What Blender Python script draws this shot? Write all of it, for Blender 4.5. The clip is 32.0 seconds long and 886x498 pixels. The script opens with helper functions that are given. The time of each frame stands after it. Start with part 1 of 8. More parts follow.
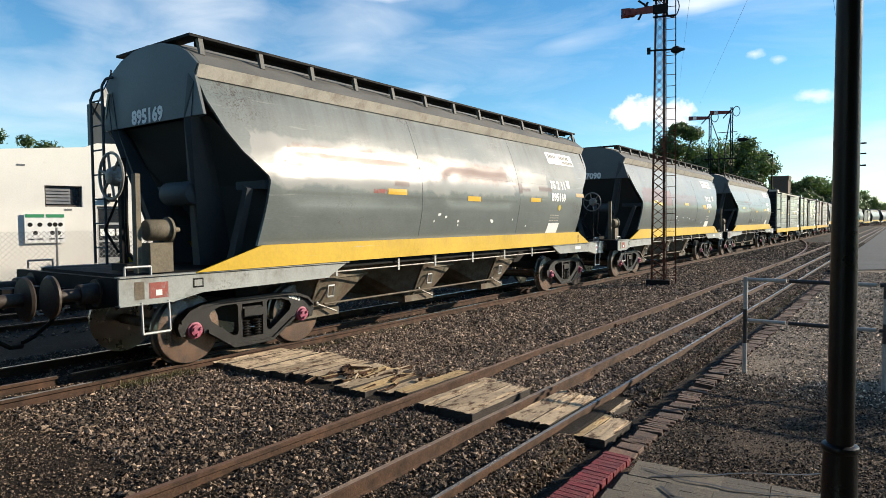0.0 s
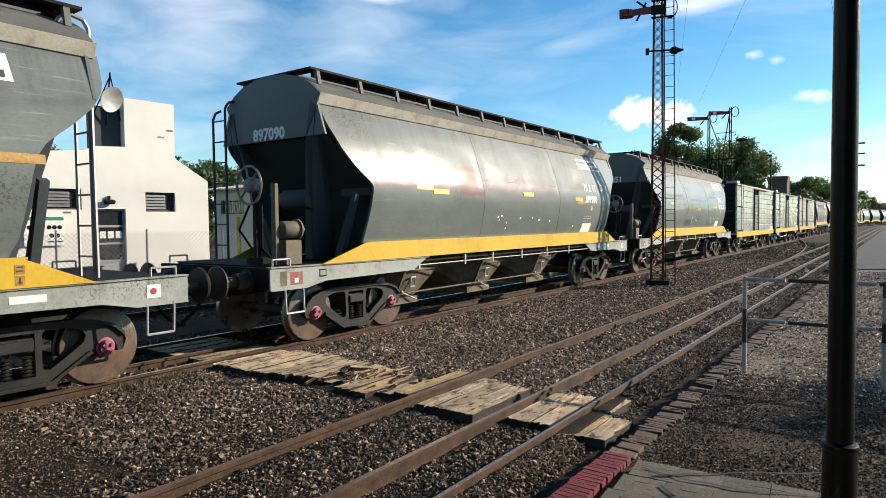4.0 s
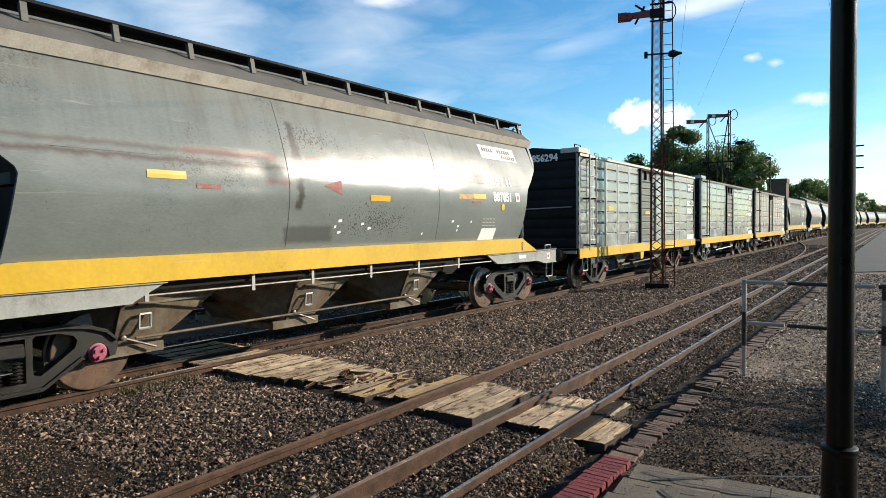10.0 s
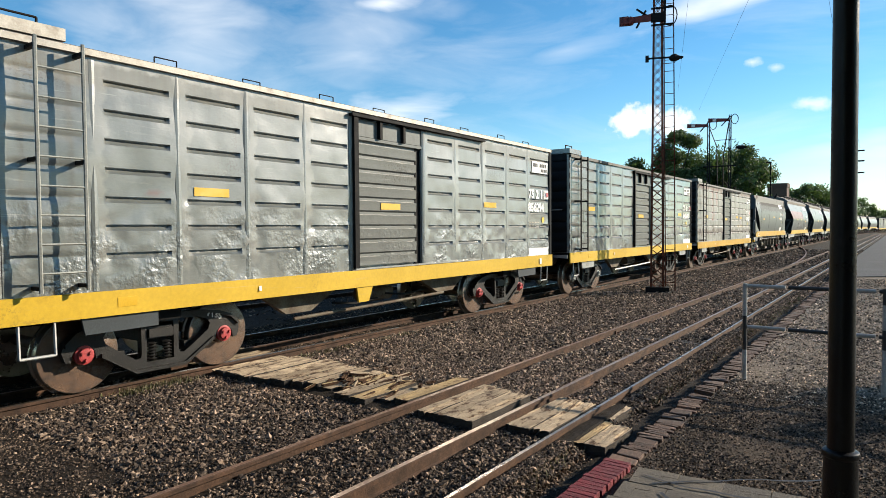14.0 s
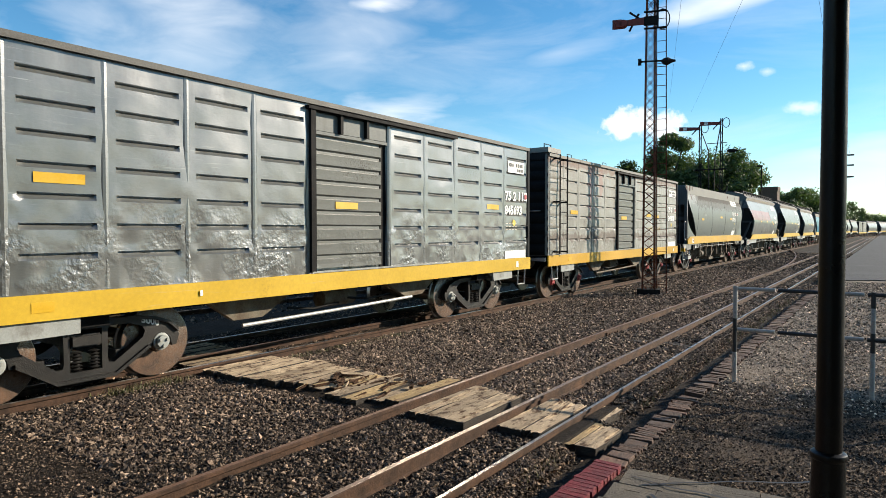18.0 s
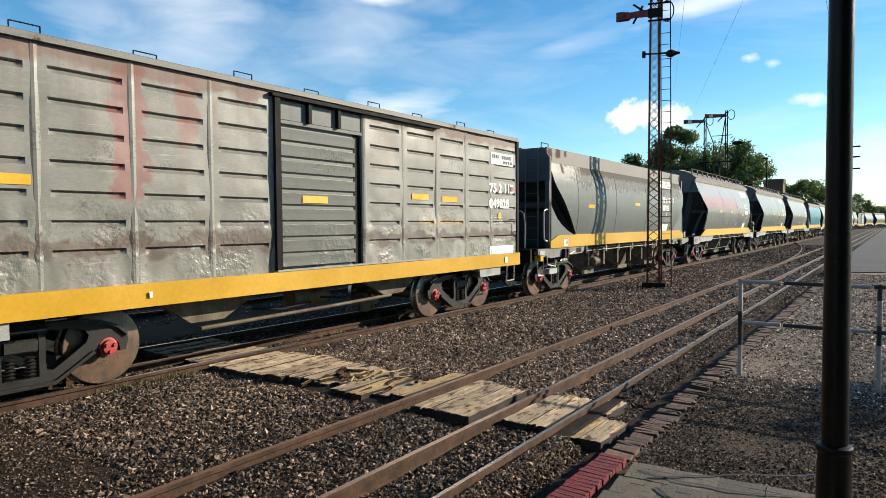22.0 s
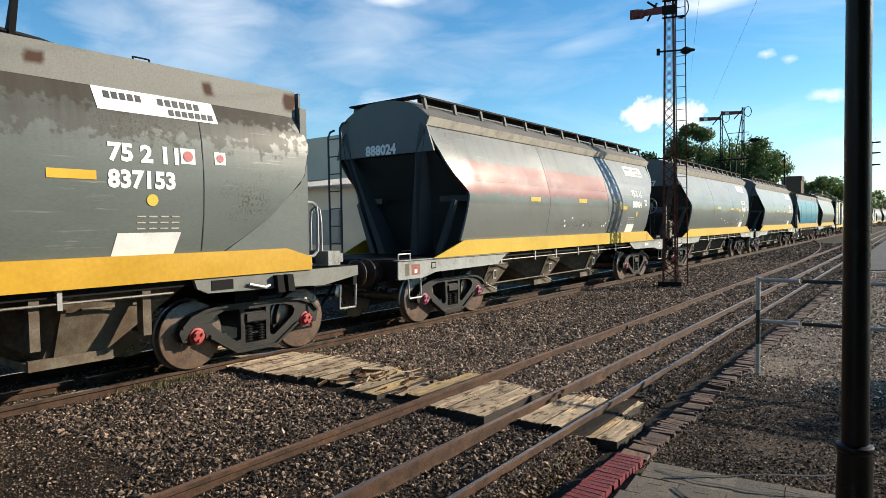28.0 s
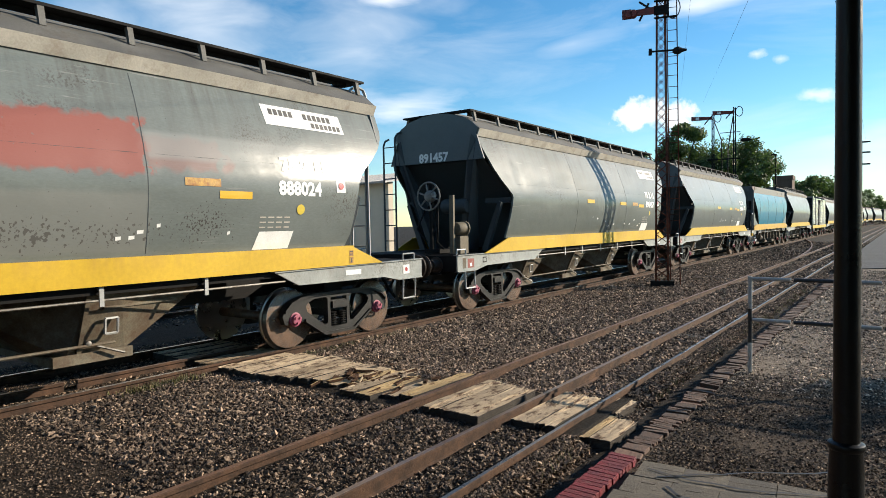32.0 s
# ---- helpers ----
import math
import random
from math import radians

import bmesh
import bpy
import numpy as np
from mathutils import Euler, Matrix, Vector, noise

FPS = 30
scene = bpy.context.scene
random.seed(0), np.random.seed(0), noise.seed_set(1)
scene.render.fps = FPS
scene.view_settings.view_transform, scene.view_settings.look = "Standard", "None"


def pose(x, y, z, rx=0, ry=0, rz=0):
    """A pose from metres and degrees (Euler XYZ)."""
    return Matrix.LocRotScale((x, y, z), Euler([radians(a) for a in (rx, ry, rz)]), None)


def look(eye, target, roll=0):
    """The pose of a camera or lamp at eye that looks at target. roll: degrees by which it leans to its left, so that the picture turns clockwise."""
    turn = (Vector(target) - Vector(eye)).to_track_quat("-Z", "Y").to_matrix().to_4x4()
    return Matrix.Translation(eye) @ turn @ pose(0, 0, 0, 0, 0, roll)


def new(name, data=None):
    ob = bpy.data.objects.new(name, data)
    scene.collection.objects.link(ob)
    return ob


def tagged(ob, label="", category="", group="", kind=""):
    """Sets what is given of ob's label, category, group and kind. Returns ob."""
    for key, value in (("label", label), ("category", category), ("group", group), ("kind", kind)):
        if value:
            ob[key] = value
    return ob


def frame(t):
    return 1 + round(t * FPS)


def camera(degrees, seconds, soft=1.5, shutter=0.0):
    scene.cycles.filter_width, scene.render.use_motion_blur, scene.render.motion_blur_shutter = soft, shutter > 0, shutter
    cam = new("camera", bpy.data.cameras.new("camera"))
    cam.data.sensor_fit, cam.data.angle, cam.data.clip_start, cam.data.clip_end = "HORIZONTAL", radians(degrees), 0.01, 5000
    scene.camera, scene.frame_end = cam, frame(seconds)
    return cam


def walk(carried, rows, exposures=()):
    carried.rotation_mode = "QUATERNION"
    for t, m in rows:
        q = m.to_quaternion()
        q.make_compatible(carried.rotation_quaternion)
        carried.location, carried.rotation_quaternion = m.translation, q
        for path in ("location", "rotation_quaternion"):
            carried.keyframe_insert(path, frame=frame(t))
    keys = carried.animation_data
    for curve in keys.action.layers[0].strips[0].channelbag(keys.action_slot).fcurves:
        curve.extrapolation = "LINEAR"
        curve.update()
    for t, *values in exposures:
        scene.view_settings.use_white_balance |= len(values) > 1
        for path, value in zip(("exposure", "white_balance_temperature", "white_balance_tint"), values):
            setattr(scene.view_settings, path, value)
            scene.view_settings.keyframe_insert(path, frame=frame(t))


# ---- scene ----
# ---- camera: held by hand on the platform, rails run along +y, train moves towards -y ----
cam = camera(70.3, 32.0, soft=0.65)
walk(cam, [
    (0.0, pose(-0.003, 0.005, 1.885, 87.50, 0.37, 35.97)),
    (0.5, pose(-0.001, 0.002, 1.886, 87.66, 0.27, 35.84)),
    (1.0, pose(-0.006, -0.004, 1.878, 87.79, 0.20, 35.72)),
    (1.5, pose(0.001, 0.005, 1.880, 87.84, 0.37, 35.88)),
    (2.0, pose(0.002, 0.007, 1.879, 87.55, 0.49, 36.40)),
    (2.5, pose(-0.003, 0.006, 1.875, 87.48, 0.59, 36.28)),
    (3.0, pose(-0.000, 0.008, 1.881, 87.63, 0.65, 36.10)),
    (3.5, pose(-0.000, 0.002, 1.879, 87.70, 0.55, 35.77)),
    (5.5, pose(-0.001, 0.003, 1.874, 87.36, 0.85, 36.74)),
    (6.0, pose(-0.004, -0.012, 1.881, 87.72, 0.86, 36.64)),
    (6.5, pose(-0.006, -0.017, 1.879, 87.89, 1.18, 37.69)),
    (7.0, pose(0.002, 0.001, 1.875, 87.81, 1.08, 37.20)),
    (7.5, pose(-0.002, -0.000, 1.871, 87.43, 1.45, 36.96)),
    (8.0, pose(0.002, -0.006, 1.877, 87.57, 1.29, 36.36)),
    (8.5, pose(-0.007, -0.011, 1.885, 87.57, 1.20, 36.21)),
    (9.0, pose(0.000, 0.000, 1.880, 87.81, 1.07, 35.97)),
    (9.5, pose(0.003, -0.003, 1.880, 88.03, 0.85, 35.98)),
    (10.0, pose(0.006, 0.002, 1.881, 87.94, 0.73, 35.88)),
    (10.5, pose(-0.005, 0.001, 1.876, 87.96, 0.60, 35.86)),
    (11.0, pose(0.000, -0.002, 1.874, 87.96, 0.64, 36.10)),
    (11.5, pose(-0.001, -0.001, 1.887, 87.95, 0.50, 35.98)),
    (12.0, pose(-0.001, -0.010, 1.882, 87.98, 0.40, 35.80)),
    (12.5, pose(0.005, -0.004, 1.881, 88.08, 0.40, 35.78)),
    (13.0, pose(-0.001, -0.014, 1.880, 88.10, 0.43, 35.84)),
    (13.5, pose(-0.004, -0.007, 1.885, 88.05, 0.46, 35.69)),
    (14.0, pose(-0.000, -0.003, 1.876, 88.20, 0.44, 35.91)),
    (14.5, pose(0.001, -0.010, 1.879, 88.19, 0.38, 35.71)),
    (16.5, pose(0.004, 0.003, 1.874, 88.00, 0.46, 35.57)),
    (17.0, pose(0.001, 0.002, 1.879, 88.14, 0.35, 35.34)),
    (17.5, pose(-0.003, -0.000, 1.881, 88.16, 0.09, 35.28)),
    (18.0, pose(0.002, -0.003, 1.876, 88.29, 0.06, 35.23)),
    (18.5, pose(0.005, -0.001, 1.887, 88.27, 0.11, 35.39)),
    (19.0, pose(-0.002, -0.009, 1.882, 88.40, 0.26, 35.43)),
    (19.5, pose(0.003, -0.007, 1.883, 88.24, 0.31, 35.68)),
    (20.0, pose(0.005, -0.008, 1.884, 87.98, 0.41, 35.89)),
    (20.5, pose(0.001, 0.005, 1.881, 88.07, 0.46, 35.71)),
    (21.0, pose(0.007, 0.008, 1.875, 88.03, 0.35, 35.72)),
    (21.5, pose(-0.002, -0.017, 1.874, 88.02, 0.19, 35.73)),
    (22.0, pose(0.004, -0.001, 1.877, 87.80, 0.43, 35.62)),
    (22.5, pose(0.007, 0.009, 1.877, 87.78, 0.42, 35.78)),
    (23.0, pose(-0.009, -0.012, 1.879, 87.75, 0.46, 36.12)),
    (23.5, pose(-0.001, -0.008, 1.876, 87.74, 0.55, 36.48)),
    (24.0, pose(-0.001, -0.008, 1.876, 87.99, 0.43, 36.15)),
    (24.5, pose(-0.001, -0.007, 1.870, 87.96, 0.37, 35.89)),
    (25.0, pose(0.001, -0.008, 1.870, 87.88, 0.50, 36.23)),
    (25.5, pose(0.006, -0.001, 1.872, 87.46, 0.67, 36.45)),
    (27.5, pose(0.000, -0.027, 1.879, 87.97, 0.64, 37.03)),
    (28.0, pose(0.010, -0.008, 1.875, 87.84, 0.86, 36.91)),
    (28.5, pose(0.008, 0.003, 1.871, 88.01, 1.09, 36.21)),
    (29.0, pose(0.005, 0.007, 1.869, 87.81, 0.98, 35.39)),
    (29.5, pose(0.001, -0.005, 1.877, 87.90, 0.98, 35.65)),
    (30.0, pose(0.004, -0.010, 1.879, 88.34, 0.79, 35.50)),
    (30.5, pose(0.001, -0.005, 1.881, 88.04, 0.80, 35.61)),
    (31.0, pose(0.009, 0.007, 1.878, 88.06, 1.00, 35.79)),
    (31.5, pose(0.009, -0.001, 1.872, 88.14, 0.85, 36.30)),
    (32.0, pose(0.008, 0.001, 1.875, 87.83, 1.01, 36.30)),
])

# metres that the train has moved at each time
TRAVEL = [
    (0.0, -0.00), (0.5, 1.69), (1.0, 3.37), (1.5, 5.05), (2.0, 6.73), (2.5, 8.43), (3.0, 10.13), (3.5, 11.85), (5.5, 18.75), (6.0, 20.48), (6.5,
    22.22), (7.0, 23.97), (7.5, 25.72), (8.0, 27.47), (8.5, 29.22), (9.0, 31.00), (9.5, 32.76), (10.0, 34.51), (10.5, 36.27), (11.0, 38.02), (11.5,
    39.78), (12.0, 41.53), (12.5, 43.28), (13.0, 45.04), (13.5, 46.80), (14.0, 48.56), (14.5, 50.34), (16.5, 57.44), (17.0, 59.22), (17.5, 60.98),
    (18.0, 62.74), (18.5, 64.50), (19.0, 66.29), (19.5, 68.10), (20.0, 69.88), (20.5, 71.63), (21.0, 73.37), (21.5, 75.09), (22.0, 76.81), (22.5,
    78.53), (23.0, 80.27), (23.5, 82.02), (24.0, 83.75), (24.5, 85.50), (25.0, 87.26), (25.5, 89.02), (27.5, 96.00), (28.0, 97.74), (28.5, 99.47),
    (29.0, 101.21), (29.5, 102.92), (30.0, 104.59), (30.5, 106.27), (31.0, 107.96), (31.5, 109.65), (32.0, 111.33)
]

# ---- light: low sun ahead on the platform side, blue sky with thin cloud ----
SUN_AZ, SUN_EL = radians(38.5), radians(22)
sun = new("sun", bpy.data.lights.new("sun", "SUN"))
sun.data.energy, sun.data.angle, sun.data.color = 5.0, radians(0.6), (1.0, 0.88, 0.71)
sun.matrix_world = look((0, 0, 0), (-math.sin(SUN_AZ) * math.cos(SUN_EL), -math.cos(SUN_AZ) * math.cos(SUN_EL), -math.sin(SUN_EL)))

world = bpy.data.worlds.new("sky")
scene.world = world
world.use_nodes = True
wn, wl = world.node_tree.nodes, world.node_tree.links
wn.clear()
sky = wn.new("ShaderNodeTexSky")
sky.sky_type, sky.sun_disc, sky.sun_elevation, sky.sun_rotation = "NISHITA", False, SUN_EL, SUN_AZ
sky.air_density, sky.dust_density, sky.ozone_density = 1.0, 0.0, 2.5
wtc = wn.new("ShaderNodeTexCoord")
wmap = wn.new("ShaderNodeMapping")
wmap.inputs["Scale"].default_value = (1.6, 2.6, 7.0)
wmap.inputs["Rotation"].default_value = (0.1, 0.25, 0.4)
wl.new(wtc.outputs["Generated"], wmap.inputs["Vector"])
wno = wn.new("ShaderNodeTexNoise")
wno.inputs["Scale"].default_value, wno.inputs["Detail"].default_value, wno.inputs["Roughness"].default_value = 1.7, 8, 0.62
wno.inputs["Distortion"].default_value = 0.6
wl.new(wmap.outputs[0], wno.inputs["Vector"])
wr = wn.new("ShaderNodeMapRange")
wr.inputs["From Min"].default_value, wr.inputs["From Max"].default_value = 0.43, 0.8
wr.inputs["To Max"].default_value = 0.26
wl.new(wno.outputs["Fac"], wr.inputs["Value"])
wmix = wn.new("ShaderNodeMix")
wmix.data_type = "RGBA"


def sky_node(kind, operation=None, *values):
    """One node of the sky; values that are sockets are linked, others are set."""
    q = wn.new(kind)
    if operation:
        q.operation = operation
    for i, v in enumerate(values):
        if isinstance(v, bpy.types.NodeSocket):
            wl.new(v, q.inputs[i])
        else:
            q.inputs[i].default_value = v
    return q


# clouds: azimuth and elevation of the middle, half width and half height in degrees, tilt, softness, cover
wfine = wn.new("ShaderNodeTexNoise")
wfine.inputs["Scale"].default_value, wfine.inputs["Detail"].default_value, wfine.inputs["Roughness"].default_value = 26.0, 9, 0.6
wl.new(wtc.outputs["Generated"], wfine.inputs["Vector"])
wsmear = wn.new("ShaderNodeTexNoise")
wsmear.inputs["Scale"].default_value, wsmear.inputs["Detail"].default_value, wsmear.inputs["Distortion"].default_value = 3.2, 6, 0.4
wl.new(wmap.outputs[0], wsmear.inputs["Vector"])
cover = wr.outputs[0]
for az, el, wide, tall, tilt, soft, amount, puffy in (
        (-18.0, 9.0, 3.9, 1.5, 0, 0.4, 0.95, True), (-5.7, 9.5, 1.9, 0.7, -8, 0.8, 0.65, True), (-9.9, 13.1, 0.9, 0.5, 0, 0.9, 0.7, True),
        (-8.1, 12.5, 0.7, 0.4, 0, 0.9, 0.5, True), (-57.0, 17.5, 10.0, 7.0, 25, 1.3, 0.62, False), (-44.0, 17.0, 9.0, 5.0, 10, 1.3, 0.5, False),
        (-41.0, 19.6, 3.4, 1.2, 4, 0.9, 0.9, False), (-40.0, 10.6, 8.0, 1.9, 6, 0.9, 0.95, False), (-11.0, 18.0, 8.5, 1.8, 9, 1.0, 0.92, False),
        (-24.5, 15.4, 5.5, 1.1, 10, 1.2, 0.35, False), (-66.0, 9.0, 16.0, 6.0, 0, 1.0, 0.4, False), (2.0, 5.0, 14.0, 2.6, 0, 1.0, 0.6, False)):
    a, e, k = radians(az), radians(el), radians(tilt)
    mid = Vector((math.sin(a) * math.cos(e), math.cos(a) * math.cos(e), math.sin(e)))
    east, north = Vector((math.cos(a), -math.sin(a), 0)), Vector((-math.sin(a) * math.sin(e), -math.cos(a) * math.sin(e), math.cos(e)))
    u, v = east * math.cos(k) + north * math.sin(k), north * math.cos(k) - east * math.sin(k)
    away = sky_node("ShaderNodeVectorMath", "SUBTRACT", wtc.outputs["Generated"], tuple(mid)).outputs[0]
    flat = sky_node("ShaderNodeCombineXYZ", None, sky_node("ShaderNodeVectorMath", "DOT_PRODUCT", away, tuple(u / radians(wide))).outputs["Value"],
                    sky_node("ShaderNodeVectorMath", "DOT_PRODUCT", away, tuple(v / radians(tall))).outputs["Value"],
                    sky_node("ShaderNodeVectorMath", "DOT_PRODUCT", away, tuple(mid * 6)).outputs["Value"])
    reach = sky_node("ShaderNodeVectorMath", "LENGTH", flat.outputs[0]).outputs["Value"]
    torn = sky_node("ShaderNodeMath", "MULTIPLY_ADD", (wfine if puffy else wsmear).outputs["Fac"], 2.6 if puffy else 2.0, -1.3 if puffy else -0.9).outputs[0]
    rim = sky_node("ShaderNodeMath", "ADD", reach, torn).outputs[0]
    fade = sky_node("ShaderNodeMapRange", None, rim, 1.0, 1.0 - soft, 0.0, amount).outputs[0]
    cover = sky_node("ShaderNodeMath", "MAXIMUM", cover, fade).outputs[0]
wl.new(cover, wmix.inputs["Factor"])
whs = wn.new("ShaderNodeHueSaturation")
whs.inputs["Saturation"].default_value = 1.23
wtint = wn.new("ShaderNodeMix")
wtint.data_type, wtint.blend_type = "RGBA", "MULTIPLY"
wtint.inputs["Factor"].default_value = 1.0
wtint.inputs[7].default_value = (0.935, 1.03, 1.025, 1)
wl.new(sky.outputs[0], wtint.inputs[6])
wl.new(wtint.outputs[2], whs.inputs["Color"])
wl.new(whs.outputs[0], wmix.inputs[6])
wmix.inputs[7].default_value = (7.2, 7.4, 7.6, 1)
wbg = wn.new("ShaderNodeBackground")
wbg.inputs["Strength"].default_value = 0.097
wl.new(wmix.outputs[2], wbg.inputs["Color"])
wout = wn.new("ShaderNodeOutputWorld")
wl.new(wbg.outputs[0], wout.inputs["Surface"])
scene.view_settings.exposure = 0.80


# ---- materials ----
ALBEDO_SCALE = 0.66  # scales every base colour down, balanced by exposure to deepen the shade


def mat(name, base, rough=0.6, metal=0.0, var=0.25, scale=2.5, fine=45.0, second=None, amount=0.5, edge=0.15, bump=0.15,
        bscale=60.0, per_object=0.0, stretch=(1, 1, 1), coat=0.0, per_island=0.0, spec=0.5, pale=0.0, coat_rough=0.2):
    """A surface of two scales: broad tone changes, fine grain, and patches of a second colour (dirt, rust, wear)."""
    base, second = tuple(c * ALBEDO_SCALE for c in base), second and tuple(c * ALBEDO_SCALE for c in second)
    m = bpy.data.materials.new(name)
    m.use_nodes = True
    n, l = m.node_tree.nodes, m.node_tree.links
    b = n["Principled BSDF"]
    tc, mp = n.new("ShaderNodeTexCoord"), n.new("ShaderNodeMapping")
    mp.inputs["Scale"].default_value = stretch
    l.new(tc.outputs["Object"], mp.inputs["Vector"])
    vec = mp.outputs[0]
    if per_object:
        info, add = n.new("ShaderNodeObjectInfo"), n.new("ShaderNodeVectorMath")
        sc = n.new("ShaderNodeMath")
        sc.operation = "MULTIPLY"
        sc.inputs[1].default_value = 37.0
        l.new(info.outputs["Random"], sc.inputs[0])
        l.new(vec, add.inputs[0]), l.new(sc.outputs[0], add.inputs[1])
        vec = add.outputs[0]

    def noise_tex(s, detail=5, r=0.6):
        t = n.new("ShaderNodeTexNoise")
        t.inputs["Scale"].default_value, t.inputs["Detail"].default_value, t.inputs["Roughness"].default_value = s, detail, r
        l.new(vec, t.inputs["Vector"])
        return t.outputs["Fac"]

    def span(v, lo, hi, a, z):
        r = n.new("ShaderNodeMapRange")
        for i, q in enumerate((lo, hi, a, z)):
            r.inputs[i + 1].default_value = q
        l.new(v, r.inputs[0])
        return r.outputs[0]

    def scaled(col, v):
        k = n.new("ShaderNodeVectorMath")
        k.operation = "SCALE"
        if isinstance(col, tuple):
            k.inputs[0].default_value = col
        else:
            l.new(col, k.inputs[0])
        l.new(v, k.inputs["Scale"])
        return k.outputs[0]

    broad, grain = noise_tex(scale), noise_tex(fine, 3)
    col = scaled(tuple(base), span(broad, 0.25, 0.75, 1 - var, 1 + var))
    col = scaled(col, span(grain, 0.3, 0.7, 1 - var * 0.6, 1 + var * 0.6))
    rgh = span(broad, 0.3, 0.7, max(rough - 0.1, 0.03), min(rough + 0.1, 1))
    if per_object:
        info2 = n.new("ShaderNodeObjectInfo")
        col = scaled(col, span(info2.outputs["Random"], 0, 1, 1 - per_object, 1 + per_object))
    if per_island:
        geo = n.new("ShaderNodeNewGeometry")
        col = scaled(col, span(geo.outputs["Random Per Island"], 0, 1, 1 - per_island, 1 + per_island))
        if pale:
            pw = n.new("ShaderNodeMath")
            pw.operation = "POWER"
            pw.inputs[1].default_value = 6.0
            l.new(geo.outputs["Random Per Island"], pw.inputs[0])
            col = scaled(col, span(pw.outputs[0], 0, 1, 1, 1 + pale))
    if second:
        mask = noise_tex(scale * 1.7, 9, 0.7)
        fac = span(mask, 1 - amount - edge, 1 - amount + edge, 0, 1)
        mx = n.new("ShaderNodeMix")
        mx.data_type = "RGBA"
        l.new(fac, mx.inputs["Factor"]), l.new(col, mx.inputs[6])
        mx.inputs[7].default_value = (*second, 1)
        col = mx.outputs[2]
        rm = n.new("ShaderNodeMix")
        l.new(fac, rm.inputs["Factor"]), l.new(rgh, rm.inputs[2])
        rm.inputs[3].default_value = 0.85
        rgh = rm.outputs[0]
    l.new(col, b.inputs["Base Color"]), l.new(rgh, b.inputs["Roughness"])
    b.inputs["Metallic"].default_value = metal
    b.inputs["Specular IOR Level"].default_value = spec
    b.inputs["Coat Weight"].default_value = coat
    b.inputs["Coat Roughness"].default_value = coat_rough
    b.inputs["Coat IOR"].default_value = 1.5 if coat < 0.7 else 1.75
    if bump:
        bp = n.new("ShaderNodeBump")
        bp.inputs["Strength"].default_value, bp.inputs["Distance"].default_value = bump, 0.02
        l.new(noise_tex(bscale, 4), bp.inputs["Height"]), l.new(bp.outputs[0], b.inputs["Normal"])
    return m


def patch(m, colour, y0, y1, z0, z1, ragged=0.35, strength=0.85, scale=3.0, matte=False):
    """Lay a worn repaint over a wagon paint: a ragged area between y0..y1 and z0..z1 of the wagon."""
    n, l = m.node_tree.nodes, m.node_tree.links
    b = n["Principled BSDF"]
    old = b.inputs["Base Color"].links[0].from_socket
    tc, sx = n.new("ShaderNodeTexCoord"), n.new("ShaderNodeSeparateXYZ")
    no, add = n.new("ShaderNodeTexNoise"), n.new("ShaderNodeVectorMath")
    no.inputs["Scale"].default_value, no.inputs["Detail"].default_value = scale, 8
    l.new(tc.outputs["Object"], no.inputs["Vector"])
    mul = n.new("ShaderNodeVectorMath")
    mul.operation = "MULTIPLY_ADD"
    l.new(no.outputs["Color"], mul.inputs[0])
    mul.inputs[1].default_value = (ragged * 2, ragged * 3, ragged)
    mul.inputs[2].default_value = (-ragged, -ragged * 1.5, -ragged / 2)
    l.new(tc.outputs["Object"], add.inputs[0]), l.new(mul.outputs[0], add.inputs[1])
    l.new(add.outputs[0], sx.inputs[0])
    prev = None
    for ax, lo, hi in (("Y", y0, y1), ("Z", z0, z1)):
        for edge_at, sgn in ((lo, 1), (hi, -1)):
            r = n.new("ShaderNodeMapRange")
            r.inputs[1].default_value, r.inputs[2].default_value = (edge_at - 0.02, edge_at + 0.04) if sgn > 0 else (edge_at + 0.04, edge_at - 0.02)
            l.new(sx.outputs[ax], r.inputs[0])
            if prev is None:
                prev = r.outputs[0]
            else:
                q = n.new("ShaderNodeMath")
                q.operation = "MULTIPLY"
                l.new(prev, q.inputs[0]), l.new(r.outputs[0], q.inputs[1])
                prev = q.outputs[0]
    k = n.new("ShaderNodeMath")
    k.operation = "MULTIPLY"
    k.inputs[1].default_value = strength
    l.new(prev, k.inputs[0])
    mx = n.new("ShaderNodeMix")
    mx.data_type = "RGBA"
    l.new(k.outputs[0], mx.inputs["Factor"]), l.new(old, mx.inputs[6])
    mx.inputs[7].default_value = (*[c * ALBEDO_SCALE for c in colour], 1)
    l.new(mx.outputs[2], b.inputs["Base Color"])
    if matte:
        for socket, value in (("Coat Weight", 0.0), ("Roughness", 0.85)):
            dull = n.new("ShaderNodeMix")
            l.new(k.outputs[0], dull.inputs["Factor"])
            if b.inputs[socket].links:
                l.new(b.inputs[socket].links[0].from_socket, dull.inputs[2])
            else:
                dull.inputs[2].default_value = b.inputs[socket].default_value
            dull.inputs[3].default_value = value
            l.new(dull.outputs[0], b.inputs[socket])
    return m


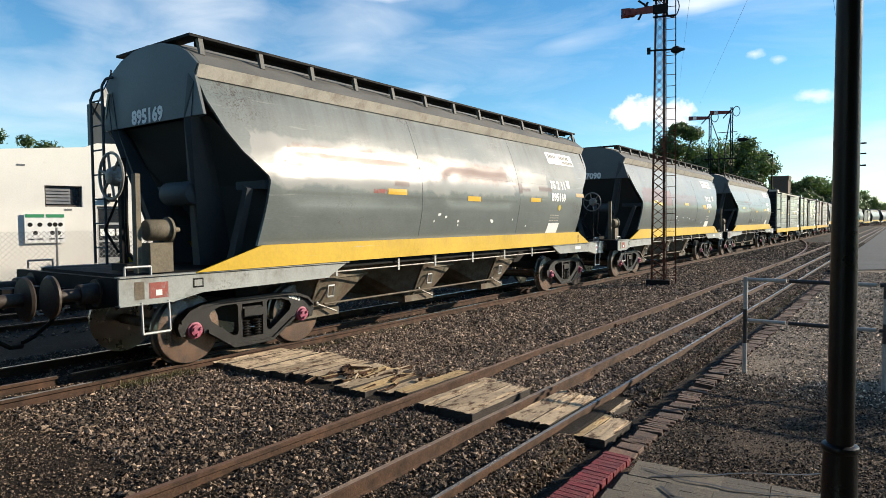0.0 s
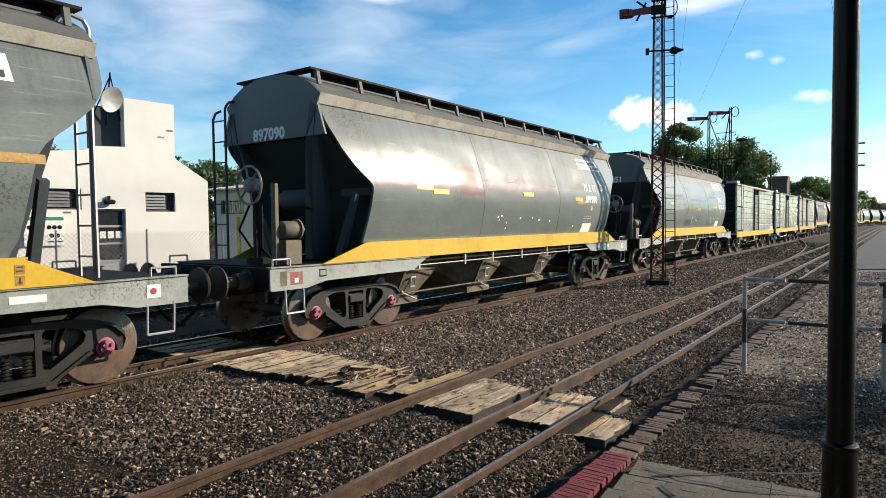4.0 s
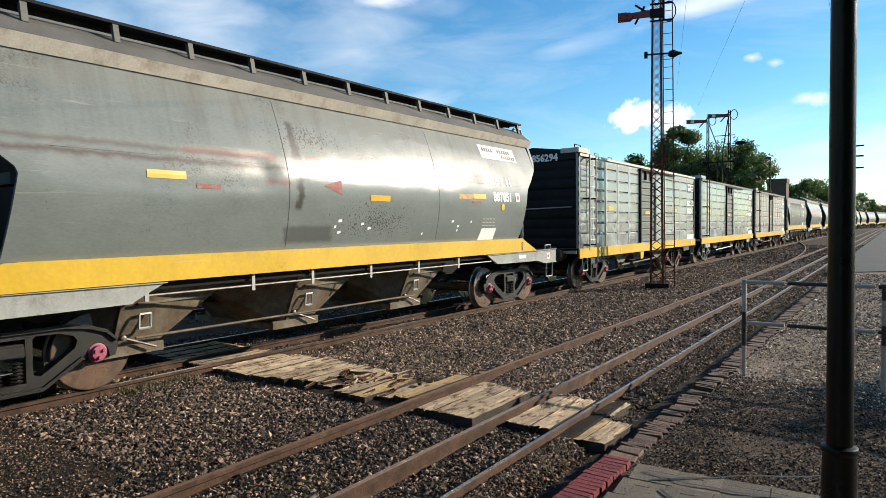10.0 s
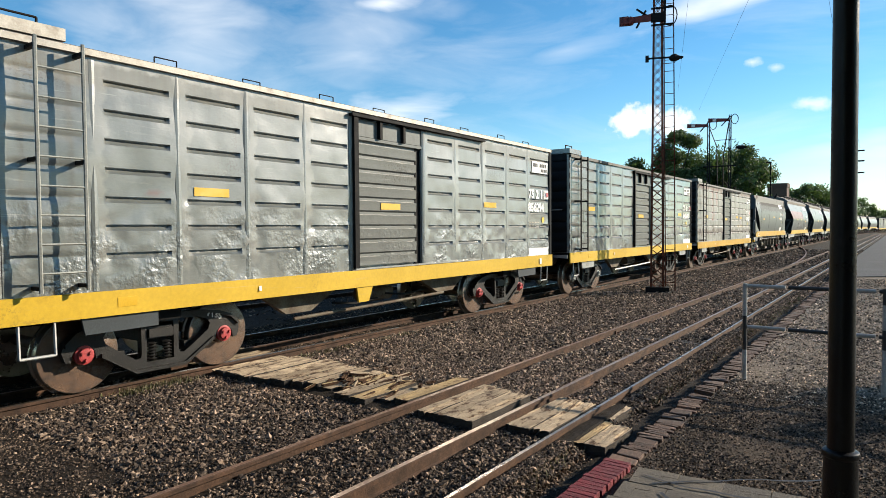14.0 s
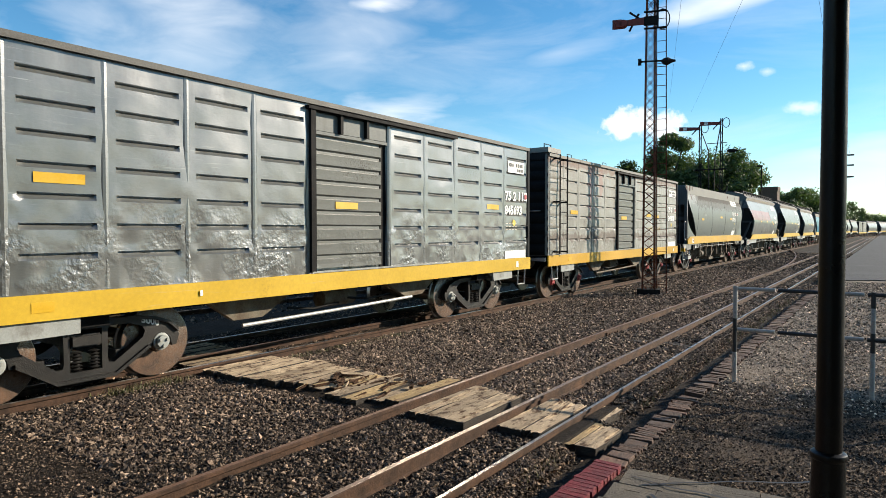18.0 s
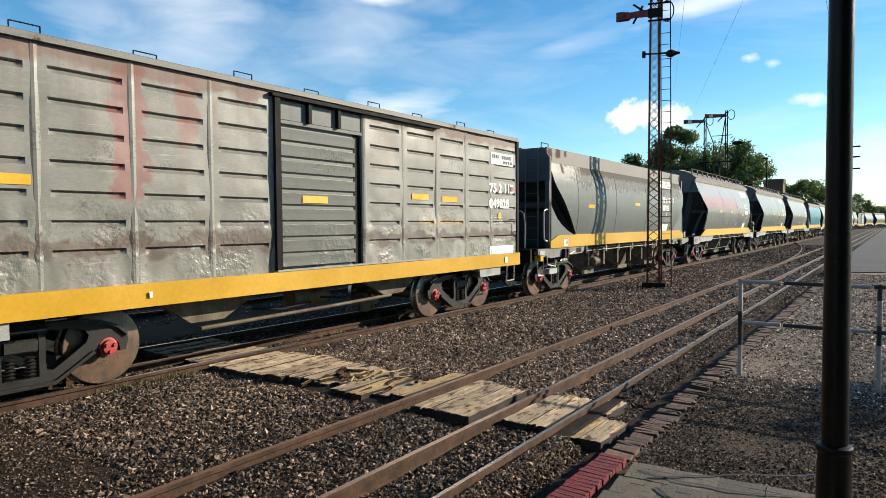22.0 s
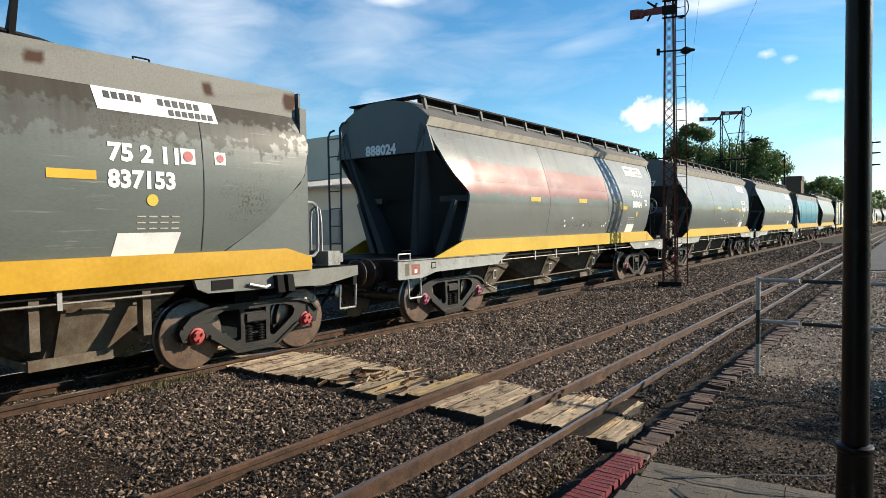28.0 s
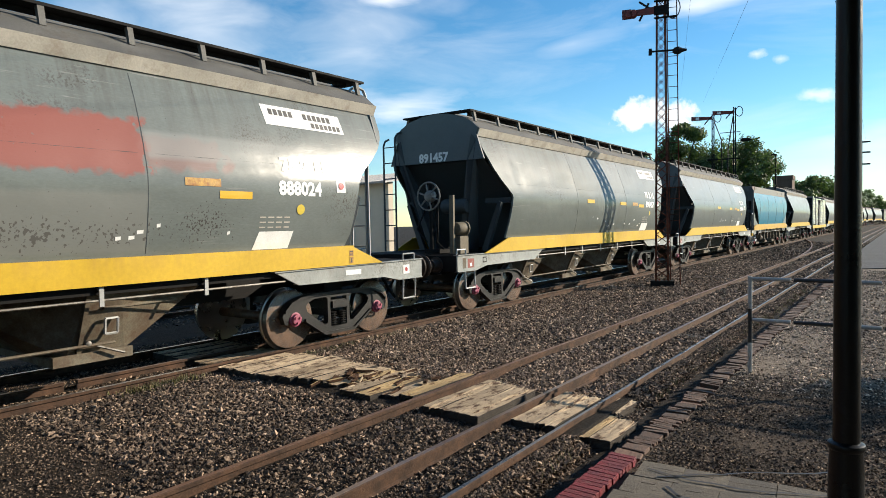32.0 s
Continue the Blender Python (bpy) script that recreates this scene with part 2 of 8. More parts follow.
def specks(m, cy, cz, ry, rz, colour=(0.035, 0.026, 0.022), size=26.0, amount=0.9):
    """Rust spots in a cluster round (cy, cz) of the wagon's side, thinning out over ry and rz."""
    n, l = m.node_tree.nodes, m.node_tree.links
    b = n["Principled BSDF"]
    tc, mp, ln = n.new("ShaderNodeTexCoord"), n.new("ShaderNodeMapping"), n.new("ShaderNodeVectorMath")
    mp.inputs["Scale"].default_value = (0.0, 1 / ry, 1 / rz)
    mp.inputs["Location"].default_value = (0.0, -cy / ry, -cz / rz)
    ln.operation = "LENGTH"
    l.new(tc.outputs["Object"], mp.inputs["Vector"]), l.new(mp.outputs[0], ln.inputs[0])
    no = n.new("ShaderNodeTexNoise")
    no.inputs["Scale"].default_value, no.inputs["Detail"].default_value = size, 2.5
    l.new(tc.outputs["Object"], no.inputs["Vector"])
    edge = n.new("ShaderNodeMapRange")
    for i, q in enumerate((0.1, 1.0, 0.52, 0.74)):
        edge.inputs[i + 1].default_value = q
    l.new(ln.outputs["Value"], edge.inputs[0])
    cut, gain = n.new("ShaderNodeMath"), n.new("ShaderNodeMath")
    cut.operation, gain.operation, gain.use_clamp = "SUBTRACT", "MULTIPLY", True
    l.new(no.outputs["Fac"], cut.inputs[0]), l.new(edge.outputs[0], cut.inputs[1])
    l.new(cut.outputs[0], gain.inputs[0])
    gain.inputs[1].default_value = 30.0
    k = n.new("ShaderNodeMath")
    k.operation = "MULTIPLY"
    k.inputs[1].default_value = amount
    l.new(gain.outputs[0], k.inputs[0])
    mx = n.new("ShaderNodeMix")
    mx.data_type = "RGBA"
    l.new(k.outputs[0], mx.inputs["Factor"]), l.new(b.inputs["Base Color"].links[0].from_socket, mx.inputs[6])
    mx.inputs[7].default_value = (*colour, 1)
    l.new(mx.outputs[2], b.inputs["Base Color"])
    return m


def weather(m, streak=0.65, speckle=0.8, scratch=0.4, top=3.8, streak_colour=(0.055, 0.045, 0.035), reach=1.1):
    """Wear over a wagon paint: dust streaks that run down from the roof edge, rust specks in clusters, long scuffs."""
    n, l = m.node_tree.nodes, m.node_tree.links
    b = n["Principled BSDF"]
    tc = n.new("ShaderNodeTexCoord")

    def noise_at(stretch, s, detail):
        mp, t = n.new("ShaderNodeMapping"), n.new("ShaderNodeTexNoise")
        mp.inputs["Scale"].default_value = stretch
        t.inputs["Scale"].default_value, t.inputs["Detail"].default_value, t.inputs["Roughness"].default_value = s, detail, 0.65
        l.new(tc.outputs["Object"], mp.inputs["Vector"]), l.new(mp.outputs[0], t.inputs["Vector"])
        return t.outputs["Fac"]

    def ramp(v, lo, hi, a=0.0, z=1.0):
        r = n.new("ShaderNodeMapRange")
        for i, q in enumerate((lo, hi, a, z)):
            r.inputs[i + 1].default_value = q
        l.new(v, r.inputs[0])
        return r.outputs[0]

    def times(u, v):
        k = n.new("ShaderNodeMath")
        k.operation = "MULTIPLY"
        l.new(u, k.inputs[0]), l.new(v, k.inputs[1])
        return k.outputs[0]

    def over(fac, colour):
        mx = n.new("ShaderNodeMix")
        mx.data_type = "RGBA"
        l.new(fac, mx.inputs["Factor"]), l.new(b.inputs["Base Color"].links[0].from_socket, mx.inputs[6])
        mx.inputs[7].default_value = (*colour, 1)
        l.new(mx.outputs[2], b.inputs["Base Color"])
    sep = n.new("ShaderNodeSeparateXYZ")
    l.new(tc.outputs["Object"], sep.inputs[0])
    height = ramp(sep.outputs["Z"], top - reach, top, 0.0, 1.0)
    over(times(ramp(noise_at((0.3, 1.6, 0.12), 3.5, 7), 0.46, 0.75, 0, streak), height), streak_colour)
    over(times(ramp(noise_at((1, 1, 1), 32, 3), 0.52, 0.58, 0, speckle), ramp(noise_at((1, 0.7, 1), 0.9, 4), 0.54, 0.68)), (0.05, 0.038, 0.03))
    over(times(ramp(noise_at((1, 0.25, 6), 5, 6), 0.6, 0.68, 0, scratch), ramp(noise_at((1, 0.5, 1), 0.8, 3), 0.45, 0.6)), (0.36, 0.35, 0.32))
    return m


def hammered(m, low=1.25, high=2.3, size=15.0, depth=0.75):
    """Small dents hammered into thin sheet, most of them low on the side; they bend the lacquer's reflections too."""
    n, l = m.node_tree.nodes, m.node_tree.links
    b = n["Principled BSDF"]
    tc, sep, no, cl, r, k, bp = [n.new("ShaderNode" + q) for q in ("TexCoord", "SeparateXYZ", "TexNoise", "TexNoise", "MapRange", "Math", "Bump")]
    l.new(tc.outputs["Object"], sep.inputs[0]), l.new(tc.outputs["Object"], no.inputs["Vector"]), l.new(tc.outputs["Object"], cl.inputs["Vector"])
    no.inputs["Scale"].default_value, no.inputs["Detail"].default_value = size, 2
    cl.inputs["Scale"].default_value = 1.6
    l.new(sep.outputs["Z"], r.inputs[0])
    for i, q in enumerate((low, high, 1.0, 0.04)):
        r.inputs[i + 1].default_value = q
    patchy = n.new("ShaderNodeMapRange")
    patchy.inputs[1].default_value, patchy.inputs[2].default_value = 0.42, 0.6
    l.new(cl.outputs["Fac"], patchy.inputs[0])
    k.operation = "MULTIPLY"
    l.new(r.outputs[0], k.inputs[0]), l.new(no.outputs["Fac"], k.inputs[1])
    k2 = n.new("ShaderNodeMath")
    k2.operation = "MULTIPLY"
    l.new(k.outputs[0], k2.inputs[0]), l.new(patchy.outputs[0], k2.inputs[1])
    bp.inputs["Strength"].default_value, bp.inputs["Distance"].default_value = depth, 0.05
    l.new(k2.outputs[0], bp.inputs["Height"])
    if b.inputs["Normal"].links:
        l.new(b.inputs["Normal"].links[0].from_socket, bp.inputs["Normal"])
    l.new(bp.outputs[0], b.inputs["Normal"]), l.new(bp.outputs[0], b.inputs["Coat Normal"])
    return m


GREY = (0.19, 0.214, 0.203)


def wagon_paint(name, base=GREY, rough=0.36, amount=0.12, second=(0.10, 0.085, 0.065), var=0.13, coat=0.42, coat_rough=0.2, spec=0.12):
    m = mat(name, base, rough + 0.14, 0.0, coat=coat, coat_rough=coat_rough, spec=spec, var=var, scale=1.1, fine=30, second=second, amount=amount, edge=0.12, bump=0.05, bscale=25, stretch=(1, 0.6, 1.6))
    return weather(m)


M_HULL = wagon_paint("grey wagon paint")
# on hopper ends these two put the end's shade into a darker base than the sides
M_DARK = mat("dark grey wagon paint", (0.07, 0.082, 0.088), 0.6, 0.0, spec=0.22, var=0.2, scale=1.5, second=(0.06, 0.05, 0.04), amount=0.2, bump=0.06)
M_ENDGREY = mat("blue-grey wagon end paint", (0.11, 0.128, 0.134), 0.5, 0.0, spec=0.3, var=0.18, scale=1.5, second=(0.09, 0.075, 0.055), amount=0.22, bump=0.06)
# box wagon ends: far darker than the sides, their shade is put into the colour
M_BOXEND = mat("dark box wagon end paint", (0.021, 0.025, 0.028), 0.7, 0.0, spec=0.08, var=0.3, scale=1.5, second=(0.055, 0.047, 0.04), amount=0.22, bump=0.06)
M_ROOF = mat("dusty roof paint", (0.15, 0.145, 0.13), 0.7, 0.1, var=0.3, scale=1.4, second=(0.1, 0.07, 0.045), amount=0.3, bump=0.2)
M_COAM = mat("grey coaming paint with rust spots", (0.27, 0.265, 0.235), 0.6, 0, var=0.2, scale=0.8, second=(0.13, 0.075, 0.045), amount=0.37, edge=0.015, bump=0.1, stretch=(1, 1, 0.6), spec=0.3)
M_COAMDRIP = mat("grey coaming paint with drips", (0.27, 0.265, 0.235), 0.6, 0, var=0.2, scale=0.8, second=(0.2, 0.17, 0.13), amount=0.25, edge=0.1, bump=0.1, spec=0.3)
for y0, y1, z0, z1 in ((-6.38, -6.1, 3.5, 3.84), (-5.88, -5.6, 3.62, 3.86), (-5.36, -5.2, 3.68, 3.86), (2.4, 2.55, 3.6, 3.74), (4.4, 4.55, 3.58, 3.74), (5.7, 5.9, 3.55, 3.8)):
    patch(M_COAMDRIP, (0.085, 0.036, 0.02), y0, y1, z0, z1, 0.07, 0.95, 5.0, True)
M_RIDGE = mat("pale roof edge", (0.62, 0.57, 0.48), 0.55, 0.1, var=0.2, scale=2, second=(0.27, 0.2, 0.14), amount=0.35)
M_YELO = mat("orange-yellow sill paint", (0.72, 0.4, 0.008), 0.42, 0, var=0.14, scale=1.2, fine=20, second=(0.3, 0.17, 0.04), amount=0.2, bump=0.06)
M_YEL = mat("yellow sill paint", (0.76, 0.485, 0.03), 0.5, 0, spec=0.3, var=0.12, scale=1.2, fine=20, second=(0.34, 0.22, 0.05), amount=0.2, bump=0.06)
M_SILL = mat("pale grey frame paint", (0.38, 0.4, 0.375), 0.5, 0.0, var=0.2, scale=2.4, second=(0.12, 0.095, 0.07), amount=0.32, bump=0.12)
M_CHUTE = mat("dusty brown hopper steel", (0.2, 0.172, 0.122), 0.7, 0.0, spec=0.3, var=0.4, scale=2.2, second=(0.1, 0.05, 0.028), amount=0.44, bump=0.15)
M_BOGIE = mat("grimy bogie casting", (0.022, 0.02, 0.018), 0.5, 0.0, spec=0.32, var=0.3, scale=5, second=(0.07, 0.056, 0.042), amount=0.26, bump=0.3)
M_SILLDULL = mat("dull grey frame paint", (0.22, 0.225, 0.2), 0.55, 0.0, var=0.25, scale=2.4, second=(0.12, 0.09, 0.06), amount=0.35, bump=0.12)
weather(M_YEL, 0.5, 0.5, 0.4, 1.6, (0.3, 0.17, 0.06), 0.25)
weather(M_SILL, 0.75, 0.85, 0.5, 1.27, (0.085, 0.048, 0.028), 0.2)
M_WHEEL = mat("rusty wheel steel", (0.2, 0.105, 0.055), 0.6, 0.1, var=0.4, scale=4, second=(0.06, 0.042, 0.033), amount=0.42, bump=0.12)
M_TREAD = mat("worn wheel tread", (0.4, 0.36, 0.32), 0.3, 0.9, var=0.15, bump=0.02)
M_CAP = mat("pink axle cap paint", (0.42, 0.085, 0.15), 0.55, 0, var=0.35, scale=14, second=(0.12, 0.05, 0.05), amount=0.3, bump=0.2)
M_CAPR = mat("red axle cap paint", (0.5, 0.05, 0.05), 0.55, 0, var=0.35, scale=14, second=(0.1, 0.05, 0.05), amount=0.3, bump=0.2)
M_STEEL = mat("dark painted steel", (0.014, 0.0135, 0.0135), 0.7, 0.0, spec=0.12, var=0.3, scale=5, second=(0.1, 0.055, 0.03), amount=0.25, bump=0.2)
M_LADDER = mat("worn grey ladder paint", (0.36, 0.37, 0.33), 0.5, 0.1, var=0.25, scale=6, second=(0.4, 0.38, 0.34), amount=0.3, bump=0.1)
M_ROD = mat("dull bare rod steel", (0.22, 0.2, 0.17), 0.5, 0.3, var=0.35, scale=5, second=(0.1, 0.065, 0.04), amount=0.35)
M_GALV = mat("pale handrail paint", (0.5, 0.5, 0.48), 0.5, 0.2, var=0.2, scale=6, second=(0.2, 0.14, 0.1), amount=0.2)
M_WHITE = mat("white stencil paint", (1.0, 1.0, 0.96), 0.6, 0, var=0.12, scale=5, second=(0.35, 0.35, 0.33), amount=0.22, bump=0.05)
M_HANDWHEEL = mat("worn grey wheel paint", (0.3, 0.29, 0.26), 0.5, 0.1, var=0.3, scale=8, second=(0.13, 0.08, 0.05), amount=0.35)
M_BLACK = mat("black lettering paint", (0.03, 0.03, 0.03), 0.6, var=0.2, bump=0)
M_LABEL = mat("yellow label film", (0.85, 0.5, 0.01), 0.4, var=0.1, bump=0.03)
M_ORANGE = mat("worn orange band", (0.55, 0.3, 0.03), 0.5, var=0.3, scale=6, second=(0.3, 0.08, 0.05), amount=0.4)
M_RED = mat("red mark paint", (0.5, 0.05, 0.06), 0.5, var=0.2)
M_BARPAINT = mat("worn white barrier paint", (0.5, 0.48, 0.44), 0.6, 0, var=0.25, scale=9, second=(0.16, 0.12, 0.09), amount=0.27, edge=0.06, bump=0.1)
M_WORNRED = mat("worn red mark paint", (0.33, 0.07, 0.05), 0.65, var=0.3, scale=6, second=(0.3, 0.3, 0.28), amount=0.42, edge=0.06)
M_TANK = mat("dusty beige reservoir paint", (0.19, 0.155, 0.1), 0.75, var=0.3, scale=5, second=(0.09, 0.065, 0.04), amount=0.35, bump=0.1)
M_YDOT = mat("yellow dot paint", (0.8, 0.6, 0.05), 0.5, var=0.1)
M_RAIL = mat("rusty rail", (0.13, 0.071, 0.043), 0.8, 0.1, spec=0.25, var=0.4, scale=3, fine=60, second=(0.04, 0.026, 0.019), amount=0.46, bump=0.25)
M_RAILTOP = mat("worn rail head", (0.5, 0.42, 0.36), 0.3, 0.9, var=0.2, scale=2, bump=0.04)
M_RAILWORN = mat("half-worn rail head", (0.4, 0.28, 0.22), 0.34, 0.75, var=0.25, scale=2, bump=0.05)
M_RAILDULL = mat("dull rail head", (0.26, 0.145, 0.095), 0.5, 0.5, var=0.2, scale=2, bump=0.06)
M_BALLAST = mat("dark gravel bed", (0.024, 0.017, 0.011), 0.94, 0, spec=0.2, var=0.6, scale=1.6, fine=55, second=(0.075, 0.054, 0.036), amount=0.36, edge=0.1, bump=1.0, bscale=48)
M_STONE = mat("ballast stone", (0.122, 0.087, 0.061), 0.85, 0, var=0.4, scale=0.7, fine=60, per_island=0.85, bump=0.3, pale=1.8, spec=0.3)
M_PALESTONE = mat("dusty ballast stone", (0.225, 0.163, 0.115), 0.88, 0, var=0.4, scale=0.7, fine=60, per_island=0.75, bump=0.3, pale=1.3, spec=0.25)
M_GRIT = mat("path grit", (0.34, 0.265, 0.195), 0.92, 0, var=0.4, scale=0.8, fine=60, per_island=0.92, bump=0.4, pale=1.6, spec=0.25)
# earth and grit of the path's near stretch: darker and browner than the rest
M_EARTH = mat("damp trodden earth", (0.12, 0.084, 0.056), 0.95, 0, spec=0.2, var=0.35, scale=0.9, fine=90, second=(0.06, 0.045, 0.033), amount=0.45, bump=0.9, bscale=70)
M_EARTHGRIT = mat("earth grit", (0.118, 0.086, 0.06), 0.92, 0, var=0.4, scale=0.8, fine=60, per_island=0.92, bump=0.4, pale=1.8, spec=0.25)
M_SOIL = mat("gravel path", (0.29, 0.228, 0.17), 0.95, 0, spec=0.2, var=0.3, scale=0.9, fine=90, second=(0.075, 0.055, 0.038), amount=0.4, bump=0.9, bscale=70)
M_WOOD = mat("weathered crossing timber", (0.62, 0.475, 0.315), 0.92, 0, spec=0.2, var=0.3, scale=2.0, fine=30, second=(0.11, 0.06, 0.034), amount=0.44, edge=0.05, bump=1.0, bscale=22, per_object=0.25, stretch=(3.2, 1.3, 3.2))
M_LICHEN = mat("yellow-stained crossing timber", (0.64, 0.46, 0.24), 0.92, 0, spec=0.2, var=0.3, scale=2.0, fine=30, second=(0.16, 0.08, 0.04), amount=0.42, edge=0.05, bump=1.0, bscale=22, per_object=0.2, stretch=(3.2, 1.3, 3.2))
M_ROT = mat("rotten red-brown wood", (0.1, 0.055, 0.035), 0.95, 0, spec=0.15, var=0.5, scale=3, fine=30, second=(0.26, 0.15, 0.06), amount=0.35, bump=1.0, bscale=20, stretch=(8, 1, 8))
M_TIE = mat("old sleeper timber", (0.06, 0.048, 0.037), 0.9, 0, var=0.4, scale=3, bump=0.7, bscale=20, per_object=0.25, stretch=(1, 8, 8))
M_BRICK = mat("worn brick", (0.17, 0.1, 0.068), 0.9, 0, var=0.4, scale=8, fine=60, second=(0.09, 0.075, 0.06), amount=0.4, bump=0.7, per_object=0.4)
M_REDBRICK = mat("red painted brick", (0.2, 0.02, 0.03), 0.85, 0, var=0.35, scale=8, second=(0.16, 0.09, 0.07), amount=0.3, bump=0.6, per_object=0.2)
M_TILE = mat("worn platform tile", (0.165, 0.136, 0.1), 0.88, 0, var=0.45, scale=2.2, second=(0.11, 0.095, 0.075), amount=0.42, bump=0.5, per_object=0.2)
M_POLE = mat("black pole paint", (0.005, 0.005, 0.0055), 0.34, 0.0, spec=0.25, var=0.3, scale=4, second=(0.03, 0.028, 0.026), amount=0.3, bump=0.12)
M_MASTRUST = mat("rusty signal steel", (0.26, 0.085, 0.046), 0.9, 0.0, spec=0.15, var=0.4, scale=3, second=(0.03, 0.02, 0.017), amount=0.5, bump=0.3)
M_ARMRED = mat("faded signal arm", (0.22, 0.035, 0.03), 0.7, 0, var=0.3, scale=4, second=(0.06, 0.03, 0.03), amount=0.4)
M_PLASTER = mat("white plaster", (1.0, 0.96, 0.87), 0.9, 0, var=0.08, scale=0.7, fine=25, second=(0.55, 0.5, 0.42), amount=0.2, bump=0.12)
M_BEIGE = mat("beige plaster", (0.78, 0.68, 0.53), 0.9, 0, var=0.12, scale=0.8, second=(0.35, 0.28, 0.2), amount=0.2, bump=0.12)
M_TIN = mat("corrugated roof sheet", (0.3, 0.3, 0.3), 0.5, 0.5, var=0.2, scale=1, second=(0.2, 0.12, 0.07), amount=0.25)
M_GLASS = mat("dark window glass", (0.03, 0.035, 0.04), 0.12, 0, var=0.2, bump=0, spec=0.8)
M_FRAME = mat("brown window frame", (0.09, 0.07, 0.055), 0.6, 0, var=0.2)
M_DOOR = mat("pale door metal", (0.45, 0.46, 0.45), 0.5, 0.2, var=0.12)
M_LEAF = mat("dark foliage", (0.075, 0.125, 0.038), 0.6, 0, var=0.3, scale=0.5, per_island=0.5, bump=0)
leaf_nodes, leaf_links = M_LEAF.node_tree.nodes, M_LEAF.node_tree.links
thin, blend = leaf_nodes.new("ShaderNodeBsdfTranslucent"), leaf_nodes.new("ShaderNodeMixShader")
thin.inputs["Color"].default_value, blend.inputs[0].default_value = (0.09, 0.15, 0.03, 1), 0.35
leaf_links.new(leaf_nodes["Principled BSDF"].outputs[0], blend.inputs[1]), leaf_links.new(thin.outputs[0], blend.inputs[2])
leaf_links.new(blend.outputs[0], leaf_nodes["Material Output"].inputs["Surface"])
M_BARK = mat("bark", (0.07, 0.055, 0.04), 0.9, 0, var=0.3, bump=0.8, bscale=12)
M_GRASS = mat("dry weed blades", (0.12, 0.11, 0.03), 0.7, 0, var=0.3, per_island=0.5, bump=0)
M_ASPHALT = mat("grey road", (0.04, 0.04, 0.042), 0.85, 0, var=0.25, scale=0.6, bump=0.4)
M_BLUE = wagon_paint("turquoise wagon paint", (0.02, 0.25, 0.38), 0.45, 0.1, coat=0.3)


# ---- mesh helpers ----
def part(name, bm, material, parent=None, label="", smooth=False):
    me = bpy.data.meshes.new(name)
    if isinstance(bm, bmesh.types.BMesh):
        bm.normal_update()
        soft = any(fa.smooth for fa in bm.faces)
        bm.to_mesh(me)
        bm.free()
        if soft:
            me.set_sharp_from_angle(angle=radians(38))
    else:
        me = bm
    mats = material if isinstance(material, (list, tuple)) else [material]
    if not me.materials:
        for m in mats:
            me.materials.append(m)
    ob = new(name, me)
    if parent is not None:
        ob.parent = parent
    if label:
        ob["label"] = label
    return ob


def thing(name, m, label, category, group="", kind=""):
    e = new(name)
    e.empty_display_size = 0.2
    e.matrix_world = m
    return tagged(e, label, category, group, kind)


def box(bm, x0, x1, y0, y1, z0, z1, mi=0):
    v = [bm.verts.new((x, y, z)) for x in (x0, x1) for y in (y0, y1) for z in (z0, z1)]
    for q in ((0, 1, 3, 2), (4, 6, 7, 5), (0, 4, 5, 1), (2, 3, 7, 6), (0, 2, 6, 4), (1, 5, 7, 3)):
        bm.faces.new([v[i] for i in q]).material_index = mi
    return v


def prism(bm, pts, a, b, axis="x", mi=0):
    """A closed outline pushed from a to b along an axis; the outline is in the other two axes, in x, y, z order."""
    def at(p, t):
        return {"x": (t, p[0], p[1]), "y": (p[0], t, p[1]), "z": (p[0], p[1], t)}[axis]
    lo, hi = [bm.verts.new(at(p, a)) for p in pts], [bm.verts.new(at(p, b)) for p in pts]
    fs = [bm.faces.new(lo), bm.faces.new(hi)]
    k = len(pts)
    for i in range(k):
        fs.append(bm.faces.new((lo[i], lo[(i + 1) % k], hi[(i + 1) % k], hi[i])))
    for fa in fs:
        fa.material_index = mi
    bmesh.ops.recalc_face_normals(bm, faces=fs)


def tube(bm, p, q, r, seg=8, r2=None, mi=0):
    p, q = Vector(p), Vector(q)
    w = (q - p).normalized()
    u = w.orthogonal().normalized()
    v = w.cross(u)
    r2 = r if r2 is None else r2
    rings = []
    for c, rr in ((p, r), (q, r2)):
        rings.append([bm.verts.new(c + rr * (math.cos(2 * math.pi * i / seg) * u + math.sin(2 * math.pi * i / seg) * v)) for i in range(seg)])
    fs = [bm.faces.new((rings[0][i], rings[0][(i + 1) % seg], rings[1][(i + 1) % seg], rings[1][i])) for i in range(seg)]
    fs += [bm.faces.new(rings[0][::-1]), bm.faces.new(rings[1])]
    for fa in fs:
        fa.material_index = mi
        fa.smooth = len(fa.verts) == 4
    bmesh.ops.recalc_face_normals(bm, faces=fs)


def pipe(bm, pts, r, seg=6, closed=False):
    pts = list(pts)
    for a, b in zip(pts, pts[1:] + (pts[:1] if closed else [])):
        tube(bm, a, b, r, seg)


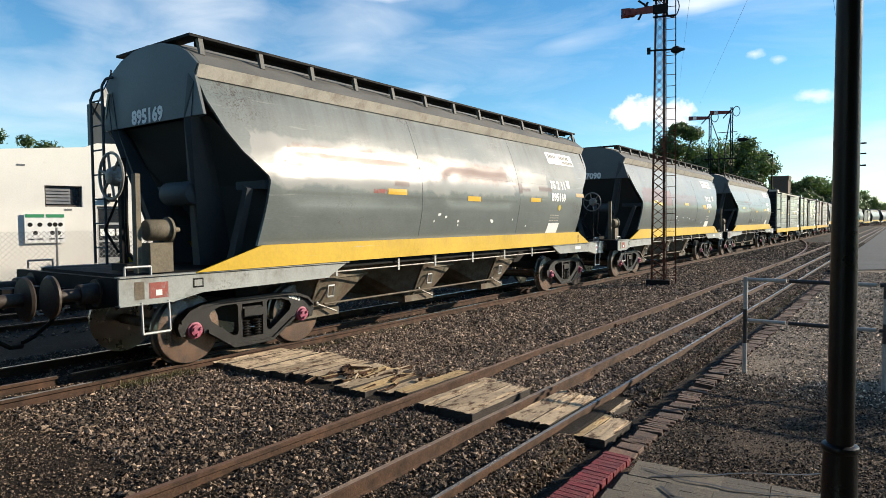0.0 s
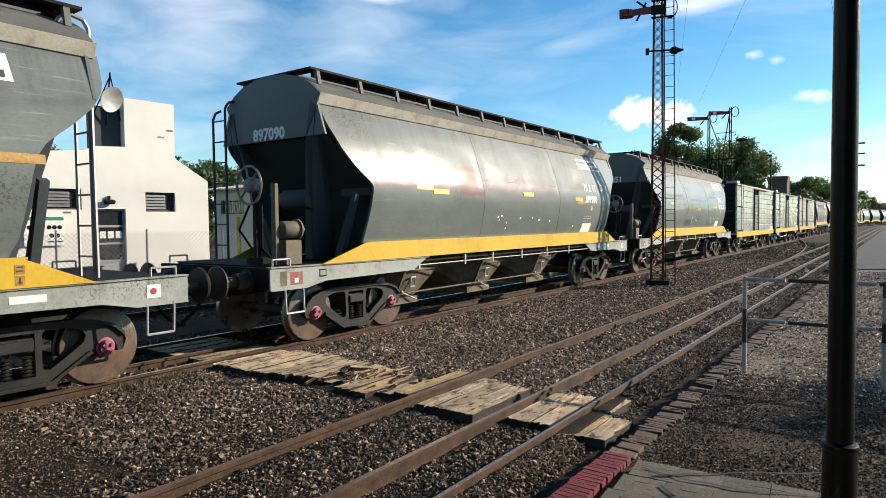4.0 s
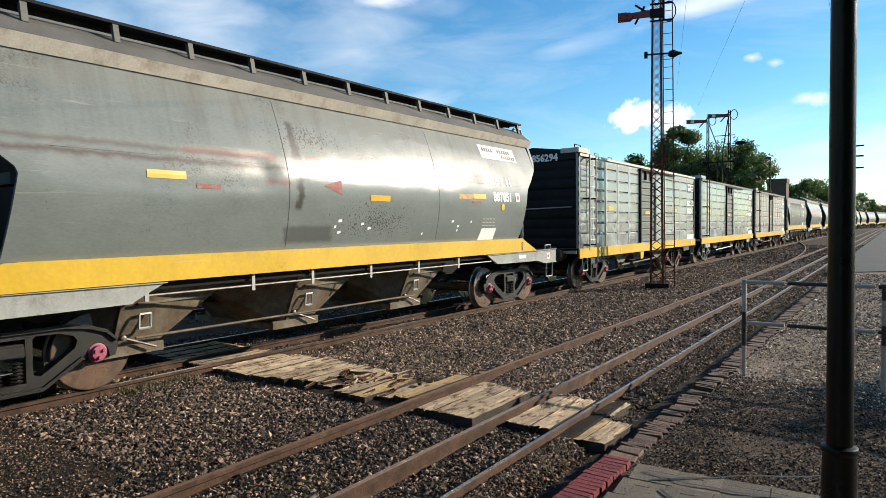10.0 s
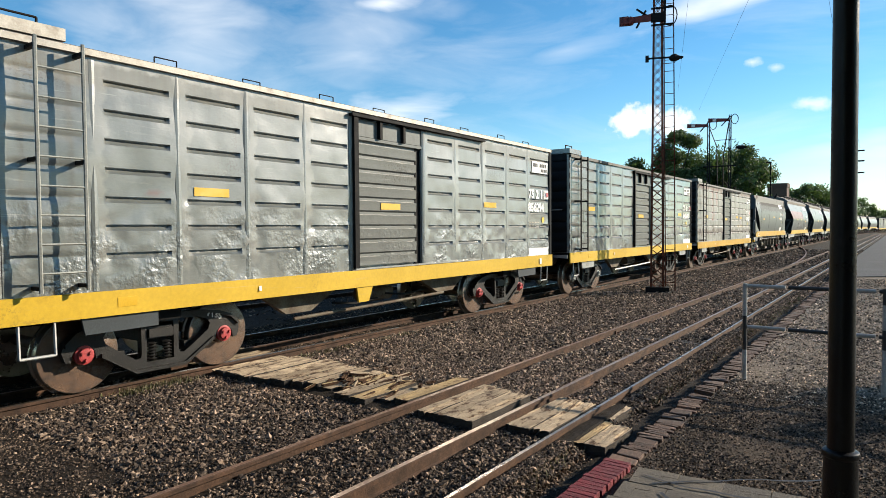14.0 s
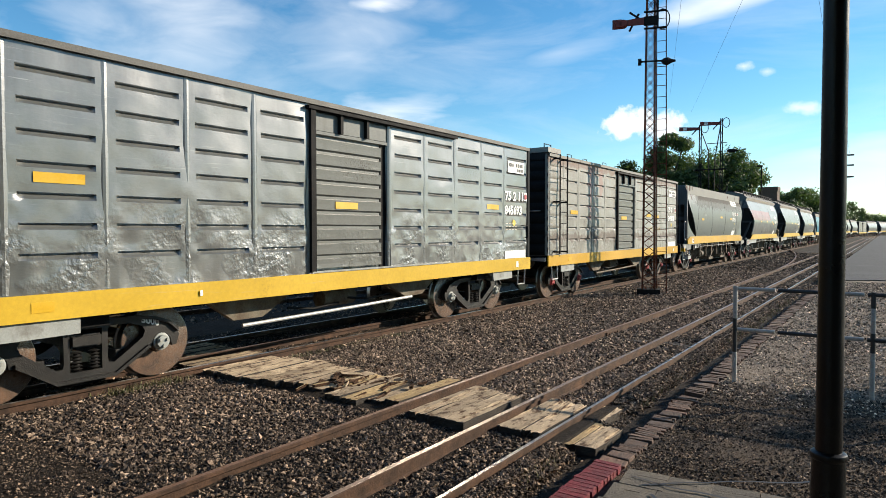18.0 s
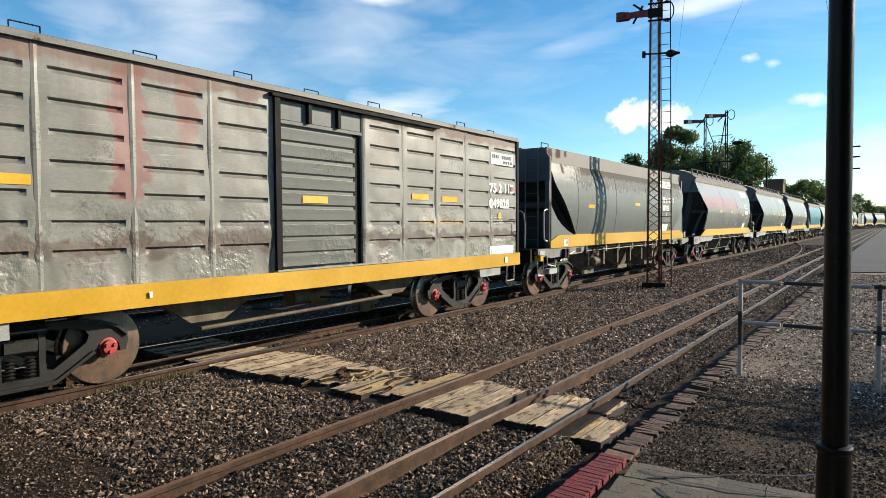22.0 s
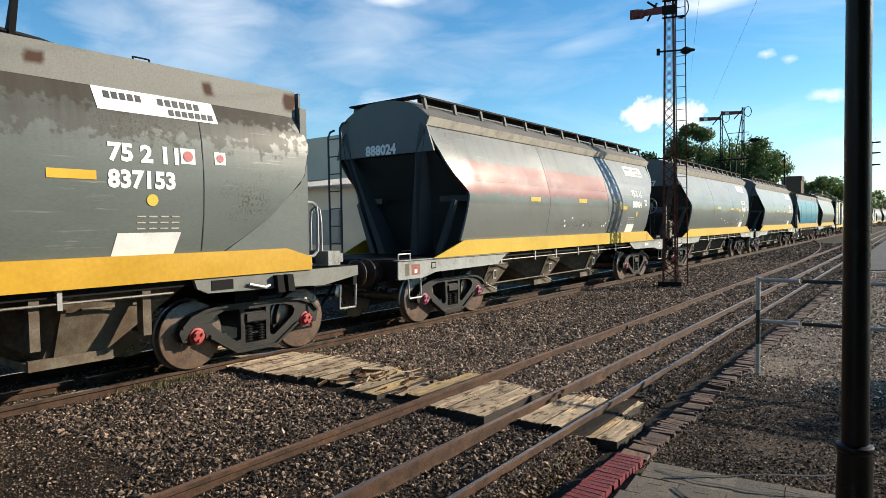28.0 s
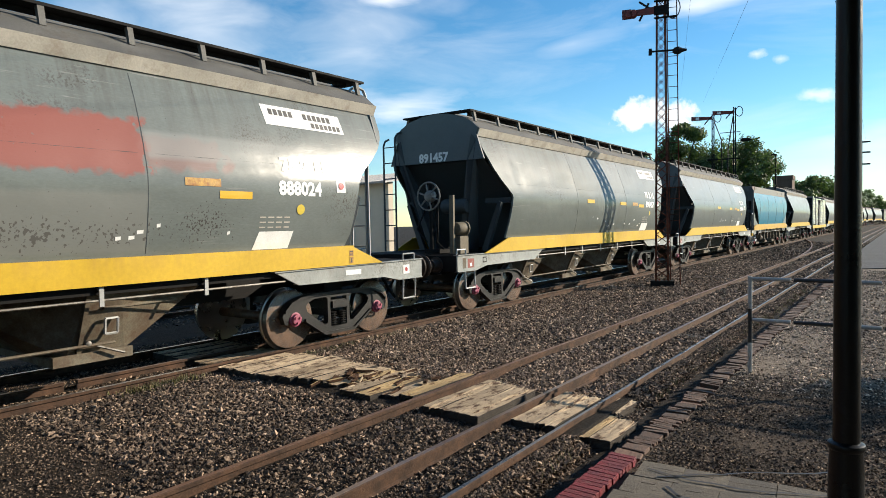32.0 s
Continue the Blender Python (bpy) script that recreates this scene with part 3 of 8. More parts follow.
def lathe(bm, prof, axis="x", seg=24, centre=(0, 0, 0), mi=0):
    """prof: (along, radius) pairs turned round an axis."""
    rings = []
    for a, r in prof:
        ring = []
        for i in range(seg):
            c, s = r * math.cos(2 * math.pi * i / seg), r * math.sin(2 * math.pi * i / seg)
            p = {"x": (a, c, s), "y": (c, a, s), "z": (c, s, a)}[axis]
            ring.append(bm.verts.new(Vector(p) + Vector(centre)))
        rings.append(ring)
    fs = []
    for r0, r1 in zip(rings, rings[1:]):
        for i in range(seg):
            fs.append(bm.faces.new((r0[i], r0[(i + 1) % seg], r1[(i + 1) % seg], r1[i])))
    for fa in fs:
        fa.smooth, fa.material_index = True, mi
    ends = [bm.faces.new(rings[0]), bm.faces.new(rings[-1])]
    for fa in ends:
        fa.material_index = mi
    bmesh.ops.recalc_face_normals(bm, faces=fs + ends)


MESHES = {}


def shared(key, material, parent, build, name=None, label="", smooth=False, m=None):
    """A part whose mesh is made once and used by every alike part."""
    if key not in MESHES:
        bm = bmesh.new()
        build(bm)
        ob = part(name or key, bm, material, parent, label, smooth)
        MESHES[key] = ob.data
    else:
        ob = part(name or key, MESHES[key], material, parent, label)
    mats = material if isinstance(material, (list, tuple)) else [material]
    for i, mm in enumerate(mats):
        if ob.data.materials[i] != mm:
            ob.material_slots[i].link = "OBJECT"
            ob.material_slots[i].material = mm
    if m is not None:
        ob.matrix_local = m
    return ob


def lettering(text, height, place, name, material, parent, align="LEFT", squeeze=1.0, label="", key=None):
    """Painted letters: the built-in font as a thin mesh, each point (u right, v up) laid on a surface by place(u, v)."""
    cu = bpy.data.curves.new(name, "FONT")
    cu.body, cu.size, cu.align_x, cu.resolution_u = text, height * 1.37, align, 2
    cu.offset = height * 0.058
    tmp = bpy.data.objects.new(name, cu)
    scene.collection.objects.link(tmp)
    me = bpy.data.meshes.new_from_object(tmp.evaluated_get(bpy.context.evaluated_depsgraph_get()))
    bpy.data.objects.remove(tmp)
    bm = bmesh.new()
    bm.from_mesh(me)
    bmesh.ops.triangulate(bm, faces=bm.faces[:])
    for v in bm.verts:
        v.co = Vector(place(v.co.x * squeeze, v.co.y))
    return part(name, bm, material, parent, label)


# ---- the setting: ground, rails ----
RAIL_A, RAIL_B, RAIL_C = -4.27, -3.19, -2.54
RAIL_N, RAIL_I, RAIL_F = -7.766, -8.43, -9.506
TRACK_X = (RAIL_N + RAIL_F) / 2
BED, PATH = -0.115, 0.0


def ground_sheet():
    xs = [-900, -300, -120, -60, -40, -30, -22] + [-20 + 0.25 * i for i in range(73)] + [-1.88, -1.76, -1.68, -1.4, -1.0, -0.5, 0, 1, 2, 4, 7, 12, 20, 60, 200, 900]
    xs += [-2.52, -2.4, -2.32]
    xs.sort()
    ys = [-400, -80, -30, -10, -5, -2, 0, 1] + [1.5 + 0.25 * i for i in range(70)] + [20, 22, 25, 30, 36, 45, 60, 80, 110, 160, 250, 400, 700, 1500, 3000]
    xs = [x for x in xs if not -2.05 < x < -1.89]
    bm = bmesh.new()
    grid = []
    for x in xs:
        row = []
        for y in ys:
            z = BED if x < -1.75 else PATH - 0.02
            if -20 < x < -1.9 and 1 < y < 19:
                z += 0.035 * noise.noise((x * 0.8, y * 0.8, 0)) + 0.012 * noise.noise((x * 3.1, y * 3.1, 4))
            if -2.53 < x < -2.35:
                z += 0.045
            elif -2.33 < x < -1.88:
                z -= 0.07
            if x > -1.5:
                z += 0.012 * noise.noise((x * 1.1, y * 1.1, 9))
            row.append(bm.verts.new((x, y, z)))
        grid.append(row)
    for i in range(len(xs) - 1):
        for j in range(len(ys) - 1):
            fa = bm.faces.new((grid[i][j], grid[i + 1][j], grid[i + 1][j + 1], grid[i][j + 1]))
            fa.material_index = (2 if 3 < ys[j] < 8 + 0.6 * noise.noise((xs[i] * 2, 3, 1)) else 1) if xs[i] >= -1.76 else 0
            fa.smooth = True
    return tagged(part("ground", bm, [M_BALLAST, M_SOIL, M_EARTH]), "dark ballast bed and trodden gravel path beside the rails", "ground", kind="structure")


ground_sheet()


def rail_profile(bm, path, mi_top=1, slim=1.0):
    """A flat-bottomed rail along a path of (x, y)."""
    prof = [(-0.04, -0.14), (0.04, -0.14), (0.04, -0.128), (0.009, -0.112), (0.009, -0.046), (0.034, -0.034), (0.034, -0.006), (0.026, 0.0), (-0.026, 0.0), (-0.034, -0.006), (-0.034, -0.034), (-0.009, -0.046), (-0.009, -0.112), (-0.04, -0.128)]
    rings = []
    for i, (x, y) in enumerate(path):
        a, b = path[max(i - 1, 0)], path[min(i + 1, len(path) - 1)]
        d = Vector((b[0] - a[0], b[1] - a[1])).normalized()
        rings.append([bm.verts.new((x + d.y * u * slim, y - d.x * u * slim, w)) for u, w in prof])
    k = len(prof)
    fs = []
    for r0, r1 in zip(rings, rings[1:]):
        for i in range(k):
            fa = bm.faces.new((r0[i], r0[(i + 1) % k], r1[(i + 1) % k], r1[i]))
            fa.material_index = mi_top if i == 7 else 0
            fs.append(fa)
    fs += [bm.faces.new(rings[0]), bm.faces.new(rings[-1])]
    bmesh.ops.recalc_face_normals(bm, faces=fs)


BEND_Y, BEND_R = 168.0, 300.0


def along(s, off=0.0):
    """Where the line runs: straight, then a long bend towards the platform side. Gives x, y, heading in degrees."""
    if s < BEND_Y:
        return off, s, 0.0
    a = (s - BEND_Y) / BEND_R
    x = BEND_R * (1 - math.cos(a))
    y = BEND_Y + BEND_R * math.sin(a)
    return off * math.cos(a) + x, y - off * math.sin(a), math.degrees(a)


def rail(x, y0, y1, label, top, group, slim=1.0):
    bm = bmesh.new()
    stops = [y0, min(BEND_Y, y1)] + [BEND_Y + 12 * i for i in range(1, 40) if BEND_Y + 12 * i < y1]
    rail_profile(bm, [along(s, x)[:2] for s in stops], 1, slim)
    return tagged(part("rail", bm, [M_RAIL, top]), label, "rail", group, "structure")


for x, top in ((RAIL_A, M_RAILDULL), (RAIL_B, M_RAILWORN), (RAIL_C, M_RAILTOP)):
    rail(x, -12, 330, "rusty steel rail of the platform track in dark ballast", top, "platform track rails", 0.62 if x == RAIL_C else 0.92)
rail(RAIL_N, -40, 420, "steel rail with a worn head under the train", M_RAILTOP, "train track rails")
rail(RAIL_F, -40, 420, "steel rail with a worn head under the train", M_RAILTOP, "train track rails")
rail(RAIL_I, 3.6, 120, "rusty third rail laid inside the train track", M_RAILDULL, "train track rails")
rail(RAIL_I - 0.02, -40, 3.45, "rusty third rail laid inside the train track", M_RAILDULL, "train track rails")
for x in (-13.4, -15.1, -18.6, -20.3):
    rail(x, -60, 420, "rusty rail of a siding beyond the train", M_RAILDULL, "siding rails")

# turnout curve that leaves the platform track towards the train track
bm = bmesh.new()
curve = [(RAIL_A + 0.02 - 3.4 * s * s, 30 + 38 * s) for s in [i / 16 for i in range(17)]]
rail_profile(bm, curve)
tagged(part("rail", bm, [M_RAIL, M_RAILDULL]), "curved rusty turnout rail between the two tracks", "rail", "turnout rails", "structure")
bm = bmesh.new()
rail_profile(bm, [(RAIL_C + 0.03 - 3.2 * s * s, 34 + 44 * s) for s in [i / 16 for i in range(17)]])
tagged(part("rail", bm, [M_RAIL, M_RAILDULL]), "curved rusty turnout rail between the two tracks", "rail", "turnout rails", "structure")


# ---- wagons ----
M_BUFFER = mat("greasy buffer steel", (0.06, 0.045, 0.035), 0.5, 0.2, var=0.4, scale=5, second=(0.16, 0.12, 0.08), amount=0.3, spec=0.35)
PROFILE = [(1.56, 1.385), (1.75, 1.432), (1.95, 1.472), (2.15, 1.503), (2.3, 1.52), (2.42, 1.527), (2.54, 1.521), (2.66, 1.502), (2.8, 1.469), (2.95, 1.428), (3.15, 1.366), (3.32, 1.308), (3.5, 1.242), (3.68, 1.17), (3.84, 1.1)]
END_Y = [(1.56, 5.42), (2.12, 5.33), (2.51, 5.27), (2.86, 5.68), (3.1, 5.87), (3.5, 6.07), (3.84, 6.14)]
END_REAR = [(1.56, 5.12), (1.75, 5.21), (2.43, 5.33), (2.6, 5.38), (2.75, 5.48), (3.0, 5.8), (3.2, 6.02), (3.38, 6.14), (3.5, 6.18), (3.84, 6.2)]
POCKETS = {11: ((-5.15, -1.5, 2.06, 3.0), (-1.2, 1.7, 2.12, 3.0)), 13: ((-5.5, -2.0, 2.3, 2.95),)}


def interp(table, z):
    return float(np.interp(z, [a for a, b in table], [b for a, b in table]))


def dent(y, z, seed, amp):
    d = noise.noise((y * 0.4, z * 0.8, seed)) * 0.6 + noise.noise((y * 0.9, z * 1.4, seed + 7)) * 0.32 + noise.noise((y * 2.4, z * 3.4, seed + 9)) * 0.08 + noise.noise((y * 5.5, z * 6.5, seed + 5)) * 0.03
    for seam in (-5.1, -1.82, 1.84):
        d += 0.16 * math.exp(-((y - seam) / 0.12) ** 2)
    d -= 0.1 * math.exp(-((z - 2.78) / 0.05) ** 2)
    near_end = min(max((interp(END_Y if y < 0 else END_REAR, z) - abs(y)) / 0.7, 0), 1)
    sunk = 0.0
    for y0, y1, z0, z1 in POCKETS.get(seed, ()):
        r = (z1 - z0) / 2
        away = math.hypot(max(y0 + r - y, 0, y - y1 + r), z - (z0 + z1) / 2 - 0.04 * noise.noise((y, 0, seed))) - r
        q = min(max(-away / 0.16, 0), 1)
        sunk -= 0.02 * q * q * (3 - 2 * q)
    return (amp * d * math.sin(math.pi * min(max((z - 1.56) / 2.28, 0), 1)) ** 0.5 + sunk) * near_end


def hull_x(y, z, seed, amp):
    return interp(PROFILE, z) + dent(y, z, seed, amp)


def hull_mesh(bm, seed, amp):
    zs = np.linspace(1.56, 3.84, 36)
    n = 110
    for side in (1, -1):
        outer, inner = [], []
        for z in zs:
            e, rear = interp(END_Y, z), interp(END_REAR, z)
            if side < 0:
                e, rear = rear, e
            ys = [-e + (e + rear) * i / n for i in range(n + 1)]
            outer.append([bm.verts.new((side * hull_x(y, z, seed, amp), y, z)) for y in ys])
            inner.append([bm.verts.new((side * (interp(PROFILE, z) - 0.045), y, z)) for y in (ys[0], ys[3], ys[-4], ys[-1])])
        fs = []
        for a, b in zip(outer, outer[1:]):
            for i in range(n):
                fs.append(bm.faces.new((a[i], a[i + 1], b[i + 1], b[i])))
        for fa in fs:
            fa.smooth = True
        k = len(zs) - 1
        for i in range(k):
            for p, q in ((0, 1), (2, 3)):
                fs.append(bm.faces.new((inner[i][p], inner[i][q], inner[i + 1][q], inner[i + 1][p])))
            fs.append(bm.faces.new((outer[i][0], inner[i][0], inner[i + 1][0], outer[i + 1][0])))
            fs.append(bm.faces.new((outer[i][n], inner[i][3], inner[i + 1][3], outer[i + 1][n])))
        bmesh.ops.recalc_face_normals(bm, faces=fs)


def plate_with_holes(bm, outer, holes, x0, x1):
    """A flat casting in the y, z plane with openings through it."""
    front, back, fill = {}, {}, []
    for loop in [outer] + list(holes):
        a, b = [bm.verts.new((x1, p, q)) for p, q in loop], [bm.verts.new((x0, p, q)) for p, q in loop]
        for va, vb in zip(a, b):
            back[va] = vb
        k = len(loop)
        fill += [bm.edges.new((a[i], a[(i + 1) % k])) for i in range(k)]
        for i in range(k):
            bm.faces.new((a[i], a[(i + 1) % k], b[(i + 1) % k], b[i]))
    made = [g for g in bmesh.ops.triangle_fill(bm, use_beauty=True, edges=fill)["geom"] if isinstance(g, bmesh.types.BMFace)]
    for fa in made:
        bm.faces.new([back[v] for v in fa.verts][::-1])
    bmesh.ops.recalc_face_normals(bm, faces=bm.faces[:])


def bogie_frame(bm):
    """One cast side frame: an arched truss with rounded triangular openings and a spring window."""
    half = [(0.55, 0.83), (0.8, 0.795), (1.0, 0.73), (1.13, 0.63), (1.17, 0.52), (1.13, 0.4), (1.07, 0.39), (1.05, 0.49), (0.99, 0.56), (0.87, 0.56), (0.81, 0.5), (0.79, 0.4), (0.73, 0.4), (0.4, 0.18), (0.3, 0.14)]
    outer = half + [(-a, b) for a, b in half[::-1]]
    tri = [(0.25, 0.71), (0.28, 0.745), (0.52, 0.74), (0.67, 0.69), (0.71, 0.63), (0.68, 0.55), (0.5, 0.42), (0.32, 0.3), (0.26, 0.31), (0.245, 0.36)]
    window = [(-0.18, 0.73), (0.18, 0.73), (0.18, 0.25), (-0.18, 0.25)]
    plate_with_holes(bm, outer, [tri, [(-a, b) for a, b in tri[::-1]], window], 0.97, 1.07)


def chord_mesh(stops, z0, z1, x1):
    """A raised lip along one chord of the side frame, mirrored about its middle."""
    def build(bm):
        pts = [(-a, b) for a, b in stops[::-1]] + list(stops)
        prism(bm, [(a, b + z0) for a, b in pts] + [(a, b + z1) for a, b in pts[::-1]], 1.065, x1)
    return build


def springs(bm):
    prof = [(0.31, 0.03)]
    for i in range(6):
        prof += [(0.316 + i * 0.038, 0.034), (0.332 + i * 0.038, 0.064), (0.344 + i * 0.038, 0.034)]
    lathe(bm, prof, "z", 12, (1.04, 0, -0.05))


def bolster(bm):
    box(bm, -1.06, 1.06, -0.165, 0.165, 0.53, 0.68)
    box(bm, 1.06, 1.1, -0.16, 0.16, 0.55, 0.66)
    box(bm, -0.3, 0.3, -0.3, 0.3, 0.66, 0.78)
    for s in (-1, 1):
        box(bm, -0.95, 0.95, s * 0.45 - 0.05, s * 0.45 + 0.05, 0.3, 0.42)


def wheelset_mesh(bm):
    for s in (-1, 1):
        c = s * 0.87
        lathe(bm, [(c - s * 0.065, 0.2), (c - s * 0.065, 0.488), (c - s * 0.04, 0.485), (c - s * 0.03, 0.462), (c + s * 0.062, 0.455), (c + s * 0.068, 0.445)], "x", 32, mi=1)
        lathe(bm, [(c + s * 0.068, 0.446), (c + s * 0.066, 0.385), (c + s * 0.02, 0.37), (c + s * 0.005, 0.2), (c + s * 0.04, 0.15), (c + s * 0.09, 0.125), (c + s * 0.09, 0.07)], "x", 32)
    tube(bm, (-1.02, 0, 0), (1.02, 0, 0), 0.075, 12)


def cap_mesh(bm):
    lathe(bm, [(1.0, 0.1), (1.06, 0.115), (1.075, 0.11), (1.08, 0.088), (1.12, 0.08), (1.125, 0.03)], "x", 16)
    for i in range(3):
        a = 2 * math.pi * i / 3 + 0.5
        tube(bm, (1.1, 0.052 * math.cos(a), 0.052 * math.sin(a)), (1.145, 0.052 * math.cos(a), 0.052 * math.sin(a)), 0.02, 6)


WHEELSETS = []


def bogie(parent, y, cap_material, stamp=""):
    b = shared("bolster", M_BOGIE, parent, bolster, "bogie", "cast steel three-piece bogie with coil springs", m=pose(0, y, 0))
    for s in (0, 180):
        shared("side_frame", M_BOGIE, b, bogie_frame, m=pose(0, 0, 0, 0, 0, s))
        shared("top_lip", M_BOGIE, b, chord_mesh([(0.2, 0.82), (0.56, 0.82), (0.82, 0.785), (1.02, 0.715), (1.14, 0.6)], -0.03, 0.012, 1.11), "frame_lip", m=pose(0, 0, 0, 0, 0, s))
        shared("low_lip", M_BOGIE, b, chord_mesh([(0.1, 0.15), (0.33, 0.15), (0.74, 0.415)], -0.015, 0.03, 1.105), "frame_lip", m=pose(0, 0, 0, 0, 0, s))
        for dy in (-0.1, 0.1):
            shared("spring", M_BOGIE, b, springs, m=pose(0, 0, 0, 0, 0, s) @ pose(0, dy, 0))
    if stamp:
        at = 0.66 if y < 0 else -1.08
        lettering(stamp, 0.085, lambda u, v: (1.074, at + u, (0.655 if y > 0 else 0.735) + v + (0.3 * u if y > 0 else -0.3 * u)), "casting_number", M_WHITE, b, label="white painted number on the casting")
    for i, dy in enumerate((-0.925, 0.925)):
        w = shared("wheelset", [M_WHEEL, M_TREAD], b, wheelset_mesh, m=pose(0, dy, 0.46))
        WHEELSETS.append((w, dy, random.random() * 6.28))
        for s in (0, 180):
            shared("axle_cap", cap_material, b, cap_mesh, label="painted axle bearing cap", m=pose(0, 0, 0.46, 0, 0, s) @ pose(0, dy if s == 0 else -dy, 0))
    return b


def coupler_mesh(bm):
    box(bm, -0.12, 0.12, 6.9, 7.6, 0.86, 1.08)
    prism(bm, [(-0.14, 7.6), (0.16, 7.6), (0.2, 7.8), (0.06, 7.84), (-0.16, 7.82)], 0.84, 1.12, "z")


def hose_mesh(bm):
    pipe(bm, [(0.3, 7.2, 0.9), (0.33, 7.4, 0.6), (0.27, 7.62, 0.45), (0.12, 7.8, 0.42)], 0.028)


def buffer_mesh(bm):
    """A sprung side buffer: flanged housing, plunger and round head."""
    lathe(bm, [(7.28, 0.17), (7.31, 0.17), (7.31, 0.125), (7.5, 0.115), (7.5, 0.075), (7.76, 0.075), (7.77, 0.24), (7.8, 0.25), (7.825, 0.22), (7.83, 0.05)], "y", 22, (0, 0, 1.06))


def stirrup_mesh(bm):
    pipe(bm, [(0, -0.17, 0.95), (0.02, -0.17, 0.58), (0.02, 0.17, 0.58), (0, 0.17, 0.95)], 0.016)


def deck_handle_mesh(bm):
    pipe(bm, [(0, -0.16, 1.26), (0, -0.16, 1.37), (0, 0.16, 1.37), (0, 0.16, 1.26)], 0.014)


def ladder_mesh(z0, z1, step=0.36, w=0.36):
    def build(bm):
        for s in (-1, 1):
            tube(bm, (s * w / 2, 0, z0), (s * w / 2, 0, z1), 0.02, 6)
        k = int((z1 - z0) / step)
        for i in range(k):
            z = z0 + 0.2 + i * step
            tube(bm, (-w / 2, 0, z), (w / 2, 0, z), 0.012, 5)
    return build


def hook_ladder_mesh(bm):
    """End ladder: two rails that bend over at the top, one higher than the other."""
    pipe(bm, [(-0.18, 0, 1.27), (-0.18, 0, 3.78), (-0.16, 0.04, 3.9), (-0.1, 0.12, 3.95)], 0.022)
    pipe(bm, [(0.18, 0, 1.27), (0.18, 0, 3.95), (0.22, 0.04, 4.05), (0.3, 0.1, 4.08)], 0.022)
    for i in range(7):
        tube(bm, (-0.18, 0, 1.52 + i * 0.37), (0.18, 0, 1.52 + i * 0.37), 0.013, 5)


def wheel_rim_mesh(bm):
    n, k = 28, 6
    g = [[bm.verts.new(((0.3 + 0.02 * math.cos(2 * math.pi * j / k)) * math.cos(2 * math.pi * i / n), 0.02 * math.sin(2 * math.pi * j / k), (0.3 + 0.02 * math.cos(2 * math.pi * j / k)) * math.sin(2 * math.pi * i / n))) for j in range(k)] for i in range(n)]
    for i in range(n):
        for j in range(k):
            bm.faces.new((g[i][j], g[i][(j + 1) % k], g[(i + 1) % n][(j + 1) % k], g[(i + 1) % n][j])).smooth = True
    bmesh.ops.recalc_face_normals(bm, faces=bm.faces[:])


def brake_wheel(parent, material, m, label="spoked hand brake wheel"):
    rim = shared("brake_wheel", material, parent, wheel_rim_mesh, label=label, m=m)
    for i in range(6):
        shared("spoke", material, rim, lambda bm: tube(bm, (0.08, 0, 0), (0.29, 0, 0), 0.018, 6), m=pose(0, 0, 0, 0, 60 * i + 17, 0))
    shared("hub", material, rim, lambda bm: lathe(bm, [(-0.05, 0.05), (-0.03, 0.1), (0.03, 0.13), (0.12, 0.13)], "y", 16))


def brake_stand_mesh(bm):
    box(bm, 0.28, 0.36, -6.78, -6.7, 1.27, 2.75)


def brake_post_mesh(bm):
    box(bm, 0.93, 1.03, -6.94, -6.88, 1.27, 2.5)


def brake_chain_mesh(bm):
    pipe(bm, [(0.5, -6.78, 2.5), (0.52, -6.8, 1.9), (0.45, -6.75, 1.5), (0.6, -6.7, 1.35)], 0.025)


def brake_pipe_mesh(bm):
    pipe(bm, [(0.1, -6.7, 2.2), (-0.05, -6.8, 1.8), (0.2, -6.75, 1.5)], 0.018)


def brake_base_mesh(bm):
    box(bm, 0.2, 0.6, -6.85, -6.45, 1.27, 1.36)


def tank_mesh(bm):
    lathe(bm, [(-6.84, 0.04), (-6.82, 0.12), (-6.8, 0.135), (-6.53, 0.135), (-6.53, 0.165), (-6.5, 0.165), (-6.5, 0.12), (-6.47, 0.05), (-6.36, 0.03)], "y", 22, (1.0, 0, 1.8))


def tank_box_mesh(bm):
    box(bm, 0.9, 1.12, -6.82, -6.52, 1.27, 1.64)


def roof_mesh(bm):
    arch = [(1.2, 3.97), (0.98, 4.15), (0.72, 4.28), (0.38, 4.36), (0, 4.39), (-0.38, 4.36), (-0.72, 4.28), (-0.98, 4.15), (-1.2, 3.97), (-1.17, 3.94), (1.17, 3.94)]
    prism(bm, arch, -6.12, 6.12, "y")
    prism(bm, [(-0.42, 4.34), (0.42, 4.34), (0.36, 4.42), (-0.36, 4.42)], -5.9, 5.9, "y")


def ridge_mesh(bm):
    s = 1
    prism(bm, [(s * 1.06, 3.835), (s * 1.14, 3.8), (s * 1.215, 3.96), (s * 1.15, 3.985)], -6.15, 6.15, "y")


def walk_mesh(bm):
    box(bm, 0.74, 0.96, -5.9, 5.9, 4.375, 4.41)
    box(bm, 0.72, 0.745, -5.9, 5.9, 4.31, 4.405)


def walk_end_mesh(bm):
    box(bm, -0.96, 0.96, -6.12, -5.91, 4.375, 4.41)


def stanchion_mesh(bm):
    for s in (1,):
        prism(bm, [(s * 0.97, 4.12), (s * 1.0, 4.15), (s * 0.95, 4.375), (s * 0.87, 4.375)], -0.035, 0.035, "y")


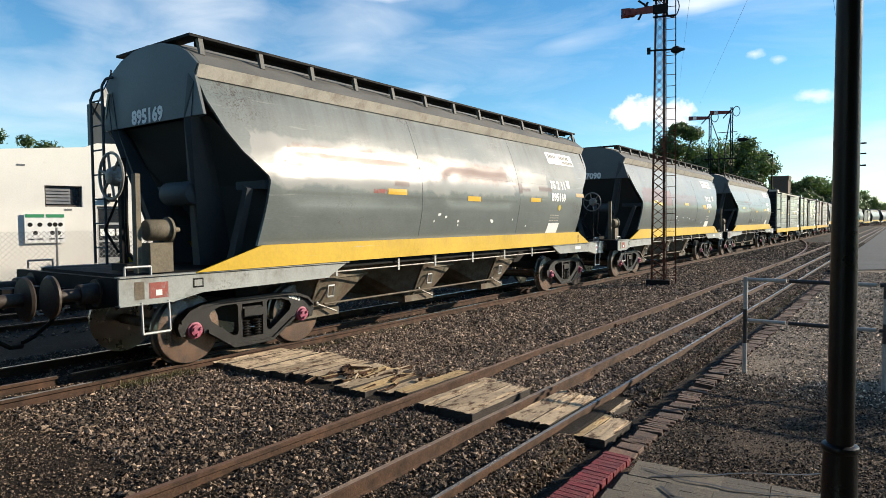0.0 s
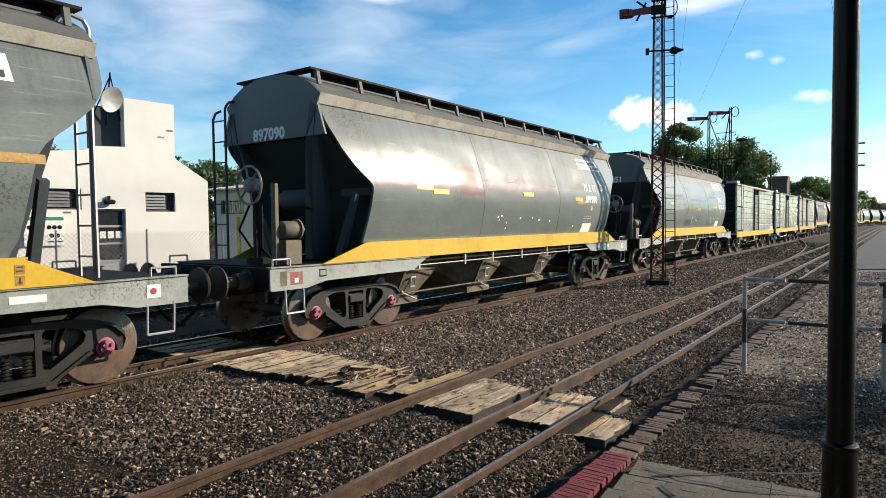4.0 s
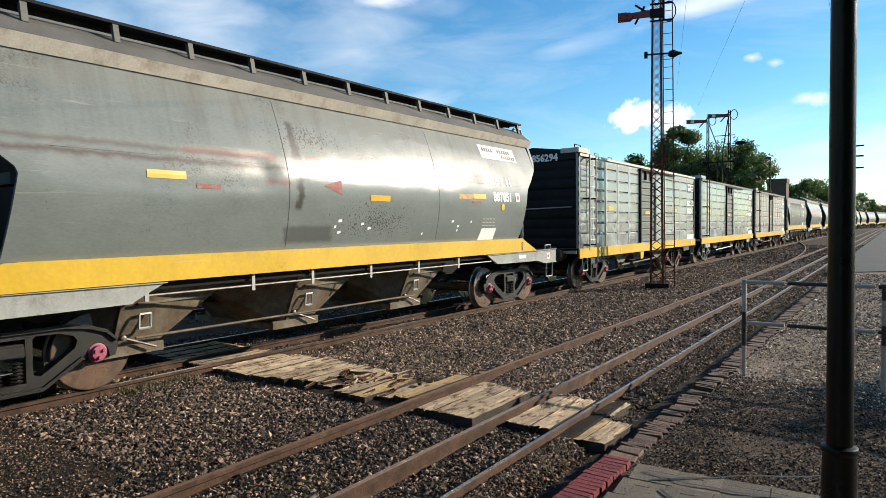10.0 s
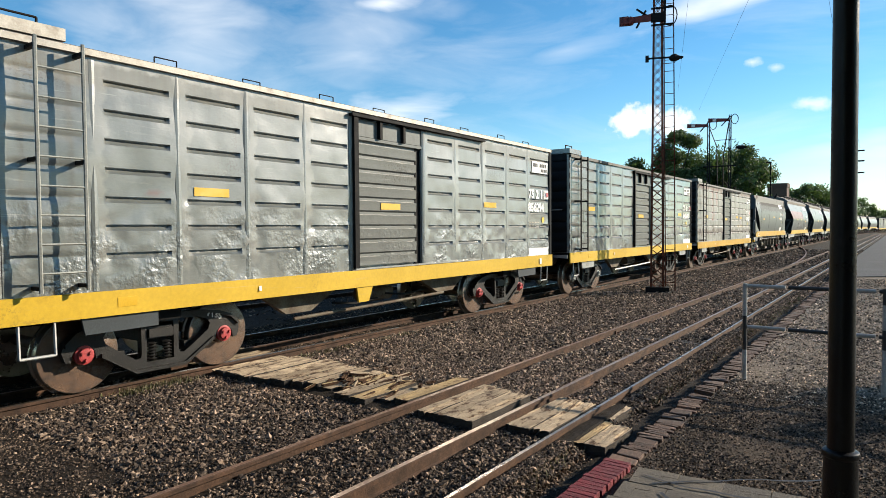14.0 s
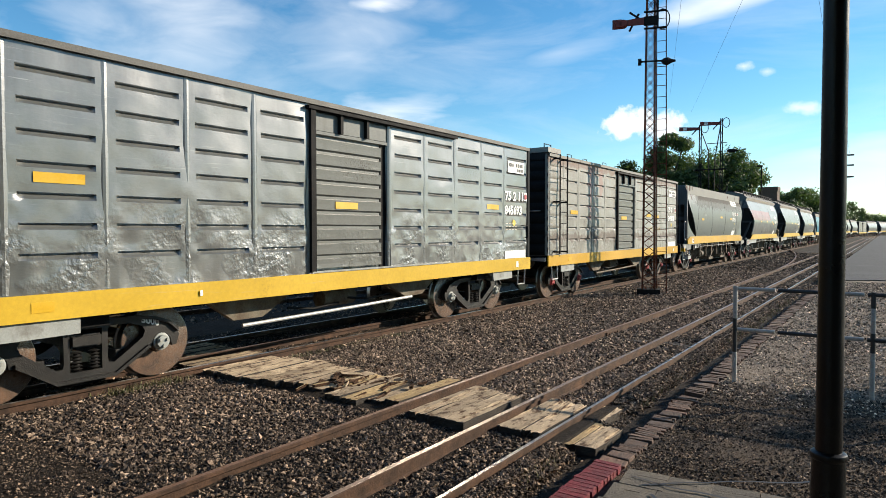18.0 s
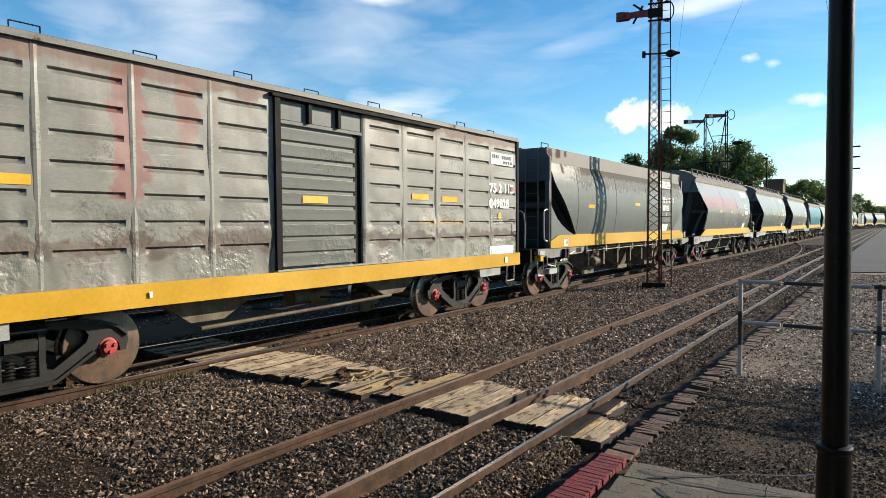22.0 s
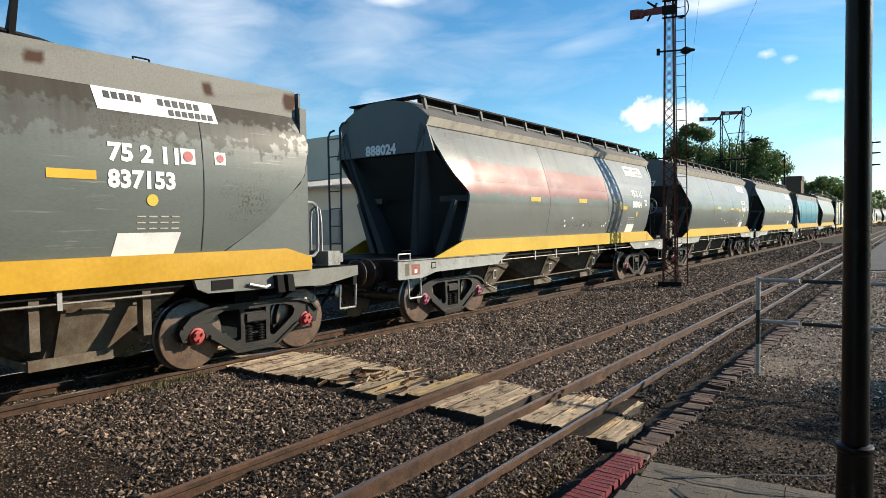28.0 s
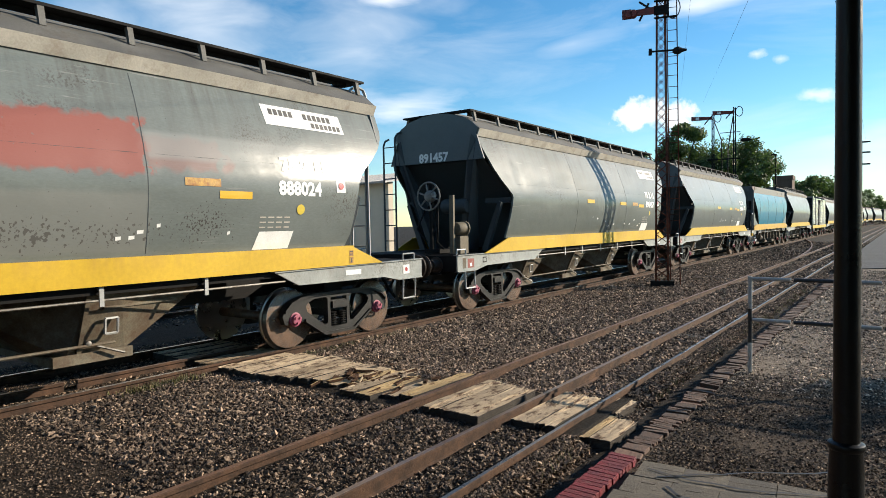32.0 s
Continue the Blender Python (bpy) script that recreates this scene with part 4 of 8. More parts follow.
def end_panel_mesh(bm):
    pts = [(1.32, 3.3), (1.25, 3.5), (1.13, 3.86), (1.2, 3.97), (0.98, 4.15), (0.72, 4.28), (0.38, 4.36), (0, 4.39)]
    prism(bm, pts + [(-a, b) for a, b in pts[-2::-1]], -6.17, -6.13, "y")


def end_slope_mesh(bm):
    # slope sheet under the number panel, wedge plates beside it
    def sheet(q):
        a, b = [bm.verts.new(p) for p in q], [bm.verts.new(Vector(p) + Vector((0, 0.03, -0.02))) for p in q]
        fs = [bm.faces.new(a), bm.faces.new(b[::-1])] + [bm.faces.new((a[i], b[i], b[(i + 1) % 4], a[(i + 1) % 4])) for i in range(4)]
        bmesh.ops.recalc_face_normals(bm, faces=fs)
    sheet([(-1.24, -6.04, 3.3), (1.24, -6.04, 3.3), (1.4, -5.08, 2.45), (-1.4, -5.08, 2.45)])


def end_slope_low_mesh(bm):
    prism(bm, [(-5.08, 2.45), (-4.2, 1.3), (-4.15, 1.3), (-5.03, 2.46)], -1.36, 1.36)


def end_ledge_mesh(s):
    return lambda bm: box(bm, min(s * 0.8, s * 1.45), max(s * 0.8, s * 1.45), -5.32, -5.16, 2.36, 2.48)


def end_post_mesh(s):
    def build(bm):
        a = [(s * 1.0, -6.18, 3.86), (s * 0.88, -6.18, 3.3), (s * 0.34, -5.75, 1.28), (s * 0.52, -5.75, 1.28), (s * 1.04, -6.18, 3.24), (s * 1.12, -6.18, 3.74)]
        b = [(x, y + 0.1 if z > 2 else y + 0.55, z) for x, y, z in a]
        va, vb = [bm.verts.new(p) for p in a], [bm.verts.new(p) for p in b]
        fs = [bm.faces.new(va), bm.faces.new(vb)]
        for i in range(len(a)):
            j = (i + 1) % len(a)
            fs.append(bm.faces.new((va[i], va[j], vb[j], vb[i])))
        bmesh.ops.recalc_face_normals(bm, faces=fs)
    return build


def end_brace_mesh(s):
    def build(bm):
        prism(bm, [(s * 1.28, 2.4), (s * 1.36, 2.36), (s * 0.98, 1.28), (s * 0.82, 1.28)], -5.55, -5.45, "y")
    return build


def skirt_mesh(side):
    def build(bm):
        lo, hi = (1.44, 1.47) if side > 0 else (-1.47, -1.44)
        prism(bm, [(-6.42, 1.262), (-5.4, 1.57), (5.2, 1.57), (5.95, 1.262)], lo, hi) if side > 0 else prism(bm, [(-5.95, 1.262), (-5.2, 1.57), (5.4, 1.57), (6.42, 1.262)], lo, hi)
    return build


def skirt_shelf_mesh(bm):
    """Ledges that tie the skirt to the body, above and below."""
    prism(bm, [(1.36, 1.572), (1.45, 1.572), (1.45, 1.55), (1.36, 1.55)], -5.28, 5.28, "y")


def sill_mesh(bm, e=-1):
    f = 7.38 if e < 0 else 7.06
    prism(bm, [(e * f, 1.25), (e * f, 0.94), (e * (f - 0.65), 0.94), (e * (f - 1.05), 1.02), (e * 4.1, 1.04), (e * 3.72, 1.23)], 1.4, 1.43)
    prism(bm, [(e * f, 1.255), (e * f, 1.27), (e * 3.68, 1.25), (e * 3.68, 1.235)], 1.33, 1.455)
    prism(bm, [(e * f, 0.94), (e * f, 0.925), (e * (f - 0.66), 0.925), (e * (f - 1.06), 1.005), (e * 4.12, 1.025), (e * 4.1, 1.04), (e * (f - 1.05), 1.02), (e * (f - 0.65), 0.94)], 1.34, 1.45)


def underframe(w):
    shared("centre_sill", M_STEEL, w, lambda bm: box(bm, -0.22, 0.22, -7.2, 7.2, 0.78, 1.15))
    for s in (0, 180):
        r = pose(0, 0, 0, 0, 0, s)
        shared("end_deck", M_STEEL, w, lambda bm: box(bm, -1.395, 1.395, -7.05, -5.0, 1.19, 1.252), m=r)
        shared("headstock", M_STEEL, w, lambda bm: box(bm, -1.398, 1.398, -7.29, -7.21, 0.93, 1.253), m=r @ pose(0, -0.09 if s == 0 else 0.23, 0))
        shared("body_bolster", M_STEEL, w, lambda bm: box(bm, -0.95, 0.95, -5.48, -5.08, 0.8, 1.187), m=r)
        shared("frame_rail", M_STEEL, w, lambda bm: box(bm, 1.25, 1.36, -4.99, 4.99, 1.16, 1.25), m=r)


def rod_mesh(bm):
    tube(bm, (1.4, -3.95, 1.1), (1.4, 3.9, 1.1), 0.015, 6)


def rod_bracket_mesh(bm):
    box(bm, 1.405, 1.42, -0.025, 0.025, 1.03, 1.25)
    box(bm, 1.33, 1.405, -0.025, 0.025, 1.21, 1.24)


def rods(w):
    for s in (0, 180):
        r = pose(0, 0, 0, 0, 0, s)
        shared("brake_rod", M_ROD, w, rod_mesh, m=r)
        for i in range(6):
            shared("rod_bracket", M_GALV, w, rod_bracket_mesh, label="pale flat rod bracket", m=r @ pose(0, -3.93 + i * 1.31 + (0.22 if i == 1 else 0), 0))


def gate_rod_mesh(bm):
    tube(bm, (1.08, -3.9, 0.56), (1.08, 1.6, 0.56), 0.018, 6)


def chute_mesh(bm):
    """One discharge hopper: four sheets on each side that fold along a ridge and narrow to the gate."""
    top = [(0.02, -1.4), (1.28, -0.14), (1.28, 0.2), (1.0, 1.52), (-1.0, 1.52), (-1.28, 0.2), (-1.28, -0.14), (-0.02, -1.4)]
    bot = [(0.55, -0.46), (0.95, -0.3), (0.95, 0.0), (0.93, 0.38), (-0.93, 0.38), (-0.95, 0.0), (-0.95, -0.3), (-0.55, -0.46)]
    va, vb = [bm.verts.new((x, y, 1.22)) for x, y in top], [bm.verts.new((x, y, 0.44)) for x, y in bot]
    fs = [bm.faces.new(va), bm.faces.new(vb)]
    for i in range(8):
        j = (i + 1) % 8
        fs.append(bm.faces.new((va[i], va[j], vb[j], vb[i])))
    bmesh.ops.recalc_face_normals(bm, faces=fs)


def stiffener_mesh(bm):
    prism(bm, [(0.95, 0.44), (0.99, 0.44), (1.33, 1.2), (1.28, 1.2)], -0.2, -0.15, "y")


def chute_rib_mesh(bm):
    tube(bm, (1.2, 0.02, 0.99), (1.02, 1.15, 0.99), 0.022, 4)


def chute(w, y, lever):
    """A discharge hopper with its stiffeners, gate and gate lever."""
    c = shared("discharge_hopper", M_CHUTE, w, chute_mesh, m=pose(0, y, 0), label="dusty folded discharge hopper")
    shared("gate", M_CHUTE, c, gate_mesh)
    shared("stiffener", M_CHUTE, c, stiffener_mesh)
    shared("rib", M_CHUTE, c, chute_rib_mesh)
    if lever:
        shared("gate_lever", M_ROD, c, gate_lever_mesh)
        shared("gate_latch", M_GALV, c, lambda bm: pipe(bm, [(1.16, 0.05, 0.68), (1.18, 0.05, 0.86), (1.17, 0.2, 0.86), (1.15, 0.2, 0.68)], 0.016, 5, True), label="pale bent latch frame")


def gate_mesh(bm):
    """The sliding gate under a discharge hopper, in its frame."""
    prism(bm, [(-1.02, 0.35), (1.02, 0.35), (1.02, 0.47), (0.97, 0.47), (0.97, 0.438), (-0.97, 0.438), (-0.97, 0.47), (-1.02, 0.47)], -0.46, 0.44, "y")


def gate_lever_mesh(bm):
    """The bent lever and its pin that work a gate."""
    pipe(bm, [(1.06, -0.1, 0.58), (1.08, 0.1, 0.5), (1.1, 0.3, 0.42)], 0.016, 6)
    lathe(bm, [(1.0, 0.035), (1.09, 0.035), (1.1, 0.02)], "x", 10, (0, -0.1, 0.58))


def end_number(parent, text, y, z=3.32, x=-0.45, h=0.2):
    lettering(text, h, lambda u, v: (x + u, y, z + v), "number", M_WHITE, parent, label="white stencilled wagon number")


def side_marks(parent, number, surf, spot=(3.42, 2.395, 3.42, 2.69), h=0.2, logo=((3.7, 3.36), (5.25, 3.36), (5.22, 3.66), (3.66, 3.66)), data=3.42):
    """Numbers, logo panel, maintenance labels and data table painted on the near side; surf(y, z) gives the paint's x."""
    def on(y, z, lift=0.006):
        return lambda u, v: (surf(y + u, z + v) + lift, y + u, z + v)
    lettering("75 2 11", h, on(spot[2], spot[3]), "lettering", M_WHITE, parent, squeeze=1.06, label="white stencilled digits")
    lettering(number, h, on(spot[0], spot[1]), "lettering", M_WHITE, parent, squeeze=0.98, label="white stencilled wagon number")

    def quad(name, material, corners, lift=0.005, label=""):
        b = bmesh.new()
        n = 6
        g = []
        for i in range(n + 1):
            row = []
            for j in range(3):
                a, c = i / n, j / 2
                y = (corners[0][0] * (1 - a) + corners[1][0] * a) * (1 - c) + (corners[3][0] * (1 - a) + corners[2][0] * a) * c
                z = (corners[0][1] * (1 - a) + corners[1][1] * a) * (1 - c) + (corners[3][1] * (1 - a) + corners[2][1] * a) * c
                row.append(b.verts.new((surf(y, z) + lift, y, z)))
            g.append(row)
        for i in range(n):
            for j in range(2):
                b.faces.new((g[i][j], g[i + 1][j], g[i + 1][j + 1], g[i][j + 1]))
        return part(name, b, material, parent, label)
    quad("logo_panel", M_WHITE, list(logo), label="white painted logo panel, worn")
    (ly, lz), long, tall = logo[0], logo[1][0] - logo[0][0], logo[3][1] - logo[0][1]
    for a, c, q0, hh in ((0.06, 0.36, 0.52, 0.3), (0.48, 0.92, 0.52, 0.3), (0.56, 0.97, 0.12, 0.26)):
        k = max(4, int((c - a) * long / 0.085))
        for i in range(k):
            q, zz = ly + long * (a + i * (c - a) / k), lz + tall * q0
            wd = (c - a) * long / k * 0.72
            if (i * 7 + int(a * 50)) % 11:
                quad("logo_bar", M_BLACK, [(q, zz), (q + wd, zz), (q + wd - 0.004, zz + hh * tall), (q - 0.004, zz + hh * tall)], 0.009)
    for r in range(3):
        for i in range(4):
            q = data + i * 0.14
            quad("data_bar", M_RIDGE, [(q, 1.88 + r * 0.07), (q + 0.1, 1.88 + r * 0.07), (q + 0.1, 1.897 + r * 0.07), (q, 1.897 + r * 0.07)], 0.006)
    return quad


def blot(parent, surf, y, z, r, material, name, lift=0.007, label=""):
    b = bmesh.new()
    vs = [b.verts.new((surf(y + r * math.cos(a), z + r * math.sin(a)) + lift, y + r * math.cos(a), z + r * math.sin(a))) for a in [i * math.pi / 8 for i in range(16)]]
    b.faces.new(vs)
    return part(name, b, material, parent, label)


def hopper(y, number, paint, seed=1, amp=0.012, brake=True, cap=None, label="", labels=((-1.2, 2.42), (1.3, 2.4), (3.0, 2.35)), detail=2, extras=(), orange=(2.4, 2.4), spot=(3.72, 2.36, 3.78, 2.69), dot=(4.1, 2.16), square=(4.84, 2.42), bogies=("", ""), logo_y=3.69, red=True):
    w = thing("grain_hopper_wagon", pose(TRACK_X, y, 0), label or "grey covered grain hopper wagon with a yellow side sill", "freight wagon", "train wagons")
    key = f"hull{seed}_{amp}"
    shared(key, paint, w, lambda bm: hull_mesh(bm, seed, amp), "hull", "bulging riveted steel side sheets, dented")
    shared("roof", M_ROOF, w, roof_mesh)
    for s in (0, 180):
        r = pose(0, 0, 0, 0, 0, s)
        shared("roof_edge", M_RIDGE, w, ridge_mesh, m=r)
        shared("running_board", M_STEEL, w, walk_mesh, label="black roof walk board", m=r)
        shared("running_board_end", M_STEEL, w, walk_end_mesh, m=r)
        for i in range(13 if detail else 7):
            if s == 0 or detail > 1:
                shared("stanchion", M_ROOF, w, stanchion_mesh, m=r @ pose(0, -5.95 + i * (11.9 / (12 if detail else 6)), 0))
    for s in (0, 180):
        r = pose(0, 0, 0, 0, 0, s)
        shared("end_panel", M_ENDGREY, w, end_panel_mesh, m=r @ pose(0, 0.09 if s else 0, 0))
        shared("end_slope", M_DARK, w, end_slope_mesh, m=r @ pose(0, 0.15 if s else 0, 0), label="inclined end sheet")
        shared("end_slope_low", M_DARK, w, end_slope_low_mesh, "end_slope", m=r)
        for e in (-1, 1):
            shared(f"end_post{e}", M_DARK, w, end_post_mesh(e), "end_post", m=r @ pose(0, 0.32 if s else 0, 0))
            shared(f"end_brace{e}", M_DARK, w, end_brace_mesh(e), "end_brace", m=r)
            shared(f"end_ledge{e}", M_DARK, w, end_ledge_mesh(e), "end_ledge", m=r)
        shared("coupler", M_STEEL, w, coupler_mesh, m=r)
        shared("air_hose", M_STEEL, w, hose_mesh, m=r)
        for e in (-1, 1):
            shared("buffer", M_BUFFER, w, buffer_mesh, label="grimy sprung buffer", m=r @ pose(e * 0.9, 0.09 if s else -0.23, 0))
        if detail and s:
            shared("roof_handrail", M_GALV, w, lambda bm: pipe(bm, [(0.82, 5.86, 4.16), (0.84, 5.92, 4.27), (0.86, 6.04, 4.32), (0.9, 6.15, 4.28), (0.91, 6.2, 4.18), (0.91, 6.22, 1.27)], 0.026), label="white handrail bent over the roof end")
        if detail:
            shared("ladder", M_GALV if s else M_DARK, w, hook_ladder_mesh, m=r @ (pose(-1.27, -6.28, 0) if s == 0 else pose(-0.7, -6.2, 0)))
            for e in (-1, 1):
                shared("stirrup", M_GALV, w, stirrup_mesh, m=r @ pose(e * 1.43, -6.95 if s == 0 else -6.7, 0))
                shared("deck_handle", M_GALV, w, deck_handle_mesh, m=r @ pose(e * 1.33, -7.1 if s == 0 else -6.8, 0))
    shared("yellow_skirt", M_YEL, w, skirt_mesh(1), "yellow_skirt")
    shared("yellow_skirt_far", M_YEL, w, skirt_mesh(-1), "yellow_skirt")
    for s in (0, 180):
        shared("skirt_ledge", M_YEL, w, skirt_shelf_mesh, m=pose(0, 0, 0, 0, 0, s))
    for s in (0, 180):
        for e in (-1, 1):
            shared(f"side_sill{e}", M_SILL, w, lambda bm: sill_mesh(bm, e), "side_sill", m=pose(0, 0, 0, 0, 0, s))
    underframe(w)
    rods(w)
    for s in (0, 180):
        shared("gate_rod", M_CHUTE, w, gate_rod_mesh, m=pose(0, 0, 0, 0, 0, s))
    for yy in (-3.95, -1.3, 1.4):
        chute(w, yy, detail)
    for yy, stamp in zip((-5.28, 5.28), bogies):
        bogie(w, yy, cap or M_CAP, stamp)
    if brake:
        shared("brake_stand", M_STEEL, w, brake_stand_mesh)
        shared("brake_post", M_TANK, w, brake_post_mesh, "brake_stand")
        shared("brake_chain", M_STEEL, w, brake_chain_mesh)
        shared("brake_pipe", M_STEEL, w, brake_pipe_mesh)
        shared("brake_base", M_STEEL, w, brake_base_mesh)
        brake_wheel(w, M_HANDWHEEL, pose(0.36, -6.9, 2.5), "worn grey spoked hand brake wheel")
        shared("brake_cylinder", M_DARK, w, lambda bm: lathe(bm, [(0.05, 0.05), (0.08, 0.15), (0.12, 0.17), (0.7, 0.17), (0.74, 0.15), (0.76, 0.05)], "x", 18, (0, -5.95, 2.3)))
        shared("air_tank", M_TANK, w, tank_mesh)
        shared("valve_box", M_TANK, w, tank_box_mesh)
    if detail > 1:
        def surf(a, z):
            return hull_x(a, z, seed, amp)
        end_number(w, number, -6.178)
        quad = side_marks(w, number, surf, spot, logo=((logo_y + 0.03, 3.36), (logo_y + 1.57, 3.36), (logo_y + 1.54, 3.66), (logo_y, 3.66)))
        quad("weight_panel", M_WHITE, [(3.34, 1.58), (3.96, 1.58), (4.03, 1.83), (3.43, 1.83)], label="white slanted weight panel")
        for ly, lz in labels:
            quad("yellow_label", M_LABEL, [(ly, lz), (ly + 0.5, lz), (ly + 0.5, lz + 0.1), (ly, lz + 0.1)], label="yellow reflective label")
        quad("label_band", M_ORANGE, [(orange[0], orange[1]), (orange[0] + 0.5, orange[1]), (orange[0] + 0.5, orange[1] + 0.1), (orange[0], orange[1] + 0.1)])
        for nm, mm, corners in extras:
            quad(nm, mm, corners, 0.005)

        def flat(a, z):
            return 1.431
        blot(w, surf, dot[0], dot[1], 0.075, M_YDOT, "yellow_dot")
        for a, b2, z2, z3, mm in ((6.53, 6.7, 1.02, 1.18, M_WHITE), (-7.2, -7.08, 0.99, 1.2, M_CHUTE), (-7.02, -6.78, 0.99, 1.18, M_WORNRED), (-6.94, -6.86, 1.02, 1.09, M_WHITE), (-6.45, -6.3, 1.07, 1.19, M_STEEL), (-6.43, -6.32, 1.09, 1.17, M_SILL), (5.1, 5.45, 1.1, 1.18, M_WHITE)):
            bq = bmesh.new()
            lift = {M_SILL: 0.006, M_WHITE: 0.004}.get(mm, 0.002)
            bq.faces.new([bq.verts.new((1.43 + lift, y_, z_)) for y_, z_ in ((a, z2), (b2, z2), (b2, z3), (a, z3))])
            part("sill_mark", bq, mm, w)
        # warning placard with a downward arrow on the yellow skirt
        for nm, mm, pts, lift in (("placard", M_ORANGE, ((5.15, 1.29), (5.24, 1.29), (5.24, 1.39), (5.15, 1.39)), 0.003),
                                  ("placard", M_ORANGE, ((5.15, 1.405), (5.24, 1.405), (5.24, 1.5), (5.15, 1.5)), 0.003),
                                  ("arrow", M_DARK, ((5.195, 1.3), (5.222, 1.33), (5.203, 1.33), (5.203, 1.375), (5.187, 1.375), (5.187, 1.33), (5.168, 1.33)), 0.006),
                                  ("print_bar", M_DARK, ((5.165, 1.47), (5.225, 1.47), (5.225, 1.485), (5.165, 1.485)), 0.006),
                                  ("print_bar", M_DARK, ((5.165, 1.43), (5.225, 1.43), (5.225, 1.445), (5.165, 1.445)), 0.006)):
            bq = bmesh.new()
            bq.faces.new([bq.verts.new((1.47 + lift, y_, z_)) for y_, z_ in pts])
            part(nm, bq, mm, w)
        blot(w, flat, 6.61, 1.1, 0.04, M_RED, "sill_mark", 0.006)
        quad("class_mark", M_WHITE, [(square[0], square[1]), (square[0] + 0.19, square[1]), (square[0] + 0.19, square[1] + 0.2), (square[0], square[1] + 0.2)])
        if red:
            blot(w, surf, square[0] + 0.095, square[1] + 0.1, 0.055, M_RED, "red_dot", 0.012)
        rnd = random.Random(seed)
        for i in range(10):
            a, z = rnd.uniform(-1.5, 3.2), rnd.uniform(1.72, 2.0)
            ww = rnd.uniform(0.03, 0.09)
            quad("paper_scrap", M_WHITE, [(a, z), (a + ww, z + 0.01), (a + ww, z + 0.05), (a, z + 0.045)], label="torn white sticker")
        # weld seams round the body
        for a in (-1.82, 1.84):
            b = bmesh.new()
            zs = [1.6 + i * 0.08 for i in range(29)]
            pipe(b, [(surf(a, z) - 0.002, a, z) for z in zs if z < 3.84], 0.006, 4)
            part("weld_seam", b, M_DARK, w)
        b = bmesh.new()
        pipe(b, [(surf(a * 0.25, 2.78) - 0.002, a * 0.25, 2.78) for a in range(-20, 21)], 0.004, 4)
        part("weld_seam", b, M_DARK, w)
    return w


def boxcar_end_mesh(bm):
    n = 60
    prof = []
    for i in range(n + 1):
        z = 1.22 + (3.72 - 1.22) * i / n
        prof.append((-6.08 - 0.06 * abs(math.sin((z - 1.22) / (3.72 - 1.22) * math.pi * 9)) ** 0.6, z))
    prism(bm, prof + [(-6.04, 3.72), (-6.04, 1.22)], -1.43, 1.43)
    prism(bm, [(-1.43, 3.72), (1.43, 3.72), (1.43, 3.86), (0.95, 4.0), (0, 4.12), (-0.95, 4.0), (-1.43, 3.86)], -6.14, -6.06, "y")


def corner_post_mesh(bm):
    """Rounded corner where the end sheet turns into the side."""
    arc = [(1.36 + 0.078 * math.cos(a), -6.075 - 0.088 * math.sin(a)) for a in [math.pi / 2 * i / 6 for i in range(7)]]
    prism(bm, arc + [(1.36, -6.05), (1.43, -6.05)], 1.22, 3.86, "z")
    for fa in bm.faces:
        fa.smooth = len(fa.verts) == 4


BOX_RIBS = [-6.1, -5.13, -4.12, -3.1, -2.07, -1.06, 0.86, 1.87, 2.9, 3.92, 4.92, 6.1]
GROOVES = [3.555, 3.23, 2.905, 2.58, 2.255, 1.935, 1.615]


def box_x(y, z, seed):
    low = max(0.0, 1 - (z - 1.2) / 1.3)
    return 1.412 + 0.02 * noise.noise((y * 1.3, z * 1.1, seed)) + 0.006 * noise.noise((y * 3, z * 2.4, seed + 3)) + (0.003 + 0.018 * low) * noise.noise((y * 6, z * 6, seed + 5))


